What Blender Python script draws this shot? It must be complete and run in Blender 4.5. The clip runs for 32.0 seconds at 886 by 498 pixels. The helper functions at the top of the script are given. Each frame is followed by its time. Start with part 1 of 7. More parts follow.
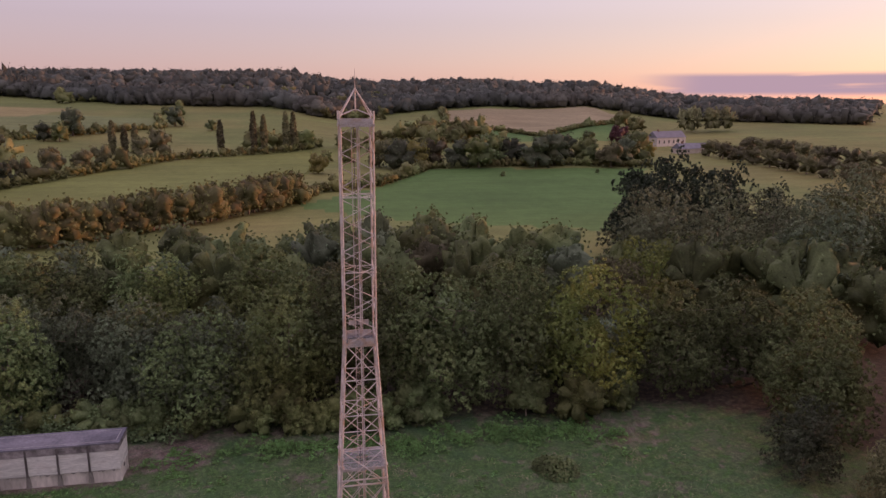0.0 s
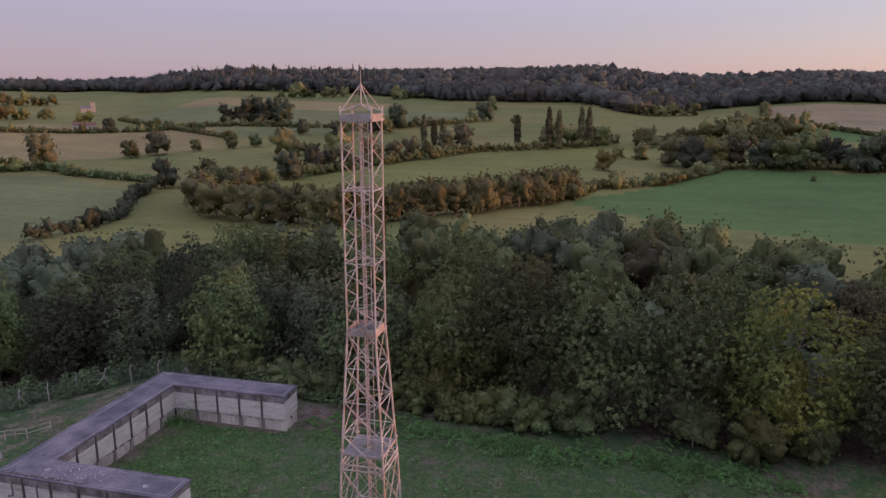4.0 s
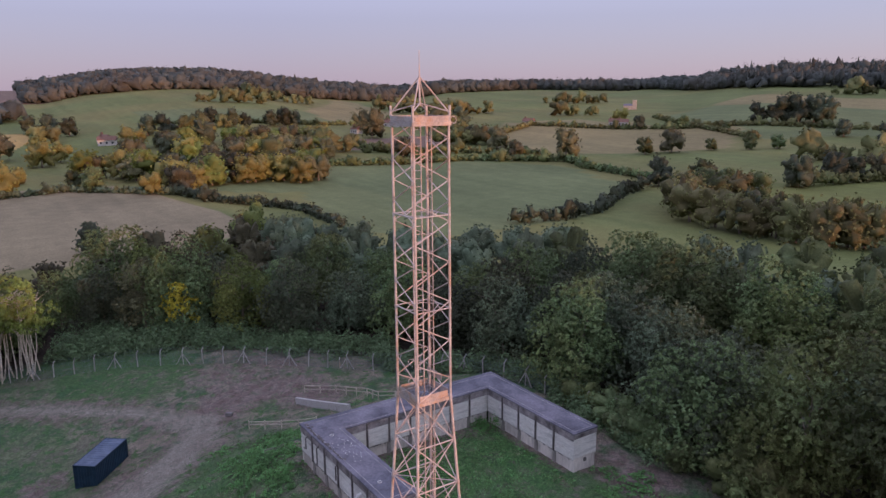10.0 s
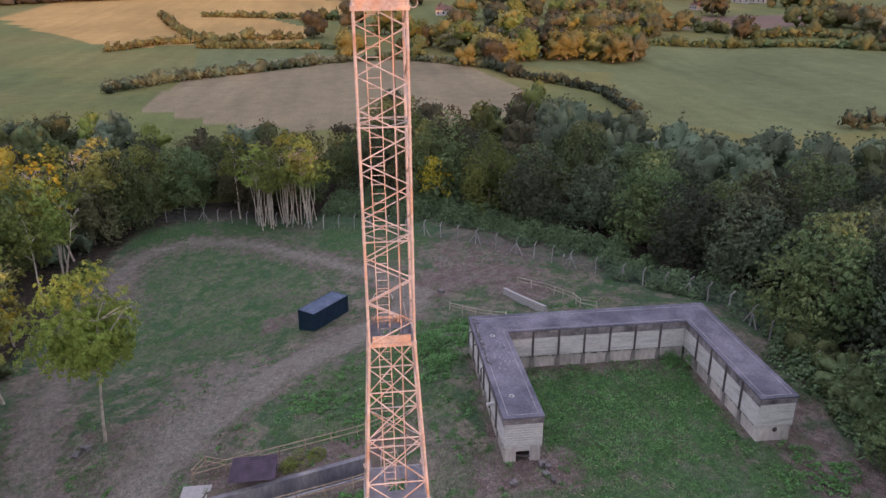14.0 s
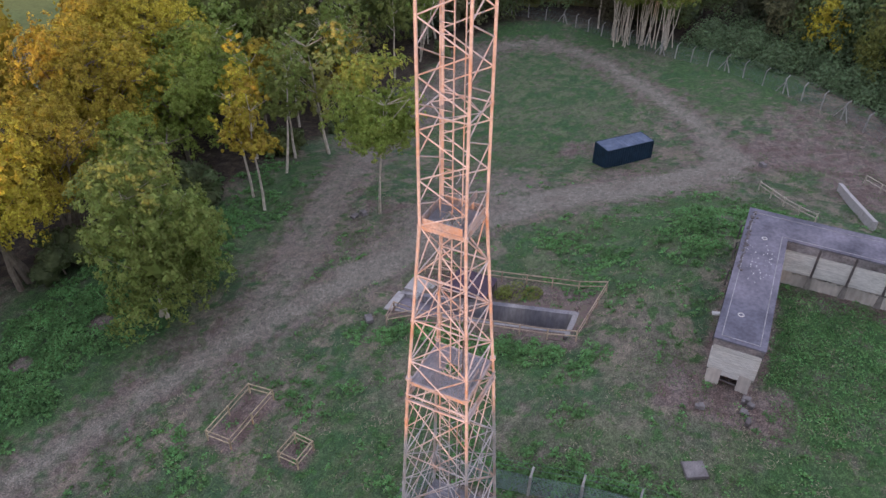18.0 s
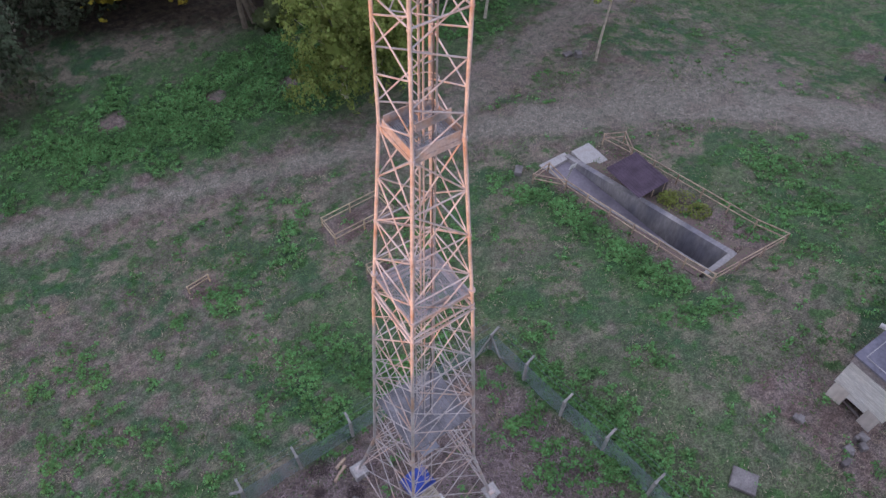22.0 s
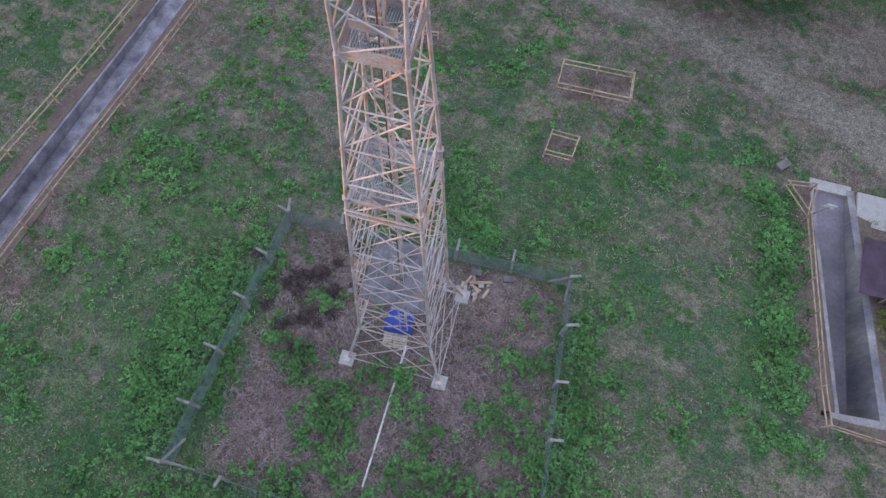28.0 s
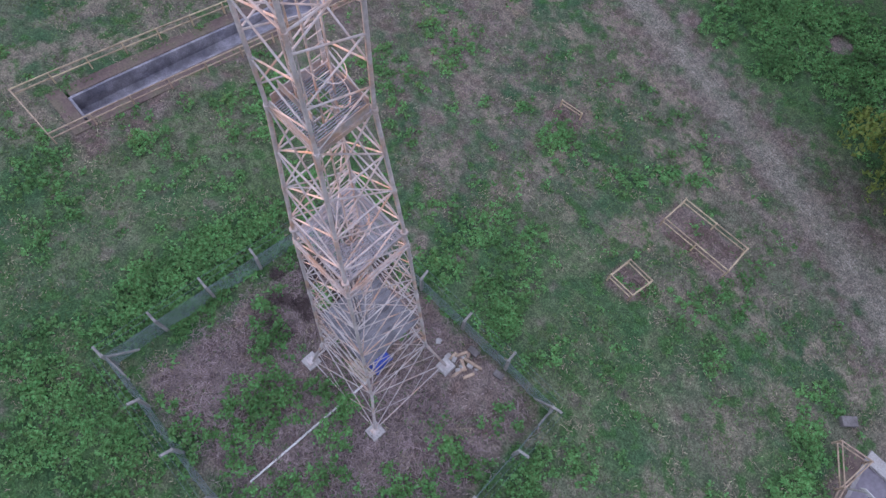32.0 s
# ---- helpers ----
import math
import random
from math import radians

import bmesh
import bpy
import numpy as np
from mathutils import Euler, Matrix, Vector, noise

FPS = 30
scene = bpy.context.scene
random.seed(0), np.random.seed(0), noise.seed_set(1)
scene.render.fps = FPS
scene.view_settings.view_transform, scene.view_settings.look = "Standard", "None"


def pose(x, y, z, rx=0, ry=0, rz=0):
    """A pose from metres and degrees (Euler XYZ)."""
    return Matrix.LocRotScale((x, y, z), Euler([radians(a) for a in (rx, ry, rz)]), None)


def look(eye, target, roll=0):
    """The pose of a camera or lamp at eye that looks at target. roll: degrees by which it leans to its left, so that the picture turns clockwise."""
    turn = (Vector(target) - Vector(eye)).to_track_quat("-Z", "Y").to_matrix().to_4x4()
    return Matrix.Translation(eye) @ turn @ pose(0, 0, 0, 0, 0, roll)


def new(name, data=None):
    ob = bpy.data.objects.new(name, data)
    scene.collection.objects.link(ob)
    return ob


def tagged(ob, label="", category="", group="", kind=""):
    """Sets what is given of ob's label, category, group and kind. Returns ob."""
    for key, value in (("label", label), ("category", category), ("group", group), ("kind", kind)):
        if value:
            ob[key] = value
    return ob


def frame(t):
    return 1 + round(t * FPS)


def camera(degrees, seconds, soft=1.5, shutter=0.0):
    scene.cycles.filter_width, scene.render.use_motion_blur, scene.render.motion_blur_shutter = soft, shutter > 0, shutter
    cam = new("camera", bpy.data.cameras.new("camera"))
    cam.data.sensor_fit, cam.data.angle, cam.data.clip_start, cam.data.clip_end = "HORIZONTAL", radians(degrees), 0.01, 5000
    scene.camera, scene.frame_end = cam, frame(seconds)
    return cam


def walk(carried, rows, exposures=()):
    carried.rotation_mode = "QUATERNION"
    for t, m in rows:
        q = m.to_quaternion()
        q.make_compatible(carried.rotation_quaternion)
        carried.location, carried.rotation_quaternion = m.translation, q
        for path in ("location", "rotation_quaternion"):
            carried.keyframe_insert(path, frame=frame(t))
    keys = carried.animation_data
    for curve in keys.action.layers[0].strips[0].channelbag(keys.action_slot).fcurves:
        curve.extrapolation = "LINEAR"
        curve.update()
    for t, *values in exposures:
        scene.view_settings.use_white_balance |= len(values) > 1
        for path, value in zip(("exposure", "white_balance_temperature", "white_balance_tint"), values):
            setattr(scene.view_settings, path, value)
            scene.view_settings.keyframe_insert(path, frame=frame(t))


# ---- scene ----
EXPOSURES = [(0, 0.24, 7500, 42), (3, 0.06, 6800, 35), (6, 0.3, 6050, 28), (9, 0.3, 5950, 27), (11, 0.33, 6000, 26), (13, 0.47, 6450, 26), (15.5, 0.66, 6400, 18), (19, 0.66, 6250, 20), (23, 0.69, 6050, 20), (26, 0.76, 6000, 15), (29, 0.83, 5900, 14), (32, 0.90, 5900, 19)]
cam = camera(63.53, 32.0)
PATH = [
    (0, (2.467, 34.117, 35.23), (0.59, 24.508, 33.195), 0.27),
    (0.5, (0.605, 34.426, 35.271), (-0.856, 24.747, 33.224), 0.19),
    (1, (-1.354, 34.685, 35.293), (-2.365, 24.951, 33.239), 0.14),
    (1.5, (-3.369, 34.814, 35.308), (-3.89, 25.043, 33.245), 0.09),
    (2, (-5.374, 34.792, 35.283), (-5.384, 25.009, 33.213), 0.08),
    (2.5, (-7.259, 34.572, 35.287), (-6.714, 24.805, 33.212), 0.06),
    (3, (-9.062, 34.175, 35.267), (-7.961, 24.456, 33.187), 0.10),
    (3.5, (-10.737, 33.568, 35.249), (-8.997, 23.945, 33.157), 0.04),
    (5.5, (-16.197, 28.983, 35.198), (-11.91, 20.2, 33.083), -0.27),
    (6, (-17.248, 27.547, 35.206), (-12.392, 19.065, 33.091), -0.32),
    (6.5, (-18.175, 25.953, 35.139), (-12.813, 17.78, 33.027), -0.43),
    (7, (-18.992, 24.196, 35.117), (-13.15, 16.359, 33.008), -0.50),
    (7.5, (-19.736, 22.42, 35.129), (-13.439, 14.943, 33.022), -0.42),
    (8, (-20.424, 20.693, 35.148), (-13.71, 13.589, 33.036), -0.43),
    (8.5, (-21.055, 18.98, 35.089), (-13.947, 12.27, 32.982), -0.30),
    (9, (-21.565, 17.295, 35.082), (-14.085, 10.998, 32.982), -0.40),
    (9.5, (-22.084, 15.699, 35.065), (-14.267, 9.825, 32.969), -0.33),
    (10, (-22.458, 13.983, 35.074), (-14.317, 8.567, 32.977), -0.50),
    (10.5, (-22.679, 12.257, 35.085), (-14.204, 7.383, 32.982), -0.43),
    (11, (-22.795, 10.555, 35.107), (-14.074, 6.142, 32.991), -0.47),
    (11.5, (-22.856, 8.835, 35.106), (-13.957, 4.839, 32.905), -0.44),
    (12, (-22.831, 7.127, 35.101), (-13.787, 3.601, 32.7), -0.49),
    (12.5, (-22.708, 5.467, 35.08), (-13.554, 2.49, 32.374), -0.49),
    (13, (-22.461, 3.825, 35.087), (-13.23, 1.456, 32.057), -0.47),
    (13.5, (-22.141, 2.276, 35.092), (-12.882, 0.511, 31.753), -0.40),
    (14, (-21.723, 0.798, 35.095), (-12.48, -0.312, 31.445), -0.37),
    (14.5, (-21.216, -0.521, 35.055), (-12.036, -0.914, 31.108), -0.26),
    (15, (-20.712, -1.665, 35.008), (-11.659, -1.35, 30.773), -0.12),
    (15.5, (-20.162, -2.752, 35.087), (-11.302, -1.767, 30.556), -0.06),
    (17.5, (-16.828, -6.751, 35.473), (-9.224, -3.594, 29.796), 0.01),
    (18, (-15.924, -7.541, 35.447), (-8.713, -3.969, 29.511), 0.24),
    (18.5, (-14.955, -8.234, 35.449), (-8.151, -4.322, 29.253), 0.39),
    (19, (-13.932, -8.835, 35.491), (-7.558, -4.632, 29.033), 0.49),
    (19.5, (-12.839, -9.387, 35.466), (-6.917, -4.925, 28.756), 0.60),
    (20, (-11.703, -9.867, 35.434), (-6.244, -5.196, 28.478), 0.78),
    (20.5, (-10.544, -10.23, 35.44), (-5.555, -5.406, 28.24), 0.89),
    (21, (-9.358, -10.571, 35.39), (-4.839, -5.623, 27.967), 1.15),
    (21.5, (-8.229, -10.713, 35.419), (-4.17, -5.712, 27.77), 1.46),
    (22, (-7.061, -10.859, 35.411), (-3.451, -5.834, 27.555), 1.67),
    (22.5, (-5.808, -10.91, 35.419), (-2.654, -5.913, 27.351), 1.90),
    (23, (-4.569, -10.974, 35.404), (-1.862, -6.029, 27.145), 2.16),
    (23.5, (-3.346, -11.008, 35.31), (-1.12, -6.13, 26.868), 2.12),
    (24, (-2.306, -10.989, 35.293), (-0.536, -6.241, 26.672), 2.33),
    (24.5, (-1.513, -10.831, 35.311), (-0.139, -6.264, 26.521), 2.88),
    (25, (-0.845, -10.611, 35.336), (0.184, -6.266, 26.388), 3.84),
    (25.5, (-0.093, -10.383, 35.332), (0.6, -6.222, 26.265), 4.14),
    (26, (0.586, -10.157, 35.331), (0.978, -6.172, 26.168), 4.43),
    (26.5, (1.302, -9.946, 35.36), (1.418, -6.135, 26.115), 4.72),
    (28.5, (3.826, -8.423, 35.724), (2.92, -4.917, 26.403), 4.40),
    (29, (4.335, -7.898, 35.693), (3.2, -4.438, 26.38), 4.77),
    (29.5, (4.853, -7.323, 35.694), (3.478, -3.938, 26.385), 4.73),
    (30, (5.386, -6.736, 35.712), (3.797, -3.428, 26.41), 4.72),
    (30.5, (5.873, -6.115, 35.726), (4.078, -2.896, 26.43), 4.85),
    (31, (6.371, -5.414, 35.723), (4.365, -2.308, 26.432), 4.61),
    (31.5, (6.77, -4.692, 35.734), (4.545, -1.741, 26.442), 4.68),
    (32, (7.013, -3.994, 35.759), (4.59, -1.213, 26.464), 5.21),
]
walk(cam, [(t, look(e, g, r)) for t, e, g, r in PATH], EXPOSURES)
# ---- end of walk ----
# ---- light ----
SUN_DIR = Vector((-0.968, -0.245, 0.056)).normalized()
world = bpy.data.worlds.new("world")
scene.world = world
world.use_nodes = True
wn = world.node_tree.nodes
sky = wn.new("ShaderNodeTexSky")
sky.sky_type, sky.sun_disc = "NISHITA", False
sky.sun_elevation, sky.sun_rotation = math.asin(SUN_DIR.z), math.atan2(SUN_DIR.x, SUN_DIR.y)
sky.altitude, sky.air_density, sky.dust_density, sky.ozone_density = 60, 1.0, 0.6, 2.5
wl = world.node_tree.links
# the clear dusk sky: the low sun's own glow, under the even lavender light of the whole dome
lift = wn.new("ShaderNodeTexCoord")
split = wn.new("ShaderNodeSeparateXYZ")
wl.new(lift.outputs["Generated"], split.inputs[0])
ramp = wn.new("ShaderNodeValToRGB")
ramp.color_ramp.elements[0].position, ramp.color_ramp.elements[0].color = 0.0, (0.278, 0.252, 0.298, 1)
ramp.color_ramp.elements[1].position, ramp.color_ramp.elements[1].color = 0.60, (0.62, 0.65, 0.80, 1)
ramp.color_ramp.elements.new(0.10).color = (0.29, 0.292, 0.385, 1)
ramp.color_ramp.elements.new(0.22).color = (0.44, 0.455, 0.59, 1)
wl.new(split.outputs[2], ramp.inputs[0])
glow = wn.new("ShaderNodeMix")
glow.data_type, glow.blend_type, glow.clamp_result = "RGBA", "ADD", False
scaled = wn.new("ShaderNodeMix")
scaled.data_type, scaled.blend_type = "RGBA", "MULTIPLY"
scaled.inputs[0].default_value, scaled.inputs[7].default_value = 1.0, (0.165, 0.134, 0.088, 1)
glow.inputs[0].default_value = 1.0
wl.new(sky.outputs[0], scaled.inputs[6])
wl.new(ramp.outputs[0], glow.inputs[6])
# a thin bank of cloud low over the western horizon
flat = wn.new("ShaderNodeMapping")
flat.inputs["Scale"].default_value = (2.2, 2.2, 34.0)
wl.new(lift.outputs["Generated"], flat.inputs["Vector"])
wisp = wn.new("ShaderNodeTexNoise")
wisp.inputs["Scale"].default_value, wisp.inputs["Detail"].default_value = 1.6, 5
wl.new(flat.outputs["Vector"], wisp.inputs["Vector"])


def sky_range(source, lo, hi):
    r = wn.new("ShaderNodeMapRange")
    r.interpolation_type = "SMOOTHSTEP"
    r.inputs[1].default_value, r.inputs[2].default_value = lo, hi
    wl.new(source, r.inputs[0])
    return r.outputs[0]


def sky_times(a, b):
    m = wn.new("ShaderNodeMath")
    m.operation = "MULTIPLY"
    wl.new(a, m.inputs[0])
    wl.new(b, m.inputs[1])
    return m.outputs[0]


toward = wn.new("ShaderNodeVectorMath")
toward.operation = "DOT_PRODUCT"
toward.inputs[1].default_value = (-0.90, -0.43, 0)
wl.new(lift.outputs["Generated"], toward.inputs[0])
bank = sky_times(sky_times(sky_range(split.outputs[2], 0.004, 0.013), sky_range(split.outputs[2], 0.038, 0.030)), sky_range(toward.outputs["Value"], 0.765, 0.83))
bank = sky_times(bank, sky_range(wisp.outputs["Fac"], 0.28, 0.42))
# the sun's own glow fades away from the sunset
fade = wn.new("ShaderNodeMapRange")
fade.inputs[1].default_value, fade.inputs[2].default_value, fade.inputs[3].default_value, fade.inputs[4].default_value = -0.7, 0.95, 0.32, 1.12
wl.new(toward.outputs["Value"], fade.inputs[0])
faded = wn.new("ShaderNodeVectorMath")
faded.operation = "SCALE"
wl.new(scaled.outputs[2], faded.inputs[0])
wl.new(fade.outputs[0], faded.inputs["Scale"])
wl.new(faded.outputs[0], glow.inputs[7])
cloudy = wn.new("ShaderNodeMix")
cloudy.data_type = "RGBA"
cloudy.inputs[7].default_value = (0.34, 0.30, 0.36, 1)
wl.new(bank, cloudy.inputs[0])
wl.new(glow.outputs[2], cloudy.inputs[6])
wn["Background"].inputs["Strength"].default_value = 1.0
wl.new(cloudy.outputs[2], wn["Background"].inputs["Color"])
sun = new("sun", bpy.data.lights.new("sun", "SUN"))
sun.data.energy, sun.data.angle, sun.data.color = 2.6, radians(0.6), (1.0, 0.49, 0.265)
sun.matrix_world = look(SUN_DIR * 100, (0, 0, 0))


# ---- materials ----
def material(name, base, rough=0.85, metal=0.0, vary=0.25, scale=3.0, bump=0.0, bump_scale=30.0, second=None, mix_scale=0.4, mix_at=0.5,
             island=0.0, per_object=0.0, stretch=None, translucent=0.0, sheen=0.0):
    """A surface of one base colour with variation at two scales, an optional second colour in patches, and fine relief."""
    m = bpy.data.materials.new(name)
    m.use_nodes = True
    n, l = m.node_tree.nodes, m.node_tree.links
    b = n["Principled BSDF"]
    b.inputs["Roughness"].default_value, b.inputs["Metallic"].default_value = rough, metal
    b.inputs["Specular IOR Level"].default_value = 0.3
    geo = n.new("ShaderNodeNewGeometry")
    place = geo.outputs["Position"]
    if stretch:
        mp = n.new("ShaderNodeMapping")
        mp.inputs["Scale"].default_value = stretch
        l.new(place, mp.inputs["Vector"])
        place = mp.outputs["Vector"]

    def noise_at(s, detail=4):
        t = n.new("ShaderNodeTexNoise")
        t.inputs["Scale"].default_value, t.inputs["Detail"].default_value = s, detail
        l.new(place, t.inputs["Vector"])
        return t.outputs["Fac"]

    def mixed(kind, fac, a, c):
        x = n.new("ShaderNodeMix")
        x.data_type, x.blend_type = "RGBA", kind
        for sock, v in ((x.inputs[0], fac), (x.inputs[6], a), (x.inputs[7], c)):
            if isinstance(v, (float, tuple)):
                sock.default_value = v
            else:
                l.new(v, sock)
        return x.outputs[2]

    colour = (*base, 1.0)
    if second:
        r = n.new("ShaderNodeMapRange")
        r.inputs[1].default_value, r.inputs[2].default_value = mix_at - 0.08, mix_at + 0.12
        l.new(noise_at(mix_scale, 6), r.inputs[0])
        colour = mixed("MIX", r.outputs[0], colour, (*second, 1.0))
    for s, amount in ((scale, vary), (scale * 9, vary * 0.7)):
        r = n.new("ShaderNodeMapRange")
        r.inputs[1].default_value, r.inputs[2].default_value = 0.3, 0.7
        r.inputs[3].default_value, r.inputs[4].default_value = 1 - amount, 1 + amount
        l.new(noise_at(s), r.inputs[0])
        g = n.new("ShaderNodeCombineColor")
        for k in range(3):
            l.new(r.outputs[0], g.inputs[k])
        colour = mixed("MULTIPLY", 1.0, colour, g.outputs[0])
    for amount, out in ((island, geo.outputs["Random Per Island"]), (per_object, n.new("ShaderNodeObjectInfo").outputs["Random"])):
        if amount:
            hs = n.new("ShaderNodeHueSaturation")
            r = n.new("ShaderNodeMapRange")
            r.inputs[3].default_value, r.inputs[4].default_value = 1 - amount, 1 + amount
            l.new(out, r.inputs[0])
            l.new(r.outputs[0], hs.inputs["Value"])
            h = n.new("ShaderNodeMapRange")
            h.inputs[3].default_value, h.inputs[4].default_value = 0.5 - 0.05 * amount, 0.5 + 0.05 * amount
            l.new(out, h.inputs[0])
            l.new(h.outputs[0], hs.inputs["Hue"])
            if isinstance(colour, tuple):
                hs.inputs["Color"].default_value = colour
            else:
                l.new(colour, hs.inputs["Color"])
            colour = hs.outputs[0]
    if isinstance(colour, tuple):
        b.inputs["Base Color"].default_value = colour
    else:
        l.new(colour, b.inputs["Base Color"])
    if bump:
        bp = n.new("ShaderNodeBump")
        bp.inputs["Strength"].default_value = bump
        bp.inputs["Distance"].default_value = 0.05
        l.new(noise_at(bump_scale), bp.inputs["Height"])
        l.new(bp.outputs[0], b.inputs["Normal"])
    if translucent:
        b.inputs["Specular IOR Level"].default_value = 0.18
        tr = n.new("ShaderNodeBsdfTranslucent")
        ms = n.new("ShaderNodeMixShader")
        ms.inputs[0].default_value = translucent
        if not isinstance(colour, tuple):
            l.new(colour, tr.inputs["Color"])
        l.new(b.outputs[0], ms.inputs[1])
        l.new(tr.outputs[0], ms.inputs[2])
        l.new(ms.outputs[0], n["Material Output"].inputs["Surface"])
    return m


# The orange second colour puts low sunlight into the grey steel in patches.
STEEL = material("sun_tinted_galvanised_steel", (0.50, 0.455, 0.43), 0.6, 0.2, 0.22, 1.2, 0.15, 60, second=(0.50, 0.33, 0.235), mix_scale=1.1, mix_at=0.56)
GRATE = material("steel_grating", (0.31, 0.315, 0.345), 0.6, 0.3, 0.2, 2.0)
PLANK = material("weathered_deck_plank", (0.17, 0.165, 0.175), 0.85, 0, 0.3, 2.0, 0.3, 30, per_object=0.15)
PLATE = material("toe_board_steel", (0.40, 0.36, 0.34), 0.6, 0.2, 0.25, 1.5, second=(0.45, 0.31, 0.22), mix_scale=2.0, mix_at=0.55)
CONCRETE = material("old_concrete", (0.42, 0.40, 0.36), 0.92, 0, 0.22, 0.6, 0.5, 40, second=(0.27, 0.25, 0.23), mix_scale=0.5, mix_at=0.6)
BOARDED = material("board_marked_concrete", (0.62, 0.605, 0.56), 0.92, 0, 0.28, 0.5, 0.5, 25, second=(0.36, 0.335, 0.30), mix_scale=0.5, mix_at=0.6, stretch=(0.6, 0.6, 5.0), per_object=0.06)
WALL_LOW = material("lower_wall_concrete", (0.52, 0.475, 0.42), 0.93, 0, 0.25, 0.4, 0.5, 30, second=(0.34, 0.31, 0.27), mix_scale=0.6, mix_at=0.58, stretch=(1, 1, 0.35))
PIER = material("stained_grey_pier", (0.27, 0.25, 0.22), 0.93, 0, 0.3, 0.8, 0.4, 30, second=(0.16, 0.145, 0.13), mix_scale=0.8, mix_at=0.52, stretch=(1, 1, 0.4))
ROOFING = material("bitumen_roofing", (0.118, 0.116, 0.142), 0.88, 0, 0.28, 0.5, 0.3, 30, second=(0.165, 0.155, 0.18), mix_scale=0.25, mix_at=0.5)
FASCIA = material("stained_fascia_concrete", (0.25, 0.225, 0.22), 0.93, 0, 0.4, 1.2, 0.4, 30, second=(0.14, 0.125, 0.12), mix_scale=0.8, mix_at=0.55)
LIP = material("crumbling_lip_concrete", (0.33, 0.31, 0.28), 0.93, 0, 0.35, 1.5, 0.5, 25, second=(0.12, 0.11, 0.10), mix_scale=1.2, mix_at=0.5)
PIPE_DARK = material("rusty_dark_downpipe", (0.115, 0.10, 0.095), 0.8, 0.2, 0.3, 2.0)
WHITE = material("chalky_white_paint", (0.62, 0.61, 0.58), 0.8, 0, 0.12, 3.0)
TIMBER = material("weathered_rail_timber", (0.40, 0.30, 0.215), 0.85, 0, 0.3, 3.0, 0.4, 40, per_object=0.15, stretch=(1, 1, 1))
GREY_RAIL = material("grey_weathered_rail", (0.44, 0.39, 0.31), 0.85, 0, 0.3, 3.0, per_object=0.15)
YELLOW_RAIL = material("faded_yellow_rail_paint", (0.43, 0.34, 0.22), 0.8, 0, 0.3, 3.0, per_object=0.15)
RUST = material("rusty_brown_sheet", (0.078, 0.055, 0.075), 0.75, 0.2, 0.25, 1.5)
CONTAINER_BLUE = material("dark_blue_container_paint", (0.012, 0.032, 0.055), 0.6, 0.1, 0.25, 1.5)
CONTAINER_ROOF = material("pale_blue_roof_sheet", (0.085, 0.115, 0.175), 0.6, 0.15, 0.2, 1.5, second=(0.12, 0.15, 0.21), mix_scale=1.0)
TARP = material("blue_tarpaulin", (0.035, 0.065, 0.31), 0.5, 0, 0.15, 4.0, 0.3, 12)
BARK = material("tree_bark", (0.20, 0.165, 0.125), 0.95, 0, 0.3, 2.0, 0.6, 20)
BARK_PALE = material("pale_birch_bark", (0.50, 0.44, 0.35), 0.9, 0, 0.3, 2.5, 0.4, 20)
POST = material("concrete_fence_post", (0.30, 0.29, 0.265), 0.9, 0, 0.25, 3.0, per_object=0.12)
WIRE = material("fence_wire_netting", (0.13, 0.17, 0.17), 0.7, 0.2, 0.15, 3.0)
NETTING = material("teal_grey_debris_netting", (0.235, 0.295, 0.315), 0.8, 0, 0.15, 3.0)
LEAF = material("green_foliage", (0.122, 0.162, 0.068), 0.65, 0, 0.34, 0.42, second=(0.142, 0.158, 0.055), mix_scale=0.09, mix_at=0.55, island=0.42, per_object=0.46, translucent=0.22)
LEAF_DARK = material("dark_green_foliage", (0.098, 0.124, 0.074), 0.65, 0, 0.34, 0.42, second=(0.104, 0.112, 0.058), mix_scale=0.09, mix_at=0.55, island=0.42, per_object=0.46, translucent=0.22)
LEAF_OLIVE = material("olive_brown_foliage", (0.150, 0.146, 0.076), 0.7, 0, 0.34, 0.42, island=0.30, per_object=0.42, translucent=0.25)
LEAF_YELLOW = material("yellowing_foliage", (0.43, 0.35, 0.048), 0.65, 0, 0.25, 0.3, island=0.30, per_object=0.2, translucent=0.35)
LEAF_LIME = material("light_green_foliage", (0.225, 0.280, 0.070), 0.6, 0, 0.2, 0.3, island=0.30, per_object=0.25, translucent=0.35)
# Brighter and yellower than LEAF: sunlight on the crowns is part of the colour.
LEAF_BRIGHT = material("sunlit_green_foliage", (0.150, 0.185, 0.055), 0.6, 0, 0.25, 0.25, second=(0.22, 0.22, 0.055), mix_scale=0.12, mix_at=0.55, island=0.4, per_object=0.15, translucent=0.3)
# Belt leaves raised to golden brown; the low sun on them is in the colour.
LEAF_BELT = material("brown_green_sunlit_belt_foliage", (0.205, 0.190, 0.078), 0.65, 0, 0.25, 0.25, second=(0.16, 0.175, 0.07), mix_scale=0.1, island=0.4, per_object=0.3, translucent=0.25)
LEAF_FRESH = material("fresh_yellow_green_foliage", (0.275, 0.345, 0.075), 0.6, 0, 0.2, 0.3, island=0.30, translucent=0.45)
EARTH = material("bare_purplish_earth", (0.165, 0.120, 0.105), 0.95, 0, 0.3, 0.9, 0.6, 12, second=(0.125, 0.105, 0.075), mix_scale=0.9)
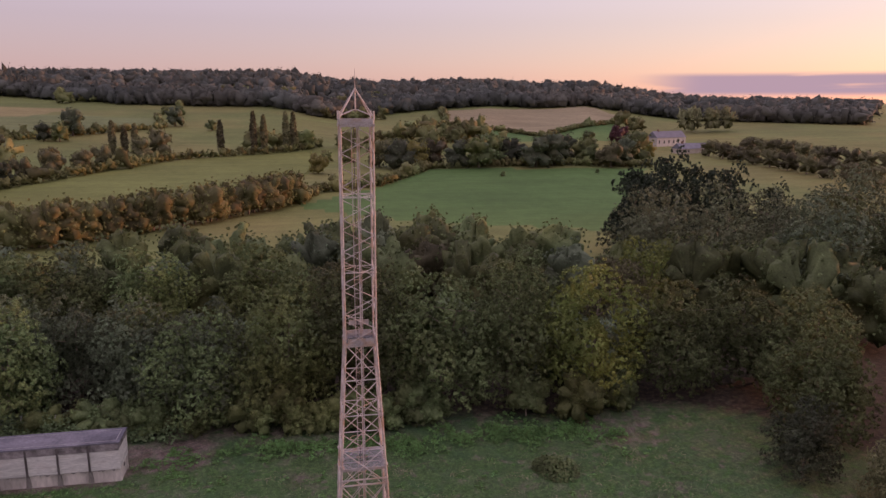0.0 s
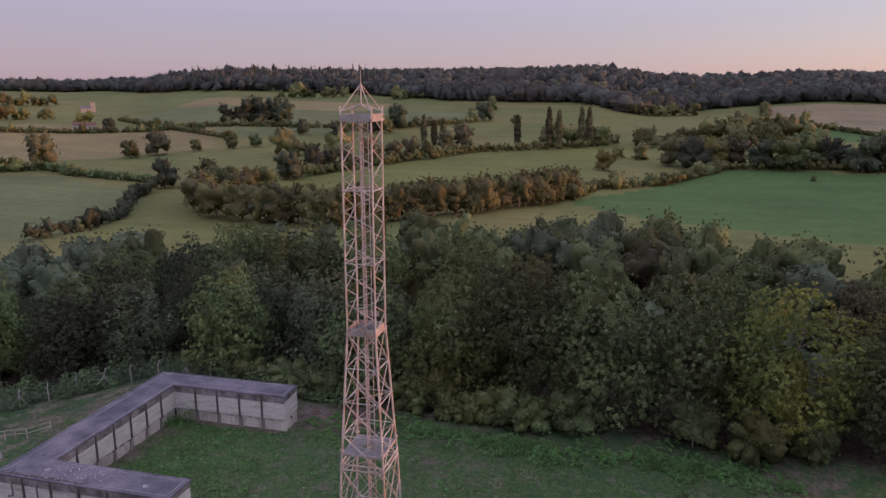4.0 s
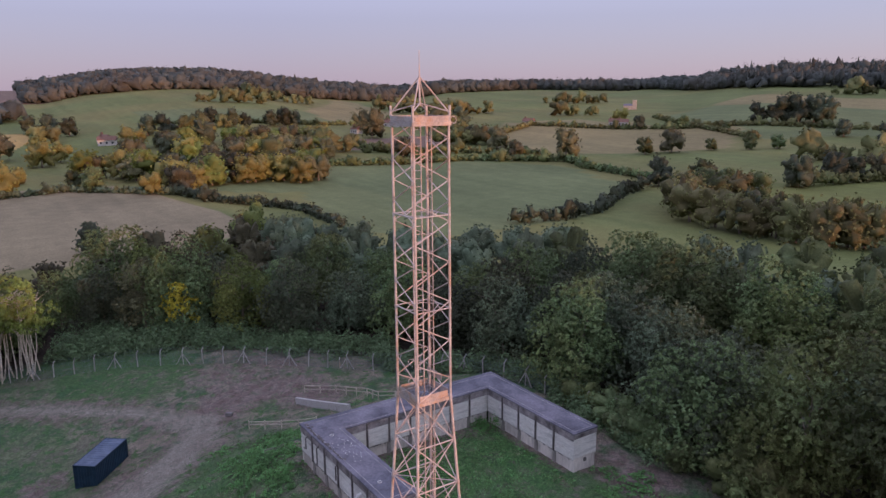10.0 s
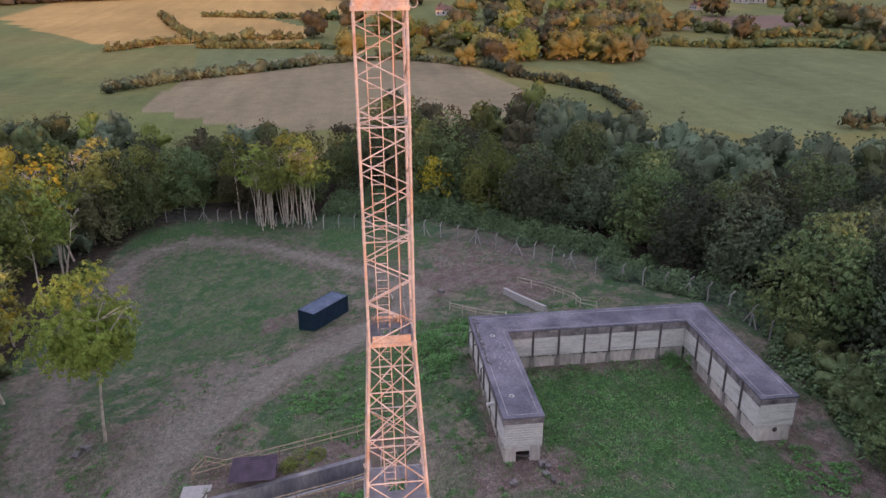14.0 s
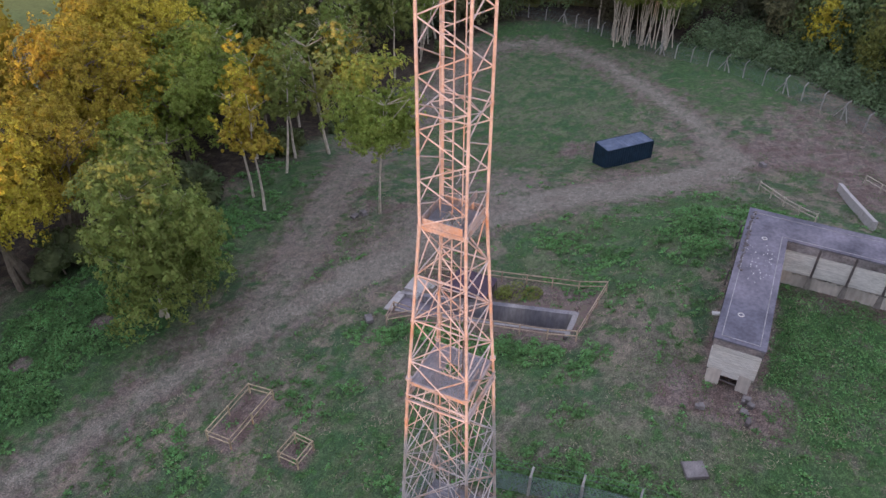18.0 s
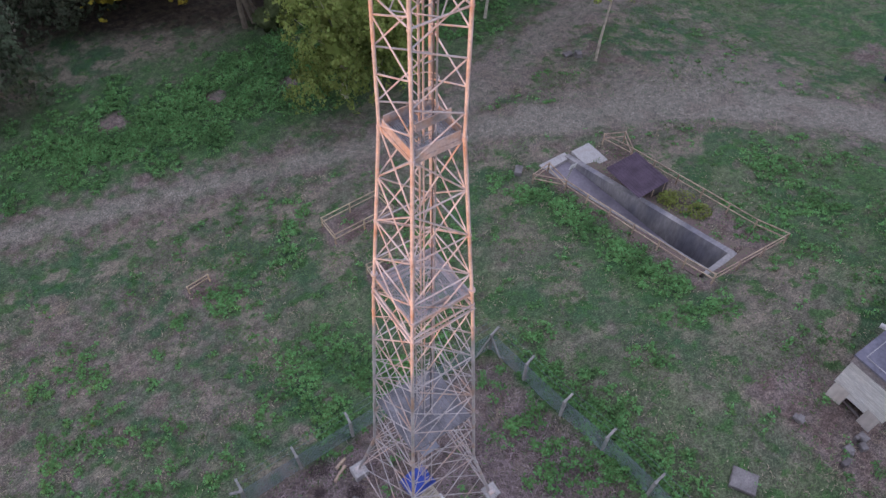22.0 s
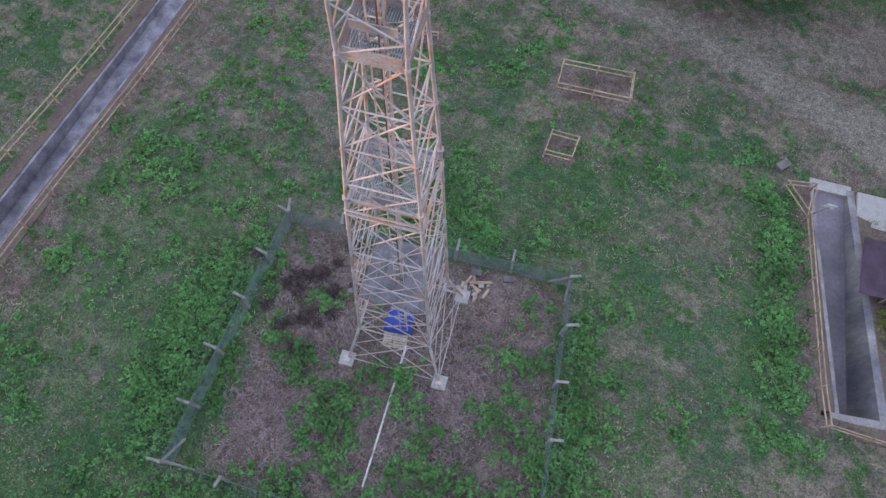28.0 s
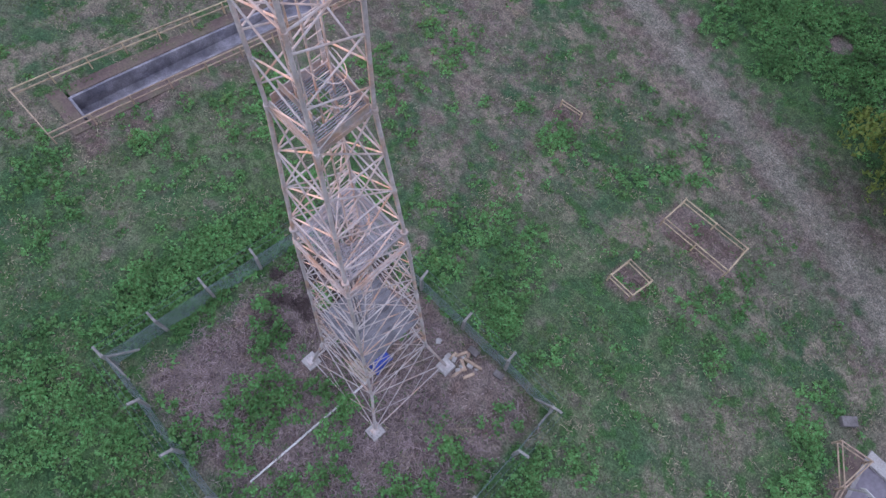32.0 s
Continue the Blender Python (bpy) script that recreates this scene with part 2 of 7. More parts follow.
LEAF_GOLD = material("olive_gold_foliage", (0.285, 0.275, 0.078), 0.65, 0, 0.25, 0.3, island=0.3, per_object=0.25, translucent=0.25)
LEAF_WILLOW = material("grey_green_willow_foliage", (0.13, 0.15, 0.085), 0.7, 0, 0.2, 0.3, island=0.30, per_object=0.15, translucent=0.25)
LEAF_RED = material("copper_foliage", (0.09, 0.035, 0.035), 0.65, 0, 0.25, 0.3, island=0.3, translucent=0.2)
CONIFER = material("dark_conifer_needles", (0.030, 0.045, 0.024), 0.75, 0, 0.25, 0.4, island=0.3)
HEDGE = material("hedgerow_foliage", (0.135, 0.155, 0.062), 0.7, 0, 0.3, 0.06, island=0.4, second=(0.165, 0.152, 0.06), mix_scale=0.05, translucent=0.2)
# Haze over the far ridges is put into these paler, bluer tones.
HAZED_WOOD = material("hazed_distant_woodland", (0.064, 0.072, 0.062), 0.9, 0, 0.25, 0.02, island=0.3, second=(0.080, 0.078, 0.062), mix_scale=0.012)
NETTLE = material("nettle_leaves", (0.120, 0.250, 0.080), 0.6, 0, 0.35, 0.6, island=0.45, translucent=0.25)
DAMP = material("damp_grey_concrete", (0.285, 0.268, 0.255), 0.85, 0, 0.25, 0.7, 0.4, 30, second=(0.17, 0.165, 0.18), mix_scale=0.6, mix_at=0.52, stretch=(1, 1, 0.3))
CHANNEL = material("mottled_pale_channel_concrete", (0.255, 0.245, 0.265), 0.85, 0, 0.35, 1.3, 0.5, 20, second=(0.15, 0.145, 0.17), mix_scale=0.75, mix_at=0.56)
FLOOR_LILAC = material("smooth_lilac_grey_screed", (0.215, 0.195, 0.215), 0.85, 0, 0.2, 0.6, 0.2, 30, second=(0.165, 0.15, 0.17), mix_scale=0.4, mix_at=0.52)
LICHEN_PALE = material("pale_rough_concrete", (0.42, 0.40, 0.375), 0.93, 0, 0.25, 1.5, 0.5, 30, second=(0.30, 0.28, 0.26), mix_scale=1.5, mix_at=0.55)
LICHEN = material("lichen_grey_concrete", (0.20, 0.185, 0.175), 0.93, 0, 0.3, 1.5, 0.5, 30, second=(0.13, 0.115, 0.11), mix_scale=1.2, mix_at=0.52)
BRAMBLE = material("dry_brushwood", (0.245, 0.19, 0.185), 0.95, 0, 0.3, 1.5, island=0.5)


# ---- building tools ----
class Geo:
    """Vertices and faces gathered for one mesh."""

    def __init__(self):
        self.v, self.f = [], []

    def add(self, verts, faces):
        o = len(self.v)
        self.v += [tuple(p) for p in verts]
        self.f += [tuple(o + i for i in f) for f in faces]
        return self

    def box(self, x0, y0, z0, x1, y1, z1, bevel=0.0):
        if bevel:
            b = min(bevel, (x1 - x0) / 2.2, (y1 - y0) / 2.2, (z1 - z0) / 2.2)
            ring = lambda z, i: [(x0 + i, y0 + i, z), (x1 - i, y0 + i, z), (x1 - i, y1 - i, z), (x0 + i, y1 - i, z)]  # noqa: E731
            vs = ring(z0, b) + ring(z0 + b, 0) + ring(z1 - b, 0) + ring(z1, b)
            fs = [(3, 2, 1, 0), (12, 13, 14, 15)]
            for k in (0, 4, 8):
                fs += [(k + i, k + (i + 1) % 4, k + 4 + (i + 1) % 4, k + 4 + i) for i in range(4)]
            return self.add(vs, fs)
        return self.add([(x0, y0, z0), (x1, y0, z0), (x1, y1, z0), (x0, y1, z0), (x0, y0, z1), (x1, y0, z1), (x1, y1, z1), (x0, y1, z1)],
                        [(3, 2, 1, 0), (4, 5, 6, 7), (0, 1, 5, 4), (1, 2, 6, 5), (2, 3, 7, 6), (3, 0, 4, 7)])

    def tube(self, a, b, r0, r1=None, n=6, caps=True):
        a, b = Vector(a), Vector(b)
        r1 = r0 if r1 is None else r1
        d = (b - a).normalized()
        u = d.cross(Vector((0, 0, 1)) if abs(d.z) < 0.95 else Vector((1, 0, 0))).normalized()
        w = d.cross(u)
        vs = [c + (u * math.cos(2 * math.pi * i / n) + w * math.sin(2 * math.pi * i / n)) * r for c, r in ((a, r0), (b, r1)) for i in range(n)]
        fs = [(i, (i + 1) % n, n + (i + 1) % n, n + i) for i in range(n)]
        if caps:
            fs += [tuple(reversed(range(n))), tuple(range(n, 2 * n))]
        return self.add(vs, fs)

    def sweep(self, pts, r, n=6):
        """One round bar bent through the given places."""
        pts = [Vector(p) for p in pts]
        rings = []
        for i, p in enumerate(pts):
            d = (pts[min(i + 1, len(pts) - 1)] - pts[max(i - 1, 0)]).normalized()
            u = d.cross(Vector((0, 0, 1)) if abs(d.z) < 0.95 else Vector((1, 0, 0))).normalized()
            w = d.cross(u)
            rings += [p + (u * math.cos(2 * math.pi * k / n) + w * math.sin(2 * math.pi * k / n)) * r for k in range(n)]
        fs = [(j * n + k, j * n + (k + 1) % n, (j + 1) * n + (k + 1) % n, (j + 1) * n + k) for j in range(len(pts) - 1) for k in range(n)]
        return self.add(rings, fs + [tuple(reversed(range(n))), tuple(range(len(rings) - n, len(rings)))])

    def beam(self, a, b, w, h):
        """A rectangular bar from a to b, w across and h high."""
        a, b = Vector(a), Vector(b)
        d = (b - a).normalized()
        u = d.cross(Vector((0, 0, 1)) if abs(d.z) < 0.95 else Vector((1, 0, 0))).normalized() * (w / 2)
        v = u.cross(d).normalized() * (h / 2)
        vs = [c + s * u + t * v for c in (a, b) for s, t in ((-1, -1), (1, -1), (1, 1), (-1, 1))]
        return self.add(vs, [(0, 1, 2, 3), (7, 6, 5, 4), (0, 4, 5, 1), (1, 5, 6, 2), (2, 6, 7, 3), (3, 7, 4, 0)])

    def mesh(self, name, mat):
        me = bpy.data.meshes.new(name)
        me.from_pydata(self.v, [], self.f)
        me.materials.append(mat)
        return me


def part(name, geo, mat, parent, label="", at=None):
    """Links a Geo (or a mesh) as ONE mesh object under a thing or under a part."""
    ob = new(name, geo.mesh(name, mat) if isinstance(geo, Geo) else geo)
    ob.parent = parent
    if at is not None:
        ob.matrix_basis = at
    return tagged(ob, label)


def thing(name, label, category, group="", kind="", at=None):
    ob = new(name)
    ob.empty_display_size = 0.3
    if at is not None:
        ob.matrix_basis = at
    return tagged(ob, label, category, group, kind)


def cards_mesh(name, centre, out, size, rng, mat, aspect=1.5, body=None, ruffle=0.55):
    """Small leaf blades at the given places, facing roughly outwards, over an optional body (places, quads)."""
    n = len(centre)
    nrm = out + rng.normal(0, ruffle, (n, 3))
    nrm /= np.linalg.norm(nrm, axis=1)[:, None] + 1e-9
    t = np.cross(nrm, rng.normal(0, 1, (n, 3)))
    t /= np.linalg.norm(t, axis=1)[:, None] + 1e-9
    b = np.cross(nrm, t)
    s = (size * rng.uniform(0.6, 1.3, n))[:, None]
    v = np.empty((n, 3, 3))
    v[:, 0] = centre - t * s * 0.42 * aspect - b * s * 0.34
    v[:, 1] = centre - t * s * 0.16 * aspect + b * s * 0.62
    v[:, 2] = centre + t * s * 0.62 * aspect - b * s * 0.12
    me = bpy.data.meshes.new(name)
    co, loops, starts = v.reshape(-1, 3), np.arange(3 * n), np.arange(0, 3 * n, 3)
    if body is not None:
        bv, bf = body
        loops = np.concatenate([loops, (bf + len(co)).ravel()])
        starts = np.concatenate([starts, 3 * n + np.arange(0, bf.size, 4)])
        co = np.concatenate([co, bv])
    me.vertices.add(len(co))
    me.vertices.foreach_set("co", co.ravel())
    me.loops.add(len(loops))
    me.loops.foreach_set("vertex_index", loops)
    me.polygons.add(len(starts))
    me.polygons.foreach_set("loop_start", starts)
    me.update(calc_edges=True)
    me.validate()
    me.materials.append(mat)
    return me


# ---- ground ----
def sstep(a, b, v):
    t = np.clip((v - a) / (b - a), 0, 1)
    return t * t * (3 - 2 * t)


RIDGE_AT = (120, 142, 149, 153.5, 157, 161, 165, 171, 177, 181, 188, 204, 211, 214, 217, 222, 231, 236, 240, 246, 252, 256, 260, 263, 266, 276, 281, 300, 360, 480)
RIDGE_HIGH = (22, 28, 29, 40, 52, 50, 55, 53, 52, 65, 62, 60, 62, 56, 47, 42, 44, 45, 37, 46, 59, 64, 62, 57, 46, 46, 43, 33, 15, 22)


def bearing(x, y):
    b = np.degrees(np.arctan2(-x, y)) % 360
    return np.where(b < 120, b + 360, b)


def ground_z(x, y):
    """Height of the land: a slope under the site, a level yard round the bunker, a valley, and wooded ridges beyond."""
    x, y = np.asarray(x, float), np.asarray(y, float)
    r = np.hypot(x, y)
    near = -1.24 - 4.0 * np.tanh((y - 7.6) / 21.9) - 3.2 * sstep(35, 60, x) + 0.024 * x * np.exp(-((x / 25) ** 2))
    d = np.hypot(np.maximum(np.maximum(13 - x, x - 36), 0), np.maximum(np.maximum(-31 - y, y + 7), 0))
    wb = 1 - sstep(0, 9, d)
    near = near * (1 - wb) + 2.65 * wb
    far = np.interp(bearing(x, y), RIDGE_AT, RIDGE_HIGH) * sstep(150, 1100, r)
    w = sstep(90, 220, r)
    return near * (1 - w) + far * w


def gz(x, y):
    return float(ground_z(x, y))


def line_distance(x, y, pts):
    best = np.full(np.shape(x), 1e9)
    for (ax, ay), (bx, by) in zip(pts, pts[1:]):
        dx, dy = bx - ax, by - ay
        t = np.clip(((x - ax) * dx + (y - ay) * dy) / (dx * dx + dy * dy), 0, 1)
        best = np.minimum(best, np.hypot(x - ax - t * dx, y - ay - t * dy))
    return best


def inside(x, y, poly):
    hit = np.zeros(np.shape(x), bool)
    for (ax, ay), (bx, by) in zip(poly, poly[1:] + poly[:1]):
        hit ^= ((ay > y) != (by > y)) & (x < (bx - ax) * (y - ay) / (by - ay + 1e-12) + ax)
    return hit


TRACK = [(-60, 47), (-20, 34.5), (-6, 30.8), (1, 29.0), (8, 27.0), (15, 24.6), (21, 22.0), (28, 18.8), (35, 14.6), (41, 10), (46, 3.5), (52, -2), (58, -5.5), (61, -3.5), (67, -0.3), (74.7, 5.7), (82, 12), (88, 17), (93, 23.5), (94.5, 30), (91, 36), (82, 38)]
BRANCH = [(16, 25.5), (24, 26.8), (33, 30.0), (45, 33.6), (58, 35.2), (70, 35.2), (82, 37)]
APRON = [(33, 17.5), (43, 15.5)]
JUNCTION = [(25, 20.5), (33, 17), (40, 11), (46, 3.5), (54, -4.5)]
YARD = [(58, -6), (62, -12), (60, -17), (54, -18)]
TRENCH_A = ((21.9, 15.5), (22.9, 1.4), 1.02)
TRENCH_B = ((-21.1, 23.8), (-22.75, -2.4), 0.72)
FIELDS = {
    "grass_ley": [[(150, -66), (127, -90), (124, -124), (143, -172), (153, -190), (222, -214), (261, -191), (288, -121), (242, -54), (220, -86)],
                  [(350, -428), (352, -500), (190, -510), (144, -420), (209, -343)], [(329, 71), (300, -2), (267, 15), (239, 56)],
                  [(163, -396), (225, -530), (105, -520), (91, -466)], [(560, -96), (560, -230), (463, -228), (475, -89)]],
    "pale_stubble": [[(160, -45), (150, -10), (165, 30), (185, 60), (240, 57), (258, 44), (283, 15), (267, -38), (219, -46), (194, -51)],
                     [(-119, -602), (-267, -625), (-282, -548), (-154, -423), (-104, -499)]],
    "meadow": [[(102, -168), (60, -185), (30, -210), (5, -262), (-20, -385), (43, -345), (80, -310), (115, -250), (152, -204)]],
    "bright_pasture": [[(-27, -248), (-55, -295), (-160, -288), (-85, -140), (-26, -170), (6, -205)], [(-104, -499), (-154, -423), (-250, -520), (-200, -400), (-120, -400)]],
    "tan_stubble": [[(404, -323), (391, -386), (300, -390), (249, -324), (308, -302), (328, -265)], [(688, -317), (674, -335), (497, -301), (484, -258), (508, -231)], [(384, -302), (345, -406), (290, -363), (268, -322), (318, -264)], [(377, -328), (250, -393), (202, -310), (266, -231), (330, -250)], [(352, -500), (360, -560), (172, -570), (190, -510)],
                    [(560, -230), (660, -310), (495, -317), (463, -228)]],
    "golden_stubble": [[(340, 128), (312, 88), (415, 62), (560, 60), (690, 140), (655, 210), (440, 205)], [(487, -28), (540, 64), (433, 88), (400, -4)], [(440, 205), (447, 143), (438, 61), (365, 17), (316, 28), (322, 108), (340, 128)]],
    "brown_heath": [[(380, -186), (390, -224), (364, -253), (326, -225), (327, -185), (339, -165)], [(760, 150), (720, 40), (735, -60), (1500, -140), (1700, 420), (1000, 310)]],
}
FIELD_LOOK = {"grass_ley": (0.138, 0.160, 0.068), "meadow": (0.150, 0.168, 0.052), "pale_stubble": (0.240, 0.195, 0.115), "bright_pasture": (0.070, 0.138, 0.042), "tan_stubble": (0.225, 0.185, 0.085), "golden_stubble": (0.40, 0.265, 0.095), "brown_heath": (0.20, 0.135, 0.10)}


def valley_material():
    """Valley fields: pasture, mown grass and stubble; which field is which is stored on the ground itself."""
    m = bpy.data.materials.new("valley_fields")
    m.use_nodes = True
    n, l = m.node_tree.nodes, m.node_tree.links
    b = n["Principled BSDF"]
    b.inputs["Roughness"].default_value, b.inputs["Specular IOR Level"].default_value = 0.95, 0.15
    pos = n.new("ShaderNodeNewGeometry").outputs["Position"]

    def ns(scale, lo, hi, a, c, stretch=None):
        place = pos
        if stretch:
            mp = n.new("ShaderNodeMapping")
            mp.inputs["Rotation"].default_value, mp.inputs["Scale"].default_value = (0, 0, 0.5), stretch
            l.new(pos, mp.inputs["Vector"])
            place = mp.outputs["Vector"]
        t = n.new("ShaderNodeTexNoise")
        t.inputs["Scale"].default_value, t.inputs["Detail"].default_value = scale, 6
        l.new(place, t.inputs["Vector"])
        r = n.new("ShaderNodeMapRange")
        for k, v in enumerate((lo, hi, a, c), 1):
            r.inputs[k].default_value = v
        l.new(t.outputs["Fac"], r.inputs[0])
        return r.outputs[0]

    def mix(fac, a, c, kind="MIX"):
        x = n.new("ShaderNodeMix")
        x.data_type, x.blend_type = "RGBA", kind
        for sock, v in ((x.inputs[0], fac), (x.inputs[6], a), (x.inputs[7], c)):
            if isinstance(v, (float, tuple)):
                sock.default_value = v
            else:
                l.new(v, sock)
        return x.outputs[2]

    colour = mix(ns(0.012, 0.42, 0.6, 0, 1), (0.132, 0.154, 0.053, 1), (0.172, 0.164, 0.060, 1))
    for name, look_of in FIELD_LOOK.items():
        at = n.new("ShaderNodeAttribute")
        at.attribute_name = name
        r = n.new("ShaderNodeMapRange")
        r.inputs[1].default_value, r.inputs[2].default_value = 0.3, 0.7
        l.new(at.outputs["Fac"], r.inputs[0])
        colour = mix(r.outputs[0], colour, (*look_of, 1))
    for value in (ns(0.02, 0.3, 0.7, 0.86, 1.14), ns(0.25, 0.3, 0.7, 0.9, 1.1), ns(0.05, 0.35, 0.65, 0.92, 1.08, (0.25, 3.0, 1)), ns(2.0, 0.3, 0.7, 0.85, 1.15)):
        g = n.new("ShaderNodeCombineColor")
        for k in range(3):
            l.new(value, g.inputs[k])
        colour = mix(1.0, colour, g.outputs[0], "MULTIPLY")
    l.new(colour, b.inputs["Base Color"])
    return m


def site_material():
    """Rough grass with dry patches, bare earth and a stony track; where each lies is stored on the ground itself."""
    m = bpy.data.materials.new("rough_site_grass")
    m.use_nodes = True
    n, l = m.node_tree.nodes, m.node_tree.links
    b = n["Principled BSDF"]
    b.inputs["Roughness"].default_value, b.inputs["Specular IOR Level"].default_value = 0.95, 0.2
    pos = n.new("ShaderNodeNewGeometry").outputs["Position"]

    def ns(scale, detail=5, lo=0.4, hi=0.6, a=0.0, c=1.0):
        t = n.new("ShaderNodeTexNoise")
        t.inputs["Scale"].default_value, t.inputs["Detail"].default_value = scale, detail
        l.new(pos, t.inputs["Vector"])
        r = n.new("ShaderNodeMapRange")
        for k, v in enumerate((lo, hi, a, c), 1):
            r.inputs[k].default_value = v
        l.new(t.outputs["Fac"], r.inputs[0])
        return r.outputs[0]

    def mix(fac, a, c, kind="MIX"):
        x = n.new("ShaderNodeMix")
        x.data_type, x.blend_type = "RGBA", kind
        for sock, v in ((x.inputs[0], fac), (x.inputs[6], a), (x.inputs[7], c)):
            if isinstance(v, (float, tuple)):
                sock.default_value = v
            else:
                l.new(v, sock)
        return x.outputs[2]

    def mul(a, c):
        x = n.new("ShaderNodeMath")
        x.operation = "MULTIPLY"
        for sock, v in zip(x.inputs, (a, c)):
            if isinstance(v, float):
                sock.default_value = v
            else:
                l.new(v, sock)
        return x.outputs[0]

    def stored(name, spread):
        """A stored share, with its edge broken up by noise."""
        at = n.new("ShaderNodeAttribute")
        at.attribute_name = name
        s = n.new("ShaderNodeMath")
        s.operation = "ADD"
        l.new(at.outputs["Fac"], s.inputs[0])
        l.new(ns(0.9, 6, 0.3, 0.7, -spread, spread), s.inputs[1])
        r = n.new("ShaderNodeMapRange")
        r.inputs[1].default_value, r.inputs[2].default_value = 0.15, 0.85
        l.new(s.outputs[0], r.inputs[0])
        return r.outputs[0]

    grass = mix(ns(0.35, 5), (0.051, 0.104, 0.049, 1), (0.082, 0.124, 0.064, 1))
    grass = mix(mul(ns(0.14, 8, 0.46, 0.60), 0.85), grass, (0.158, 0.138, 0.106, 1))
    grass = mix(mul(ns(0.50, 10, 0.485, 0.595), 0.80), grass, (0.228, 0.190, 0.146, 1))
    grass = mix(mul(ns(1.1, 8, 0.53, 0.62), 0.8), grass, (0.046, 0.118, 0.032, 1))
    lush = n.new("ShaderNodeAttribute")
    lush.attribute_name = "lush"
    grass = mix(mul(lush.outputs["Fac"], ns(0.5, 6, 0.25, 0.55)), grass, mix(ns(2.2, 6), (0.040, 0.100, 0.031, 1), (0.062, 0.132, 0.042, 1)))
    earth = mix(ns(0.8, 6), (0.145, 0.106, 0.090, 1), (0.200, 0.160, 0.140, 1))
    stone = mix(ns(8.5, 5, 0.36, 0.64), (0.182, 0.164, 0.130, 1), (0.255, 0.236, 0.192, 1))
    stone = mix(mul(ns(0.4, 6, 0.5, 0.62), 0.6), stone, (0.170, 0.142, 0.114, 1))
    colour = mix(stored("earth", 0.45), grass, earth)
    # Woodland floor: leaf litter, with the trees' shade put into its dark colour.
    colour = mix(stored("litter_shade", 0.3), colour, mix(ns(1.5, 6), (0.040, 0.032, 0.024, 1), (0.075, 0.058, 0.040, 1)))
    colour = mix(stored("track", 0.30), colour, stone)
    colour = mix(1.0, colour, mix(ns(10.0, 8, 0.37, 0.63), (0.56, 0.56, 0.56, 1), (1.18, 1.18, 1.18, 1)), "MULTIPLY")
    colour = mix(1.0, colour, mix(ns(2.6, 6, 0.35, 0.65), (0.78, 0.80, 0.80, 1), (1.22, 1.20, 1.20, 1)), "MULTIPLY")
    colour = mix(1.0, colour, mix(ns(34.0, 5, 0.36, 0.64), (0.62, 0.62, 0.62, 1), (1.42, 1.42, 1.42, 1)), "MULTIPLY")
    l.new(colour, b.inputs["Base Color"])
    bp = n.new("ShaderNodeBump")
    bp.inputs["Strength"].default_value, bp.inputs["Distance"].default_value = 0.6, 0.10
    l.new(ns(6.0, 8, 0.2, 0.8), bp.inputs["Height"])
    l.new(bp.outputs[0], b.inputs["Normal"])
    return m


SITE = site_material()


def steps(lo, hi, fine_lo, fine_hi, fine, mid_lo, mid_hi, mid):
    """Grid lines: fine in the middle, wider in the valley, widening to the horizon."""
    out = list(np.arange(fine_lo, fine_hi, fine))
    v = fine_hi
    while v < mid_hi:
        out.append(v)
        v += min(mid, fine + (v - fine_hi) * 0.05 + 0.3)
    d = mid
    while v < hi:
        out.append(v)
        d *= 1.18
        v += d
    v = fine_lo - fine
    while v > mid_lo:
        out.append(v)
        v -= min(mid, fine + (fine_lo - v) * 0.05 + 0.3)
    d = mid
    while v > lo:
        out.append(v)
        d *= 1.18
        v -= d
    return np.array(sorted(out))


def along(x, y, trench):
    (ax, ay), (bx, by), half = trench
    size = math.hypot(bx - ax, by - ay)
    ux, uy = (bx - ax) / size, (by - ay) / size
    return (x - ax) * ux + (y - ay) * uy, np.abs((x - ax) * -uy + (y - ay) * ux), size


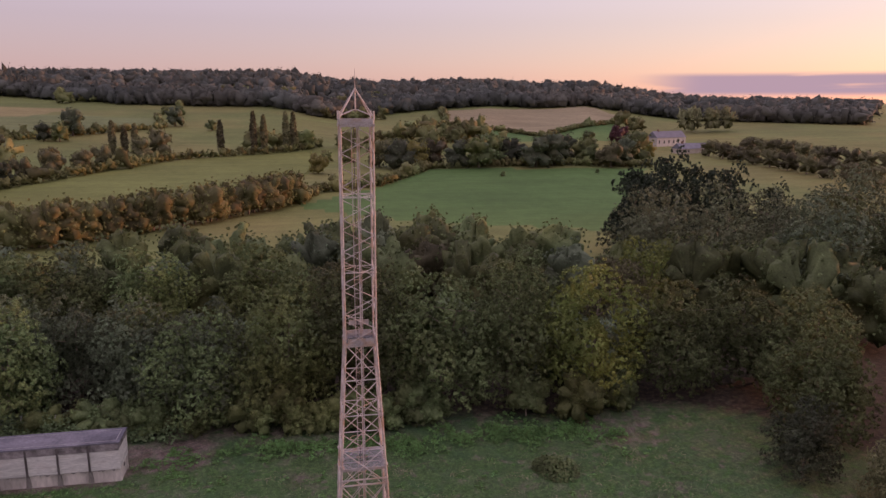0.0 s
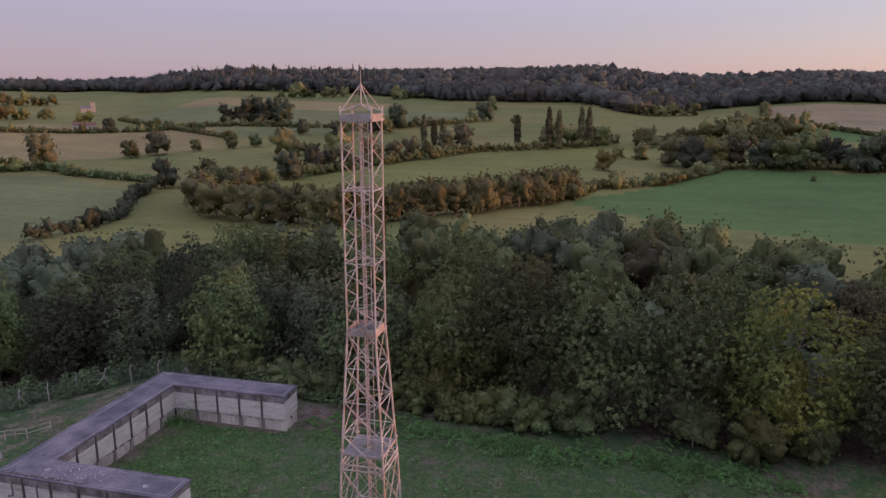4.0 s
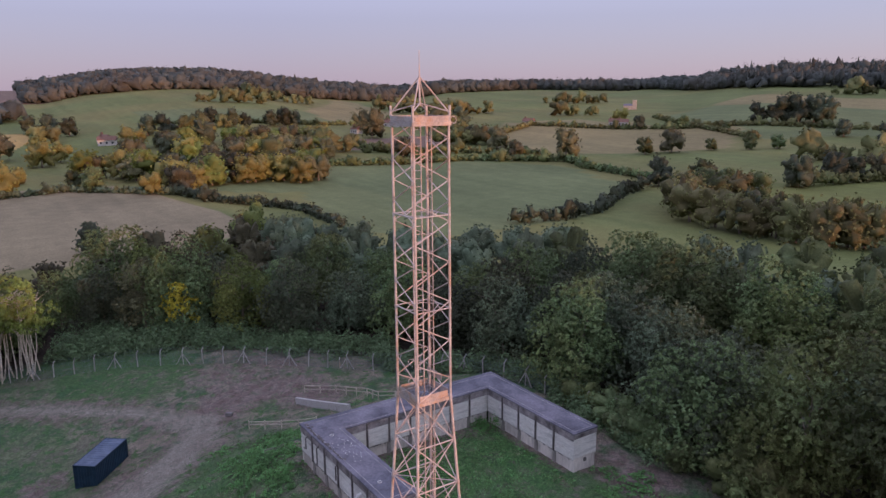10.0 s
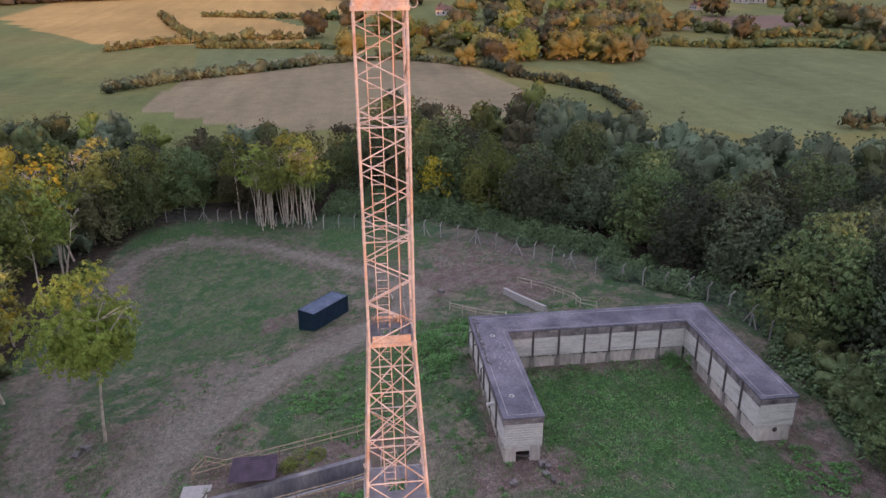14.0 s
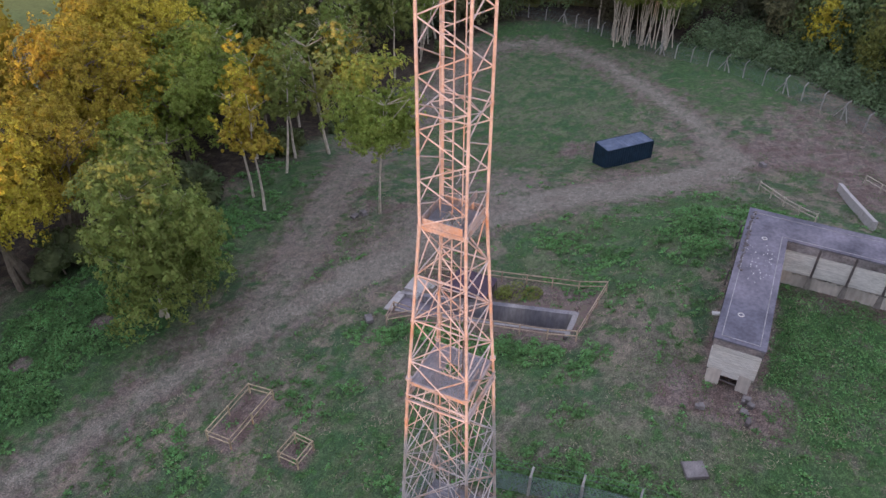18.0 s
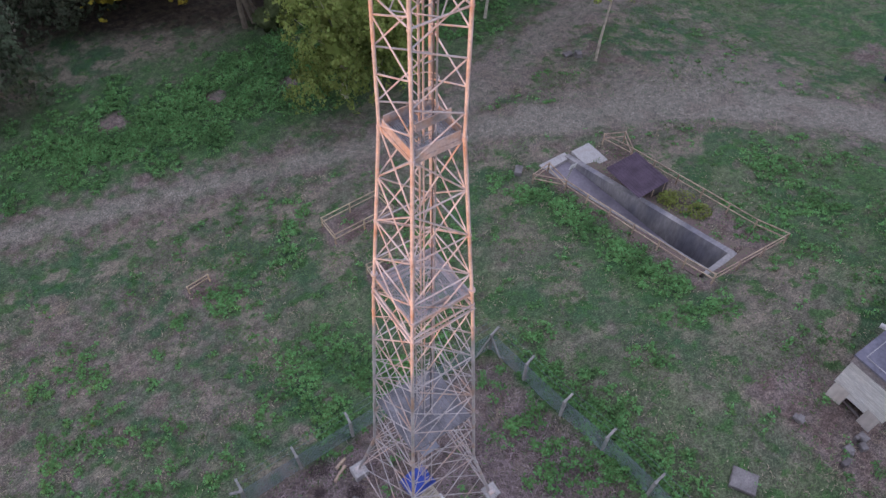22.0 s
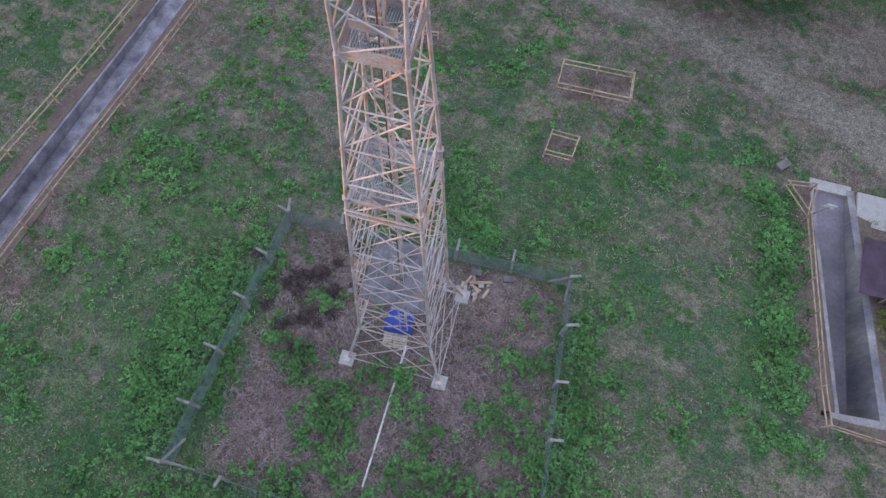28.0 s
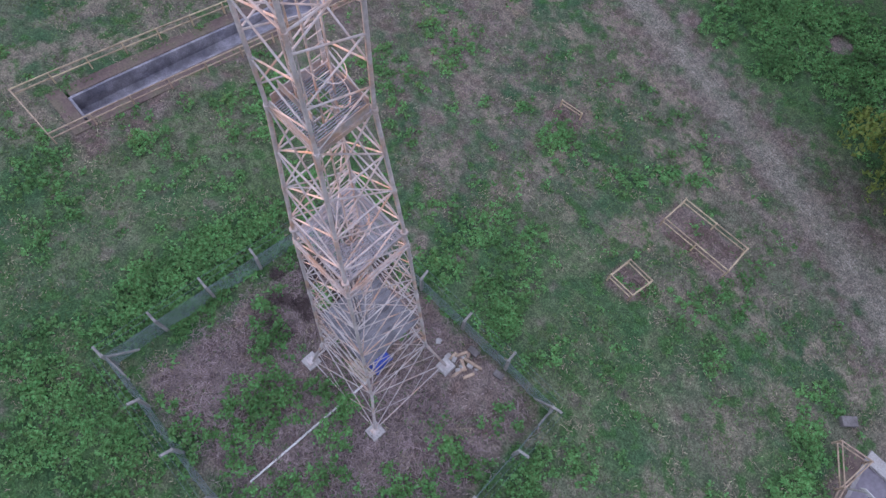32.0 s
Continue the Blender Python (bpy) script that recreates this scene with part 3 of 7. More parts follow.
def build_ground():
    xs = steps(-4600, 4600, -31, 64, 0.5, -300, 660, 7.0)
    ys = steps(-4600, 4600, -34, 36, 0.5, -640, 150, 7.0)
    gx, gy = np.meshgrid(xs, ys)
    z = ground_z(gx, gy)
    rng = np.random.default_rng(5)
    bump = np.zeros_like(z)
    for k in range(24):
        a, f, p = rng.uniform(0, 6.28), rng.uniform(0.25, 1.6), rng.uniform(0, 6.28)
        bump += np.sin((gx * math.cos(a) + gy * math.sin(a)) * f + p) / (1 + f)
    r = np.hypot(gx, gy)
    z = z + bump * 0.022 * (1 - sstep(60, 110, r))
    for tr, floor in ((TRENCH_A, -3.4), (TRENCH_B, -4.9)):
        s, q, size = along(gx, gy, tr)
        cut = (s > 0.3) & (s < size + 0.25) & (q < tr[2] + 0.40)
        z = np.where(cut, floor if floor is not None else z - 2.2, z)
    nx, ny = len(xs), len(ys)
    me = bpy.data.meshes.new("ground")
    me.vertices.add(nx * ny)
    me.vertices.foreach_set("co", np.stack([gx, gy, z], -1).ravel())
    i = (np.arange(ny - 1)[:, None] * nx + np.arange(nx - 1)[None]).ravel()
    quads = np.stack([i, i + 1, i + nx + 1, i + nx], -1)
    me.loops.add(quads.size)
    me.loops.foreach_set("vertex_index", quads.ravel())
    me.polygons.add(len(quads))
    me.polygons.foreach_set("loop_start", np.arange(0, quads.size, 4))
    me.update(calc_edges=True)
    cx = ((gx[:-1, :-1] + gx[1:, 1:]) / 2).ravel()
    cy = ((gy[:-1, :-1] + gy[1:, 1:]) / 2).ravel()
    slot = np.where(np.hypot(cx, cy) < 118, 0, 1)
    for name, polys in FIELDS.items():
        v = np.zeros(gx.shape, bool)
        for poly in polys:
            v |= inside(gx, gy, poly)
        me.attributes.new(name, "FLOAT", "POINT").data.foreach_set("value", v.ravel().astype(np.float32))
    me.polygons.foreach_set("material_index", slot.astype(np.int32))
    me.polygons.foreach_set("use_smooth", np.ones(len(quads), bool))
    for m in (SITE, valley_material()):
        me.materials.append(m)
    main = line_distance(gx, gy, TRACK) - np.interp(gx, (4, 12, 24, 60, 63), (0.55, 0.8, 1.6, 1.6, 0.75))
    side = line_distance(gx, gy, BRANCH)
    d = np.minimum(np.minimum(main, side - 1.2), np.minimum(line_distance(gx, gy, JUNCTION) - 2.2, line_distance(gx, gy, APRON) - 3.6))
    track = np.maximum(0.94 * (1 - sstep(-1.0, 1.5, np.minimum(main, line_distance(gx, gy, JUNCTION) - 2.4))), np.maximum(0.52 * (1 - sstep(0.6, 3.2, side)), 0.66 * (1 - sstep(2.0, 6.5, line_distance(gx, gy, APRON)))))
    earth = np.maximum(0.62 * (1 - sstep(0.2, 4.6, d)), 0.9 * (1 - sstep(2.0, 6.0, line_distance(gx, gy, YARD))))
    for x0, y0, x1, y1, soft, amount in EARTH_PATCHES:
        e = np.hypot(np.maximum(np.maximum(x0 - gx, gx - x1), 0), np.maximum(np.maximum(y0 - gy, gy - y1), 0))
        earth = np.maximum(earth, amount * (1 - sstep(0, soft, e)))
    # Reaches past the wood's edge as a painted strip of shade under the trees.
    litter_shade = sstep(3.0, -2.5, np.interp(bearing(gx, gy), WOOD_AT, WOOD_NEAR) - r) * (r < np.interp(bearing(gx, gy), WOOD_AT, WOOD_FAR))
    lush = np.zeros_like(earth)
    for x0, y0, x1, y1, soft, amount in LUSH_PATCHES:
        e = np.hypot(np.maximum(np.maximum(x0 - gx, gx - x1), 0), np.maximum(np.maximum(y0 - gy, gy - y1), 0))
        lush = np.maximum(lush, amount * (1 - sstep(0, soft, e)))
    for name, v in (("track", track), ("earth", earth), ("lush", lush), ("litter_shade", litter_shade)):
        at = me.attributes.new(name, "FLOAT", "POINT")
        at.data.foreach_set("value", v.ravel().astype(np.float32))
    return tagged(new("ground", me), "rough sloping grass site with worn earth, stony track and valley fields", "ground", kind="structure")


LUSH_PATCHES = [(17, -26, 31, -12, 3, 1.0), (28, -4, 38, 7, 4, 0.6), (-14, -14, -9, 6, 3, 0.7), (9, -12, 12, 0, 3, 0.6), (54, 10, 88, 30, 6, 0.55), (72, -8, 92, 6, 4, 0.9), (95, 8, 101, 38, 4, 0.95), (36, -5, 46, 1, 4, 0.85), (-12, 33, 20, 45, 4, 0.9), (16, 33, 42, 38, 3, 0.7), (0, 5, 10, 12, 4, 0.6), (17, 1, 20, 12, 1.5, 0.8), (9, -5, 18, 15, 3, 0.2), (-20, -6, -11, 8, 4, 0.5), (-30, -30, 16, -13, 5, 0.9), (-46, -31, -18, -10, 6, 0.75)]
EARTH_PATCHES = [
    (-6.2, -8.0, 6.5, 3.6, 1.5, 0.95), (20.4, 0.6, 26.6, 14.5, 1.0, 0.85), (4.9, 18.2, 9.1, 19.9, 0.8, 1.4), (5.0, 12.8, 6.5, 14.1, 0.7, 1.4), (-4.9, 19.4, -3.6, 20.3, 0.9, 1.3),
    (18.2, -9.6, 34.8, -8.2, 1.0, 0.75), (16.4, -13.0, 19.4, -6.6, 1.3, 0.95), (19.5, -27.3, 31.2, -26.7, 0.6, 0.9), (19.5, -11.6, 31.2, -11.0, 0.6, 0.8), (13, -31.5, 19, -29, 2.0, 0.8), (30.0, -27.0, 31.2, -11.5, 0.8, 0.75), (60, -20, 72, -10, 6.0, 0.62), (-31, -31, -26, -27, 3.0, 0.45),
    (-21.9, -3.8, -19.8, 27, 0.9, 0.65), (56.5, 10.0, 59.5, 12.5, 2.0, 0.7), (50.5, 2, 52, 7, 2.5, 0.62), (33.2, 22.8, 36, 25.5, 2.5, 0.65), (4.2, 38.6, 5.0, 39.2, 1.1, 1.0), (10.5, 36.8, 11.3, 37.4, 1.1, 1.0), (-4.4, 40.6, -3.2, 41.4, 1.2, 1.0), (-4.5, 32.6, -3.7, 33.0, 1.2, 0.9), (-1.7, 29.9, -1.1, 30.4, 1.0, 0.8), (-20, 10, -6, 22, 6, 0.42), (2.0, 2.6, 3.4, 4.0, 0.6, 1.0), (12.5, -33, 36, -30.2, 2.0, 0.7)]
WOOD_AT = (120, 133, 144, 179, 207, 218, 229, 242, 254, 264, 271, 277, 285, 291, 300, 310, 319, 330, 341, 352, 365, 480)
WOOD_NEAR = (54, 50, 41, 34, 40, 48, 58, 68, 78, 89, 97, 99, 110, 110, 84, 66, 56, 50, 48, 50, 56, 54)
WOOD_FAR = (100, 92, 84, 100, 92, 105, 112, 108, 136, 120, 124, 126, 140, 152, 160, 168, 118, 84, 80, 78, 78, 100)
ground = build_ground()


# ---- lattice tower ----
Z_TOP, Z_MID, Z_LOW, Z_BASE = 34.35, 23.55, 16.3, 0.25
LEG_AT, LEG_HALF = (0.25, 4.4, 16.3, 23.55, 34.35), (2.36, 1.62, 1.15, 0.75, 0.75)
CORNERS = ((-1, -1), (1, -1), (1, 1), (-1, 1))


def half_at(z):
    return float(np.interp(z, LEG_AT, LEG_HALF))


def corner(k, z, inset=0.0):
    h = half_at(z) - inset
    return Vector((CORNERS[k % 4][0] * h, CORNERS[k % 4][1] * h, z))


def platform(tower, z, half, toe, hole=0.32, rail=0.0):
    deck = Geo()
    n = int(half * 2 / 0.06)
    for i in range(n + 1):
        p = -half + 2 * half * i / n
        if abs(p) > hole:
            deck.beam((p, -half, z), (p, half, z), 0.022, 0.035)
        else:
            deck.beam((p, -half, z), (p, -hole, z), 0.022, 0.035)
            deck.beam((p, hole, z), (p, half, z), 0.022, 0.035)
    for i in range(int(n / 2.5) + 1):
        p = -half + 2 * half * i / int(n / 2.5)
        deck.beam((-half, p, z - 0.02), (half, p, z - 0.02), 0.012, 0.02)
    grating = part("grating", deck, GRATE, tower, "grey open steel grating deck")
    for k in range(4):
        a, b = (Vector((CORNERS[j % 4][0] * half, CORNERS[j % 4][1] * half, z)) for j in (k, k + 1))
        part("edge_beam", Geo().beam(a - Vector((0, 0, 0.06)), b - Vector((0, 0, 0.06)), 0.07, 0.14), PLATE, grating)
        if toe:
            up = Vector((0, 0, toe / 2 + 0.02))
            mid, d = (a + b) / 2, (b - a) * 0.44
            part("toe_board", Geo().beam(mid - d + up, mid + d + up, 0.025, toe), PLATE, grating, "bent sheet-steel toe board")
        if rail:
            for h in (rail * 0.55, rail):
                part("handrail", Geo().tube(a + Vector((0, 0, h)), b + Vector((0, 0, h)), 0.022, n=5), STEEL, grating)


def footing_top(k):
    x, y, _ = corner(k, 0.25)
    return max(0.26, gz(x, y) + 0.24)


def lattice_tower():
    t = thing("lattice_tower", "tall galvanised steel lattice tower, low sunlight tinted into its colour, with ladder and platforms", "tower")
    for k in range(4):
        for z0, z1, r in zip(LEG_AT, LEG_AT[1:], (0.066, 0.064, 0.058, 0.05)):
            zs = np.arange(z0, z1, 3.6).tolist() + [z1]
            for a, b in zip(zs, zs[1:]):
                part("leg", Geo().tube(corner(k, a), corner(k, b), r, n=8), STEEL, t)
                part("flange", Geo().tube(corner(k, b) - Vector((0, 0, 0.04)), corner(k, b) + Vector((0, 0, 0.04)), r * 1.3, n=8), STEEL, t)
        part("base_plate", Geo().box(-0.17, -0.17, -0.06, 0.17, 0.17, 0.01, 0.01), STEEL, t, at=Matrix.Translation((*corner(k, 0.25).xy, footing_top(k))))
    spans = [(Z_TOP, Z_MID, 7), (Z_MID, Z_LOW, 4), (Z_LOW, 4.4, 4), (4.4, 0.6, 1)]
    for top, bottom, n in spans:
        for i in range(n):
            za, zb = top + (bottom - top) * i / n, top + (bottom - top) * (i + 1) / n
            zm = (za + zb) / 2
            for k in range(4):
                inward = Vector((CORNERS[k][0] + CORNERS[(k + 1) % 4][0], CORNERS[k][1] + CORNERS[(k + 1) % 4][1], 0)) * -0.012
                if top == Z_TOP:
                    # the slim top: one zigzag on each face
                    part("diagonal_brace", Geo().tube(corner(k, za), corner(k + 1, zm), 0.023, n=6), STEEL, t)
                    part("diagonal_brace", Geo().tube(corner(k + 1, zm) + inward, corner(k, zb) + inward, 0.023, n=6), STEEL, t)
                    continue
                part("horizontal_brace", Geo().tube(corner(k, zb), corner(k + 1, zb), 0.027, n=6), STEEL, t)
                part("diagonal_brace", Geo().tube(corner(k, za), corner(k + 1, zb), 0.025, n=6), STEEL, t)
                part("diagonal_brace", Geo().tube(corner(k + 1, za) + inward, corner(k, zb) + inward, 0.025, n=6), STEEL, t)
                if top <= Z_LOW:
                    mid = (corner(k, zb) + corner(k + 1, zb)) / 2
                    cross = (corner(k, za) + corner(k + 1, za)) / 2
                    for j in (k, k + 1):
                        part("secondary_brace", Geo().tube(mid, corner(j, zm), 0.018, n=5), STEEL, t)
                        part("secondary_brace", Geo().tube(cross, corner(j, zm), 0.018, n=5), STEEL, t)
            if i % 2 and top < Z_TOP:
                part("plan_brace", Geo().tube(corner(0, zb), corner(2, zb), 0.02, n=5), STEEL, t)
                part("plan_brace", Geo().tube(corner(1, zb) + Vector((0, 0, 0.05)), corner(3, zb) + Vector((0, 0, 0.05)), 0.02, n=5), STEEL, t)
    for z in (Z_TOP - 3.6, Z_TOP - 7.2):
        for k in range(4):
            part("horizontal_brace", Geo().tube(corner(k, z), corner(k + 1, z), 0.026, n=6), STEEL, t)
            part("plan_brace", Geo().tube((corner(k, z) + corner(k + 1, z)) / 2, (corner(k + 1, z) + corner(k + 2, z)) / 2, 0.018, n=5), STEEL, t)
    platform(t, Z_TOP - 0.2, 0.80, 0.2)
    platform(t, Z_MID, 0.72, 0.26, rail=0.0)
    platform(t, Z_LOW + 0.85, 1.06, 0.0)
    for k in range(4):
        for z in (Z_LOW, Z_LOW + 0.28):
            part("guard_tube", Geo().tube(corner(k, z, -0.04), corner(k + 1, z, -0.04), 0.04, n=6), STEEL, t)
        part("leg_flange", Geo().tube(corner(k, Z_LOW + 0.95), corner(k, Z_LOW + 1.05), 0.115, n=8), STEEL, t)
    for i in range(14):
        a = -1.38 + i * 0.2
        part("deck_plank", Geo().box(a, -1.38, 8.4, a + 0.185, 1.38, 8.44, 0.006), PLANK, t, "weathered grey deck plank")
    for y in (-1.3, -0.45, 0.45, 1.3):
        part("deck_bearer", Geo().box(-1.4, y - 0.04, 8.28, 1.4, y + 0.04, 8.395, 0.008), STEEL, t)
    sheet = Geo()
    for i in range(12):
        x = -0.42 + i * 0.07
        sheet.box(x, -0.62, 5.2 + 0.02 * (i % 2), x + 0.07, -0.05, 5.23 + 0.02 * (i % 2))
    part("corrugated_panel", sheet, GRATE, t, "small grey corrugated sheet")
    for k in range(4):
        c = Vector((CORNERS[k][0] * 0.78, CORNERS[k][1] * 0.78, Z_TOP))
        part("corner_stub", Geo().tube(c, c + Vector((0, 0, 0.38)), 0.045, n=8), STEEL, t)
        part("apex_strut", Geo().tube(c + Vector((0, 0, 0.1)), (0, 0, 35.75), 0.028, n=6), STEEL, t)
        part("cross_strut", Geo().tube(c + Vector((0, 0, 0.16)), (0, 0, Z_TOP + 0.46), 0.024, n=6), STEEL, t)
    ring = [(-0.8 + 0.02 * math.sin(a), -0.92 - 0.13 * math.cos(a), Z_TOP - 0.13 + 0.13 * math.sin(a)) for a in np.linspace(0, 6.28, 13)]
    part("lifting_ring", Geo().sweep(ring, 0.015, 5), STEEL, t)
    part("mast_stub", Geo().tube((0, 0, Z_TOP + 0.36), (0, 0, 35.8), 0.04, 0.032, n=8), STEEL, t)
    part("finial_spike", Geo().tube((0, 0, 35.7), (0, 0, 36.65), 0.022, 0.008, n=6), STEEL, t, "thin lightning spike")
    for y in (0.02, 0.42):
        rail = part("ladder_rail", Geo().beam((-0.05, y, 0.6), (-0.05, y, Z_TOP - 0.2), 0.03, 0.05), STEEL, t)
    rung = Geo().tube((0, 0.02, 0), (0, 0.42, 0), 0.013, n=5).mesh("rung", STEEL)
    for i in range(112):
        part("rung", rung, STEEL, rail, at=Matrix.Translation((-0.05, 0, 0.8 + i * 0.298)))
    hoop = Geo().sweep([(-0.05 + 0.66 * max(math.sin(a), -0.05), 0.22 + 0.33 * math.cos(a), 0) for a in np.linspace(-0.15, math.pi + 0.15, 13)], 0.012, 4).mesh("cage_hoop", STEEL)
    for z in (Z_MID + 0.5, Z_MID + 1.3, Z_LOW + 1.4, Z_LOW + 2.1):
        part("cage_hoop", hoop, STEEL, t, at=Matrix.Translation((0, 0, z)))
    for x in (-0.18, 0.18):
        part("cable_tray_rail", Geo().beam((x, -0.36, 0.8), (x, -0.36, Z_TOP - 0.2), 0.025, 0.04), STEEL, t)
    tray = Geo().beam((-0.18, -0.36, 0), (0.18, -0.36, 0), 0.025, 0.025).mesh("tray_rung", STEEL)
    for i in range(48):
        part("tray_rung", tray, STEEL, t, at=Matrix.Translation((0, 0, 1.0 + i * 0.69)))
    cable = [(0.06, -0.40, 0.3 + i * 1.7 if i else 0.1) for i in range(21)]
    part("feeder_cable", Geo().sweep(cable, 0.02, 5), PIPE_DARK, t, "black feeder cable tied to the tray")
    for z, w in ((Z_LOW + 0.85, 0.42), (Z_MID + 0.75, 0.5)):
        part("hatch_panel", Geo().beam((-w, -half_at(z) + 0.25, z), (w, -half_at(z) + 0.25, z), 0.03, 0.26), PLATE, t, "pale sheet-metal panel above the deck")
    return t


lattice_tower()
for k in range(4):
    x, y, _ = corner(k, 0.25)
    ob = tagged(new("concrete_footing", Geo().box(-0.36, -0.36, -1.3, 0.36, 0.36, 0, 0.03).mesh("concrete_footing", LICHEN_PALE)), "square pale concrete footing under a tower leg", "footing", "tower footings")
    ob.location = (x, y, footing_top(k) - 0.06)


# ---- U-shaped concrete bunker ----
BX0, BX1, BY0, BY1, B_BASE, B_TOP = 18.9, 34.3, -29.7, -8.25, 2.2, 6.38
STEP = 3.85
WING, BACK = 2.75, 3.1


def bunker_run(b, along_x, c0, c1, face, outward, bays, pipes=True):
    """One wall face: upper overhanging board-marked panels, a darker lower wall, and piers between the bays."""
    def box(u0, u1, d0, d1, z0, z1, bevel=0.012):
        d0, d1 = sorted((face + outward * d0, face + outward * d1))
        return Geo().box(u0, d0, z0, u1, d1, z1, bevel) if along_x else Geo().box(d0, u0, z0, d1, u1, z1, bevel)

    step = (c1 - c0) / bays
    rng = random.Random(int(abs(c0 * 7 + face * 13)))
    for i in range(bays):
        a, e = c0 + i * step, c0 + (i + 1) * step
        part("upper_wall_panel", box(a + 0.01, e - 0.01, -0.25, 0.0, STEP, 5.60), BOARDED, b)
        for j in range(1, 8):
            part("board_ridge", box(a + 0.06, e - 0.06, 0.0, 0.014, STEP + j * 0.218 - 0.012, STEP + j * 0.218 + 0.012, 0), BOARDED, b)
        d0, d1 = face - outward * 0.2, face - outward * 0.004
        lip, cuts = Geo(), 14
        for j in range(cuts + 1):
            u, z = a + 0.03 + (e - a - 0.06) * j / cuts, STEP - rng.choice((0.012, 0.02, 0.06, 0.12, 0.17))
            lip.v += [(u, d, h) if along_x else (d, u, h) for d, h in ((d0, STEP - 0.004), (d1, STEP - 0.004), (d1, z), (d0, z))]
        lip.f = [(4 * j + q, 4 * j + (q + 1) % 4, 4 * j + 4 + (q + 1) % 4, 4 * j + 4 + q) for j in range(cuts) for q in range(4)]
        part("broken_lip", lip, LIP, b, "crumbling dark lower lip")
        part("lower_wall_panel", box(a + 0.005, e - 0.005, -0.5, -0.12, B_BASE, STEP - 0.01), WALL_LOW, b)
        if i and pipes:
            part("downpipe", box(a - 0.075, a + 0.075, 0.0, 0.12, STEP - 0.05, 6.22), PIPE_DARK, b, "dark stained drainage channel")
            d0, d1 = face - outward * 0.13, face - outward * 0.005
            foot = [(a + q, d, z) for z, half in ((B_BASE, 0.26), (STEP - 0.02, 0.13)) for q, d in ((-half, d0), (half, d0), (half, d1), (-half, d1))]
            pier = Geo().add(foot if along_x else [(y, x, z) for x, y, z in foot], [(3, 2, 1, 0), (4, 5, 6, 7), (0, 1, 5, 4), (1, 2, 6, 5), (2, 3, 7, 6), (3, 0, 4, 7)])
            part("pier", pier, PIER, b, "stained grey pier")
    part("fascia", box(c0, c1, -0.2, 0.05, 5.61, 6.26), FASCIA, b, "dark stained roof-edge beam")


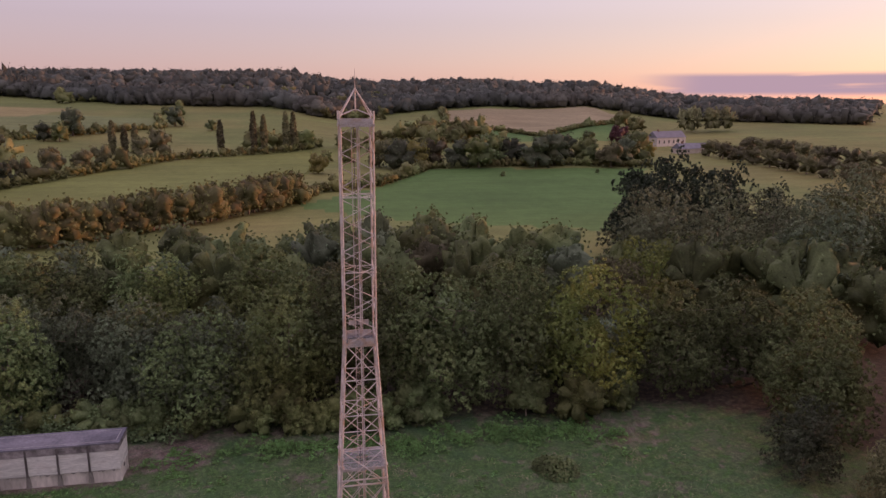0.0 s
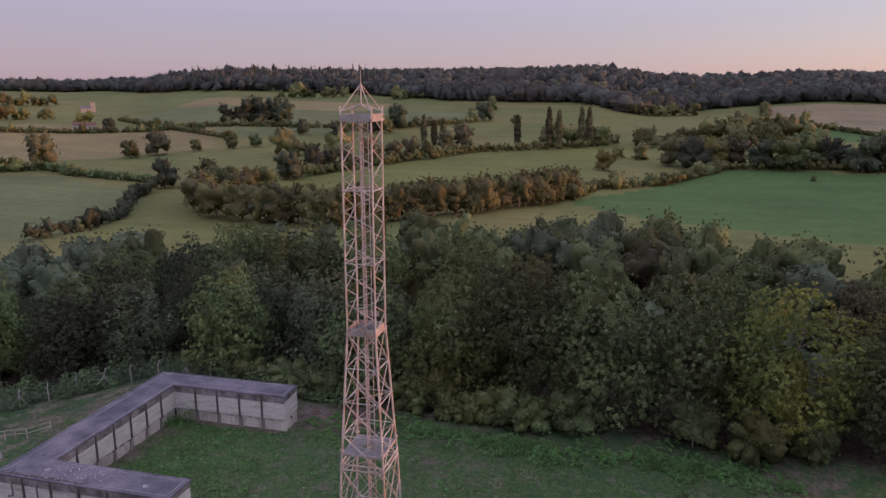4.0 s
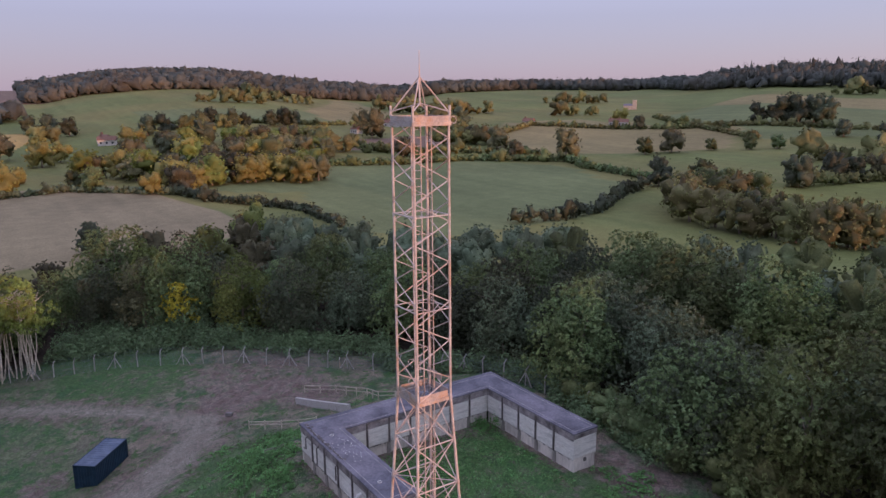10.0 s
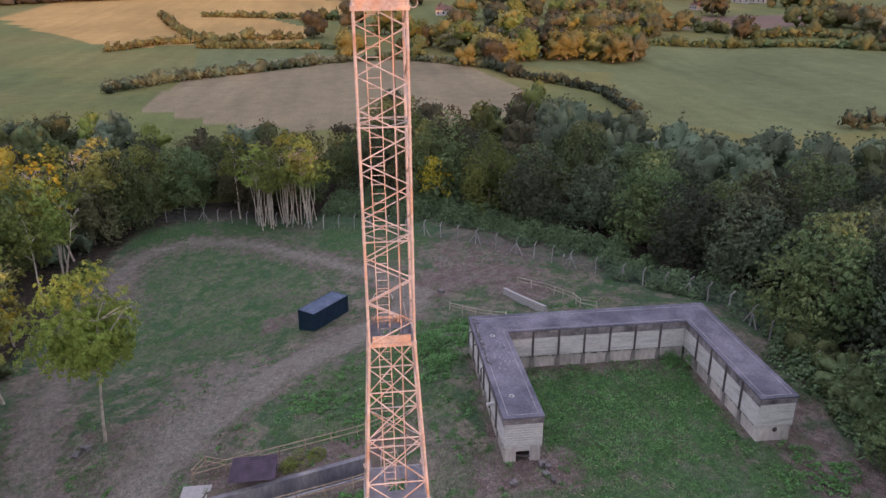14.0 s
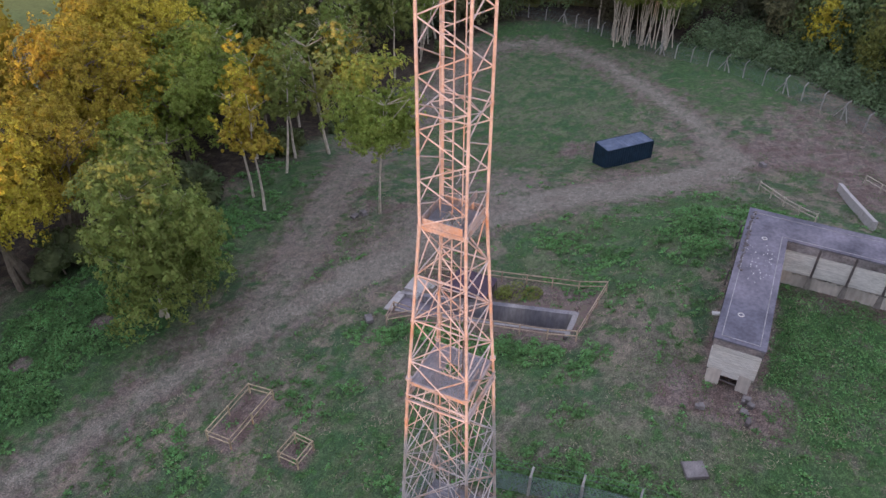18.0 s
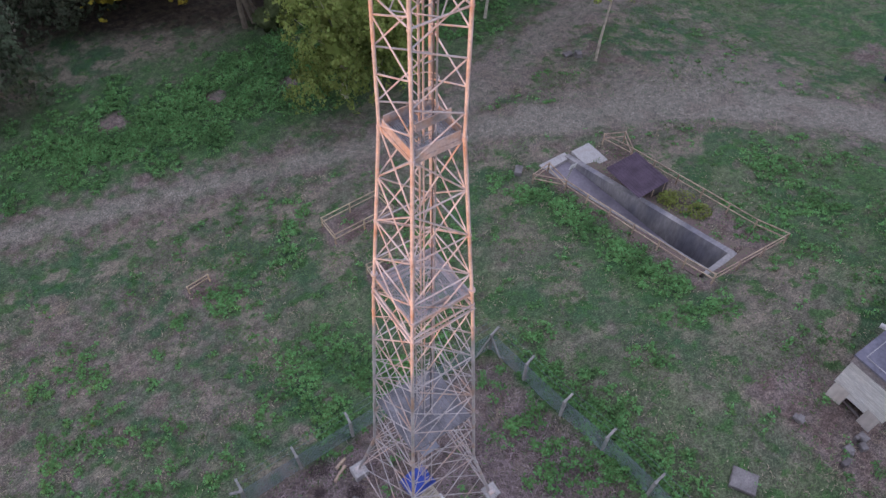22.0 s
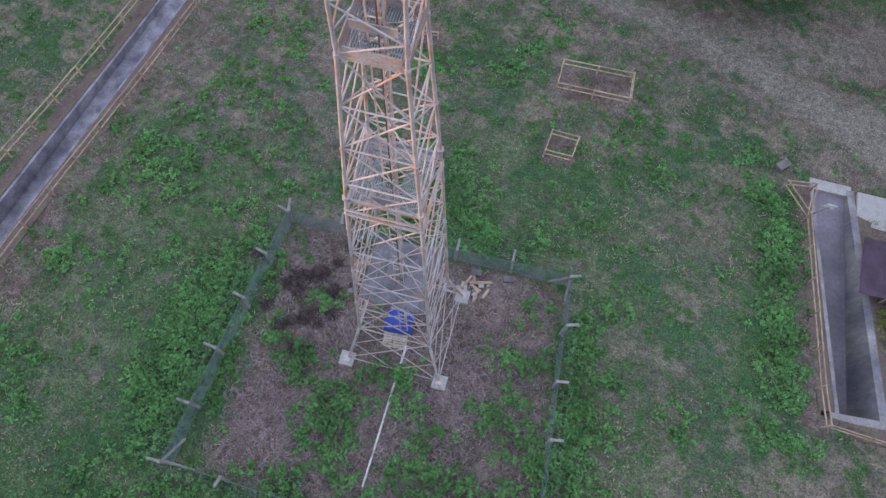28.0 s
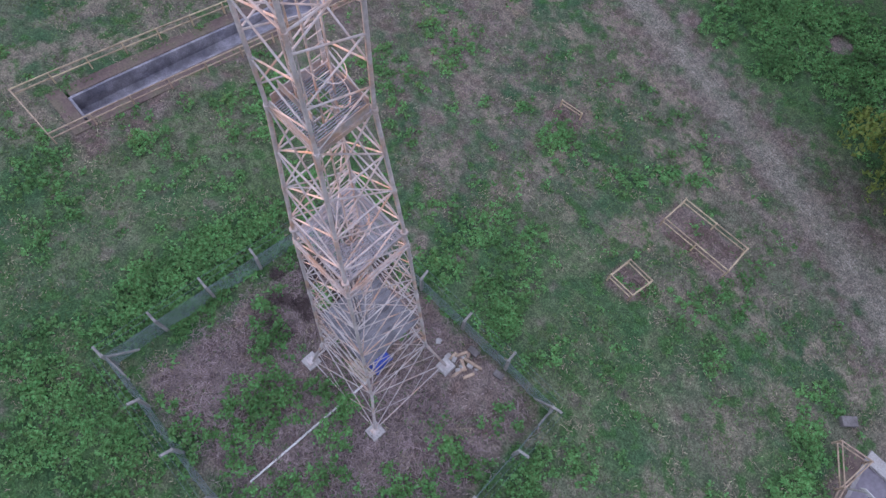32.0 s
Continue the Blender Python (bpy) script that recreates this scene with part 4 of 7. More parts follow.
def bunker():
    b = thing("concrete_bunker", "U-shaped weathered concrete bunker with flat dark roof around a grass yard", "bunker")
    ix, y_n, y_s = BX1 - BACK, BY1 - WING, BY0 + WING
    bunker_run(b, True, BX0, BX1, BY1, 1, 6)
    bunker_run(b, True, BX0, ix, y_n, -1, 5)
    bunker_run(b, True, BX0, ix, y_s, 1, 5)
    bunker_run(b, True, BX0, BX1, BY0, -1, 6)
    bunker_run(b, False, y_s, y_n, ix, -1, 7)
    bunker_run(b, False, BY0, BY1, BX1, 1, 9)
    for y0, y1 in ((y_n, BY1), (BY0, y_s)):
        part("end_wall_upper", Geo().box(BX0 - 0.03, y0 + 0.02, STEP + 0.1, BX0 + 0.3, y1 - 0.02, 5.80, 0.02), BOARDED, b)
        for j in range(1, 9):
            part("board_ridge", Geo().box(BX0 - 0.045, y0 + 0.05, STEP + 0.1 + j * 0.2 - 0.012, BX0 - 0.03, y1 - 0.05, STEP + 0.1 + j * 0.2 + 0.012), BOARDED, b)
        part("fascia", Geo().box(BX0 - 0.06, y0 - 0.04, 5.80, BX0 + 0.15, y1 + 0.04, 6.26, 0.01), FASCIA, b)
    # end of the north wing: an opening with a broken frame
    part("end_wall_lower", Geo().box(BX0 + 0.05, y_n + 0.3, B_BASE, BX0 + 0.35, y_n + 0.85, STEP + 0.09, 0.02), WALL_LOW, b)
    part("end_wall_lower", Geo().box(BX0 + 0.05, BY1 - 0.9, B_BASE, BX0 + 0.35, BY1 - 0.3, STEP + 0.09, 0.02), WALL_LOW, b)
    part("lintel", Geo().box(BX0 + 0.0, y_n + 0.85, 3.5, BX0 + 0.32, BY1 - 0.9, STEP + 0.09, 0.02), BOARDED, b)
    part("broken_frame", Geo().beam((BX0 + 0.02, y_n + 0.85, 3.05), (BX0 + 0.02, BY1 - 0.9, 3.15), 0.08, 0.1), PIPE_DARK, b)
    part("end_wall_lower", Geo().box(BX0 + 0.05, BY0 + 0.3, B_BASE, BX0 + 0.35, y_s - 0.3, STEP + 0.09, 0.02), WALL_LOW, b)
    # No hole is cut: a dark disc holds the vent's inner shade as colour.
    part("vent_hole", Geo().tube((BX0 + 0.1, (BY0 + y_s) / 2 - 0.1, 3.55), (BX0 + 0.02, (BY0 + y_s) / 2 - 0.1, 3.55), 0.2, n=10), PIPE_DARK, b, "solid dark disc standing for the shade in a round vent")
    for x0, y0, x1, y1 in ((BX0 - 0.1, y_n - 0.08, BX1 + 0.1, BY1 + 0.1), (BX0 - 0.1, BY0 - 0.1, BX1 + 0.1, y_s + 0.08), (ix - 0.08, y_s + 0.08, BX1 + 0.1, y_n - 0.08)):
        part("roof_slab", Geo().box(x0, y0, 6.26, x1, y1, B_TOP), ROOFING, b, "flat roof of weathered dark bitumen felt")
    line = Geo()
    h = B_TOP + 0.004
    for (x0, y0), (x1, y1) in (((BX0 + 0.25, BY1 - 0.3), (BX1 - 0.5, BY1 - 0.3)), ((BX0 + 0.25, y_n + 0.3), (ix + 0.2, y_n + 0.3)), ((BX0 + 0.25, y_n + 0.3), (BX0 + 0.25, BY1 - 0.3)),
                               ((BX0 + 0.25, y_s - 0.3), (ix + 0.2, y_s - 0.3)), ((BX0 + 0.25, BY0 + 0.3), (BX1 - 0.5, BY0 + 0.3)), ((BX0 + 0.25, BY0 + 0.3), (BX0 + 0.25, y_s - 0.3)),
                               ((ix + 0.2, y_s - 0.3), (ix + 0.2, y_n + 0.3)), ((BX1 - 0.5, BY0 + 0.3), (BX1 - 0.5, BY1 - 0.3))):
        line.beam((x0, y0, h), (x1, y1, h), 0.05, 0.03)
    part("roof_edge_strip", line, material("pale_edge_strip", (0.30, 0.29, 0.29), 0.9, 0, 0.3, 1.5), b, "pale felt edge strip")
    part("inner_slab", Geo().box(BX0 + 0.4, y_n + 0.5, B_BASE, BX1 - 0.6, BY1 - 0.5, B_BASE + 0.3), CONCRETE, b)
    for x, y in ((21.5, -9.3), (30.6, -9.6)):
        ring = Geo().sweep([(x + 0.17 * math.cos(0.628 * k), y + 0.17 * math.sin(0.628 * k), B_TOP + 0.02) for k in range(11)], 0.028, 5)
        part("roof_vent_ring", ring, WHITE, b, "pale round vent collar")
    for pts in (((26.5, BY1 + 0.1, 5.9), (26.5, BY1 + 0.3, 5.8), (26.5, BY1 + 0.3, 4.6)), ((32.5, BY1 + 0.1, 5.9), (32.5, BY1 + 0.32, 5.8), (32.5, BY1 + 0.32, 4.8), (33.0, BY1 + 0.32, 4.7)),
                ((30.2, BY1 + 0.1, 5.9), (30.2, BY1 + 0.3, 5.8), (30.2, BY1 + 0.3, 4.3))):
        part("outer_pipe", Geo().sweep(pts, 0.06, 7), PIPE_DARK, b, "rusty bent pipe")
    part("outlet_pipe", Geo().tube((22.6, BY1 - 0.05, 5.2), (22.45, BY1 + 0.55, 5.15), 0.13, n=10), WHITE, b, "short pale outlet pipe")
    for i in range(46):
        u = BX0 + 0.3 + i * (BX1 - BX0 - 0.6) / 45
        part("wall_rib", Geo().box(u - 0.035, BY1 - 0.125, B_BASE, u + 0.035, BY1 - 0.07, STEP - 0.02, 0.01), WALL_LOW, b)
    rng = random.Random(3)
    moss = Geo()
    for _ in range(90):
        x, s = rng.uniform(26, BX1 - 0.4), rng.uniform(0.04, 0.16)
        y = BY1 - 0.15 - abs(rng.gauss(0, 0.12))
        moss.box(x, y - s / 2, B_TOP, x + s * rng.uniform(1, 2.2), y + s / 2, B_TOP + s * 0.35, 0.02)
    tagged(part("roof_moss", moss, PIPE_DARK, b), "dark crumbling moss along the roof edge", kind="stuff")
    bits = Geo()
    for _ in range(46):
        x, y, s = rng.uniform(25, 30), rng.uniform(y_n + 0.4, BY1 - 0.4), rng.uniform(0.03, 0.09)
        bits.box(x, y, B_TOP, x + s, y + s * 0.7, B_TOP + s * 0.4)
    tagged(part("roof_debris", bits, WHITE, b), "scattered pale stone chips", kind="stuff")
    return b


bunker()


# ---- shipping container ----
def container():
    t = thing("shipping_container", "dark blue steel shipping container with pale ribbed roof on rough grass", "container", at=pose(52.5, 6.75, -4.02, rz=math.degrees(-0.689)))
    long, wide, high = 6.06, 2.44, 2.59

    def ribbed(n, size):
        return [(size * (i + o) / n, d) for i in range(n) for o, d in ((0.05, 0), (0.35, 0), (0.5, 0.035), (0.85, 0.035))]

    for name, prof, fixed, sign, axis in (("side_wall", ribbed(20, long), 0.04, 1, 0), ("side_wall", ribbed(20, long), wide - 0.04, -1, 0), ("end_wall", ribbed(8, wide), 0.04, 1, 1), ("door_end", ribbed(8, wide), long - 0.04, -1, 1)):
        g = Geo()
        pts = [(p, fixed + sign * d) if axis == 0 else (fixed + sign * d, p) for p, d in prof]
        for (x0, y0), (x1, y1) in zip(pts, pts[1:]):
            g.add([(x0, y0, 0.14), (x1, y1, 0.14), (x1, y1, high - 0.1), (x0, y0, high - 0.1)], [(0, 1, 2, 3)])
        wall = part(name, g, CONTAINER_BLUE, t)
    roof = part("roof", Geo().box(0.05, 0.05, high - 0.06, long - 0.05, wide - 0.05, high - 0.02), CONTAINER_ROOF, t, "pale blue weathered roof sheet")
    for i in range(13):
        x = 0.3 + i * (long - 0.6) / 12
        part("roof_rib", Geo().box(x - 0.05, 0.12, high - 0.02, x + 0.05, wide - 0.12, high + 0.012, 0.008), CONTAINER_ROOF, roof)
    for x in (0, long - 0.12):
        for y in (0, wide - 0.12):
            part("corner_post", Geo().box(x, y, 0, x + 0.12, y + 0.12, high, 0.01), CONTAINER_BLUE, t)
    for z in (0.0, high - 0.13):
        for y in (0, wide - 0.08):
            part("side_rail", Geo().box(0.12, y, z, long - 0.12, y + 0.08, z + 0.13), CONTAINER_BLUE, t)
        for x in (0, long - 0.08):
            part("end_rail", Geo().box(x, 0.12, z, x + 0.08, wide - 0.12, z + 0.13), CONTAINER_BLUE, t)
    part("floor", Geo().box(0.08, 0.08, 0.08, long - 0.08, wide - 0.08, 0.14), CONTAINER_BLUE, t)
    for y in (0.5, 0.95, 1.5, 1.95):
        part("lock_bar", Geo().tube((long + 0.01, y, 0.2), (long + 0.01, y, high - 0.2), 0.02, n=6), CONTAINER_BLUE, wall)
    return t


container()


# ---- trees ----
def tufted(rng, centre, face, per, size):
    """Sprays of small leaves: each spray is a little dome that faces outwards and up."""
    k = np.repeat(np.arange(len(centre)), per)
    o = rng.normal(0, 1, (len(k), 3))
    o /= np.linalg.norm(o, axis=1)[:, None] + 1e-9
    o = o + face[k] * 1.5 + (0, 0, 0.35)
    o /= np.linalg.norm(o, axis=1)[:, None] + 1e-9
    return centre[k] + o * (size[k] * rng.uniform(0.55, 1.05, len(k)))[:, None], o


def clumped(rng, radius, height, bare, clumps, leaves, leaf, at=(0, 0, 0), fills=7):
    """A crown of leafy clumps: a dome above, nearly upright sides below; gives the leaves' places, directions and sizes, small outside and larger within."""
    d = rng.normal(0, 1, (clumps, 3))
    d /= np.linalg.norm(d, axis=1)[:, None] + 1e-9
    side = np.hypot(d[:, 0], d[:, 1])[:, None] + 1e-6
    mid = height * (0.46 + 0.25 * bare)
    up = d[:, 2] >= -0.12
    flat = np.where(up[:, None], d[:, :2], d[:, :2] / side * rng.uniform(0.62, 0.95, (clumps, 1)))
    a = np.arctan2(d[:, 1], d[:, 0])
    lobes = 1 + 0.17 * np.sin(3 * a + rng.uniform(0, 6)) * side[:, 0] + 0.10 * np.sin(5 * a + d[:, 2] * 4 + rng.uniform(0, 6)) + rng.normal(0, 0.08, clumps)
    z = np.where(up, mid + d[:, 2] * (height - mid) * (0.72 + 0.20 * lobes), mid - (mid - height * bare) * np.abs(d[:, 2]) ** 0.75)
    c = np.concatenate([flat * (radius * lobes * rng.uniform(0.66, 0.92, clumps))[:, None], z[:, None]], 1)
    size = radius * rng.uniform(0.20, 0.38, clumps) * (1 + 1.4 / clumps)
    k = np.repeat(np.arange(clumps), max(3, leaves // 18))
    o = rng.normal(0, 1, (len(k), 3))
    o /= np.linalg.norm(o, axis=1)[:, None] + 1e-9
    o[:, 2] = np.where(o[:, 2] < -0.35, -o[:, 2] * 0.6, o[:, 2])
    sprays = c[k] + o * size[k][:, None] * (rng.uniform(0.25, 1.0, len(k)) ** 0.4 * rng.uniform(0.8, 1.2, len(k)))[:, None]
    pts, out = tufted(rng, sprays, o * 0.8 + d[k] * 0.4, 18, rng.uniform(0.07, 0.14, len(k)) * (radius + 1.2))
    k = np.arange(len(pts))
    j = np.repeat(np.arange(clumps), fills)
    core = (0, 0, mid)
    deep = core + (c[j] - core) * rng.uniform(0.25, 0.78, (len(j), 1)) + rng.normal(0, 0.12, (len(j), 3)) * radius * 0.4
    sizes = np.concatenate([np.full(len(k), leaf) * rng.uniform(0.7, 1.3, len(k)), size[j] * 0.5])
    return np.concatenate([pts, deep]) + np.asarray(at, float), np.concatenate([out, d[j]]), sizes


def domed(rng, radius, height, bare, clumps, leaves, leaf, rings=40, sides=60, at=(0, 0, 0)):
    """A dense crown: one uneven body bulging over its clumps, with small leaves all over it; gives leaf places, directions, sizes and the body."""
    d = rng.normal(0, 1, (clumps, 3))
    d /= np.linalg.norm(d, axis=1)[:, None] + 1e-9
    side = np.hypot(d[:, 0], d[:, 1])[:, None] + 1e-6
    mid = height * (0.44 + 0.3 * bare)
    a0, a1 = rng.uniform(0, 6, 2)
    a = np.arctan2(d[:, 1], d[:, 0])
    lobes = 1 + 0.14 * np.sin(3 * a + a0) * side[:, 0] + 0.10 * np.sin(5 * a + d[:, 2] * 4 + a1) + rng.normal(0, 0.18 if leaves >= 6000 else 0.10, clumps)
    up = d[:, 2] >= -0.1
    flat = np.where(up[:, None], d[:, :2], d[:, :2] / side * rng.uniform(0.7, 1.0, (clumps, 1)))
    z = np.where(up, np.sign(d[:, 2]) * np.abs(d[:, 2]) ** 0.8 * (height - mid) * 0.78 * lobes, -(mid - height * bare) * np.abs(d[:, 2]) ** 0.75 * 0.85)
    c = np.concatenate([flat * (radius * 0.78 * lobes)[:, None], z[:, None]], 1)
    big = radius * (rng.uniform(0.14, 0.34, clumps) if clumps > 60 else rng.uniform(0.20, 0.36, clumps)) * (1 + 2.0 / clumps)

    def reach(u):
        b = u @ c.T
        disc = b * b - (np.sum(c * c, 1) - big * big)[None]
        t = np.where(disc > 0, b + np.sqrt(np.maximum(disc, 0)), 0)
        k = t.argmax(1)
        return np.maximum(t[np.arange(len(u)), k], 0.44 * radius), k

    pol = np.linspace(0.03, math.pi - 0.25, rings)[:, None] + rng.normal(0, 0.02, (rings, sides))
    azi = np.linspace(0, 2 * math.pi, sides, endpoint=False)[None] + rng.normal(0, 0.03, (rings, sides))
    u = np.stack([np.sin(pol) * np.cos(azi), np.sin(pol) * np.sin(azi), np.cos(pol)], -1).reshape(-1, 3)
    r, _ = reach(u)
    base = np.asarray(at, float) + (0, 0, mid)
    bv = u * (r * rng.uniform(0.86, 0.99, len(u)))[:, None] + base
    i = (np.arange(rings - 1)[:, None] * sides + np.arange(sides)[None]).ravel()
    j = (np.arange(rings - 1)[:, None] * sides + (np.arange(sides) + 1)[None] % sides).ravel()
    bf = np.stack([i, i + sides, j + sides, j], -1)
    per = 20 if leaves >= 6000 else 12 if leaves >= 1000 else 1
    w = rng.normal(0, 1, (leaves // per, 3))
    w /= np.linalg.norm(w, axis=1)[:, None] + 1e-9
    w[:, 2] = np.where(w[:, 2] < -0.8, -w[:, 2], w[:, 2])
    r, k = reach(w)
    if per > 1:
        p = w * (r * rng.uniform(0.88, 1.0, len(w)))[:, None]
        out = p - c[k]
        out /= np.linalg.norm(out, axis=1)[:, None] + 1e-9
        deep = max(200, leaves // 7)
        v = rng.normal(0, 1, (deep, 3))
        v /= np.linalg.norm(v, axis=1)[:, None] + 1e-9
        within = v * (reach(v)[0] * rng.uniform(0.55, 0.90, deep))[:, None]
        p, out = tufted(rng, p, out, per, radius * rng.uniform(0.045, 0.10, len(w)) * (1.0 if per > 12 else 0.9))
        sizes = np.concatenate([leaf * rng.uniform(0.7, 1.35, len(p)), radius * rng.uniform(0.05, 0.085, deep) * (1.0 if per > 12 else 1.5)])
        return np.concatenate([p, within]) + base, np.concatenate([out, v * 0.3 + rng.normal(0, 0.6, (deep, 3))]), sizes, (np.zeros((0, 3)), np.zeros((0, 4), int)) if per > 12 else (base + (bv - base) * rng.uniform(0.84, 0.97, (len(bv), 1)), bf)
    p = w * (r * rng.uniform(0.93, 1.04, leaves) + rng.exponential(0.012 * radius, leaves))[:, None]
    out = p - c[k]
    out /= np.linalg.norm(out, axis=1)[:, None] + 1e-9
    return p + base, out + (0, 0, 0.15), leaf * rng.uniform(0.7, 1.35, leaves), (bv, bf)


def tree_meshes(seed, height, radius, clumps, leaves, leaf, leaf_mat, bark_mat, bare=0.28, round_top=1.0, stems=1, limbs=5, solid=True, girth=0.022):
    """A tapered trunk with limbs, and a crown of many small leaves in uneven clumps."""
    rng = np.random.default_rng(seed)
    wood = Geo()
    crown_lo, crown_hi = height * bare, height
    mid, hz = (crown_lo + crown_hi) / 2, (crown_hi - crown_lo) / 2
    for s in range(stems):
        off = rng.normal(0, (1.0 if stems > 6 else 0.5) * (stems > 1), 2)
        lean = rng.normal(0, 0.08 if stems > 6 else 0.08 + 0.10 * (stems > 1), 2)
        r = girth * height / (1 + 0.35 * (stems > 1))
        p, segs = np.array([off[0], off[1], -0.4]), 5
        for i in range(segs):
            q = p + np.array([lean[0] + rng.normal(0, 0.05), lean[1] + rng.normal(0, 0.05), 1.0]) * (height * 0.76 + 0.4) / segs
            wood.tube(p, q, r * (1 - 0.17 * i), r * (1 - 0.17 * (i + 1)), n=6, caps=False)
            if i >= 1 and (solid or q[2] > height * (bare - 0.16)):
                for _ in range(limbs // 2 if solid else limbs):
                    a, reach = rng.uniform(0, 6.28), radius * rng.uniform(0.4, 0.8)
                    e = q + np.array([math.cos(a) * reach, math.sin(a) * reach, reach * rng.uniform(0.4, 1.0) * (1 if solid else 1.5)])
                    e[2] = min(e[2], height * 0.84)
                    wood.tube(q, q + (e - q) * (0.72 if solid else 1.0), r * 0.38 * (1 - 0.12 * i), r * 0.08, n=4, caps=False)
            p = q
    if solid:
        pts, out, sizes, body = domed(rng, radius, height, bare, clumps, clumps * leaves, leaf)
        return wood.mesh("trunk", bark_mat), cards_mesh("crown", pts, out, sizes, rng, leaf_mat, 1.5, body, 0.38)
    pts, out, sizes = clumped(rng, radius, height, bare, clumps, leaves, leaf)
    return wood.mesh("trunk", bark_mat), cards_mesh("crown", pts, out, sizes, rng, leaf_mat, 1.5, None, 0.4)


def tree_kind(name, label, seeds, group="", **kw):
    kinds = []
    for s in seeds:
        kinds.append((tree_meshes(s, **kw), label))
    return name, kinds, group


KINDS = {
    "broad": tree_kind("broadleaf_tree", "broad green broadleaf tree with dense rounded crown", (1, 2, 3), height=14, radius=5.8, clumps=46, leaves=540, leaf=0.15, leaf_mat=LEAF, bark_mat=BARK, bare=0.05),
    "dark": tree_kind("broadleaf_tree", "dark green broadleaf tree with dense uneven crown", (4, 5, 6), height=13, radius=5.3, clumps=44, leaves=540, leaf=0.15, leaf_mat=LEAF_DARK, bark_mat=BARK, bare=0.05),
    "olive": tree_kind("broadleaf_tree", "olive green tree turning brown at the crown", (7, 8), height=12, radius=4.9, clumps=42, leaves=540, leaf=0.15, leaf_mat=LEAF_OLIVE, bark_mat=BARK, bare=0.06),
    "yellow": tree_kind("broadleaf_tree", "tree with bright yellowing autumn leaves", (9, 10), height=11, radius=3.4, clumps=46, leaves=120, leaf=0.25, leaf_mat=LEAF_YELLOW, bark_mat=BARK, bare=0.30, solid=False),
    "willow": tree_kind("willow_tree", "large grey-green willow with soft rounded crown", (11, 12), height=16, radius=6.8, clumps=40, leaves=500, leaf=0.17, leaf_mat=LEAF_WILLOW, bark_mat=BARK, bare=0.04),
    "birch": tree_kind("birch_tree", "slender pale-stemmed birch with airy light green crown", (14, 15), height=15, radius=2.3, clumps=34, leaves=90, leaf=0.22, leaf_mat=LEAF_LIME, bark_mat=BARK_PALE, bare=0.50, solid=False, girth=0.012),
    "amber": tree_kind("birch_tree", "slender pale-stemmed birch with golden leaves at its top", (41, 42), height=15, radius=2.2, clumps=34, leaves=100, leaf=0.22, leaf_mat=LEAF_YELLOW, bark_mat=BARK_PALE, bare=0.48, solid=False, girth=0.012),
    "brown": tree_kind("birch_tree", "thin birch with sparse brownish leaves and pale forked limbs", (43,), height=15, radius=2.8, clumps=30, leaves=72, leaf=0.20, leaf_mat=LEAF_GOLD, bark_mat=BARK_PALE, bare=0.34, solid=False, girth=0.012, limbs=8),
    "forked": tree_kind("forked_tree", "tall tree with pale forked trunks and golden green crown", (44,), height=18, radius=4.2, clumps=56, leaves=110, leaf=0.24, leaf_mat=LEAF_GOLD, bark_mat=BARK_PALE, bare=0.50, stems=3, solid=False, girth=0.015, limbs=7),
    "stems": tree_kind("multi_stem_tree", "clump of many pale bare stems with thin leafy top", (16, 17), height=14.5, radius=3.4, clumps=60, leaves=130, leaf=0.22, leaf_mat=LEAF_LIME, bark_mat=BARK_PALE, bare=0.50, stems=11, solid=False, girth=0.011, limbs=3),
    "lime": tree_kind("broadleaf_tree", "light green young tree with airy crown and visible stems", (21, 22, 23), height=13, radius=3.7, clumps=46, leaves=120, leaf=0.25, leaf_mat=LEAF_LIME, bark_mat=BARK_PALE, bare=0.36, stems=2, solid=False, girth=0.014),
    "lone": tree_kind("young_field_tree", "tall yellow-green young tree with dense rounded crown on slender forked limbs", (26,), height=16.0, radius=4.0, clumps=84, leaves=216, leaf=0.17, leaf_mat=LEAF_FRESH, bark_mat=BARK_PALE, bare=0.52, solid=False, girth=0.011, limbs=8),
    "sunny": tree_kind("broadleaf_tree", "dense yellow-green broadleaf tree with the last sun put into its leaf colour", (25, 26), height=14, radius=5.4, clumps=44, leaves=540, leaf=0.15, leaf_mat=LEAF_BRIGHT, bark_mat=BARK, bare=0.05),
    "gold": tree_kind("broadleaf_tree", "large tree with dense golden leaves and several thick leaning trunks", (31, 32), height=15, radius=5.2, clumps=84, leaves=300, leaf=0.17, leaf_mat=LEAF_YELLOW, bark_mat=BARK, bare=0.42, stems=4, solid=False, girth=0.028),
    "green": tree_kind("broadleaf_tree", "fresh green broadleaf tree with open limbs under its crown", (33, 34), height=13, radius=4.8, clumps=70, leaves=300, leaf=0.18, leaf_mat=LEAF_FRESH, bark_mat=BARK, bare=0.28, stems=2, solid=False),
    "bushy": tree_kind("bushy_tree", "bushy yellow-green tree with leaves down to the ground", (35,), height=13, radius=4.6, clumps=96, leaves=300, leaf=0.17, leaf_mat=LEAF_LIME, bark_mat=BARK_PALE, bare=0.17, stems=2, solid=False),
    "shrub": tree_kind("woodland_shrub", "bright green rounded shrub at the edge of the wood", (18, 19, 20), height=3.6, radius=2.1, clumps=16, leaves=130, leaf=0.16, leaf_mat=LEAF, bark_mat=BARK, bare=0.02, limbs=2),
}
TREE_COUNT = 0


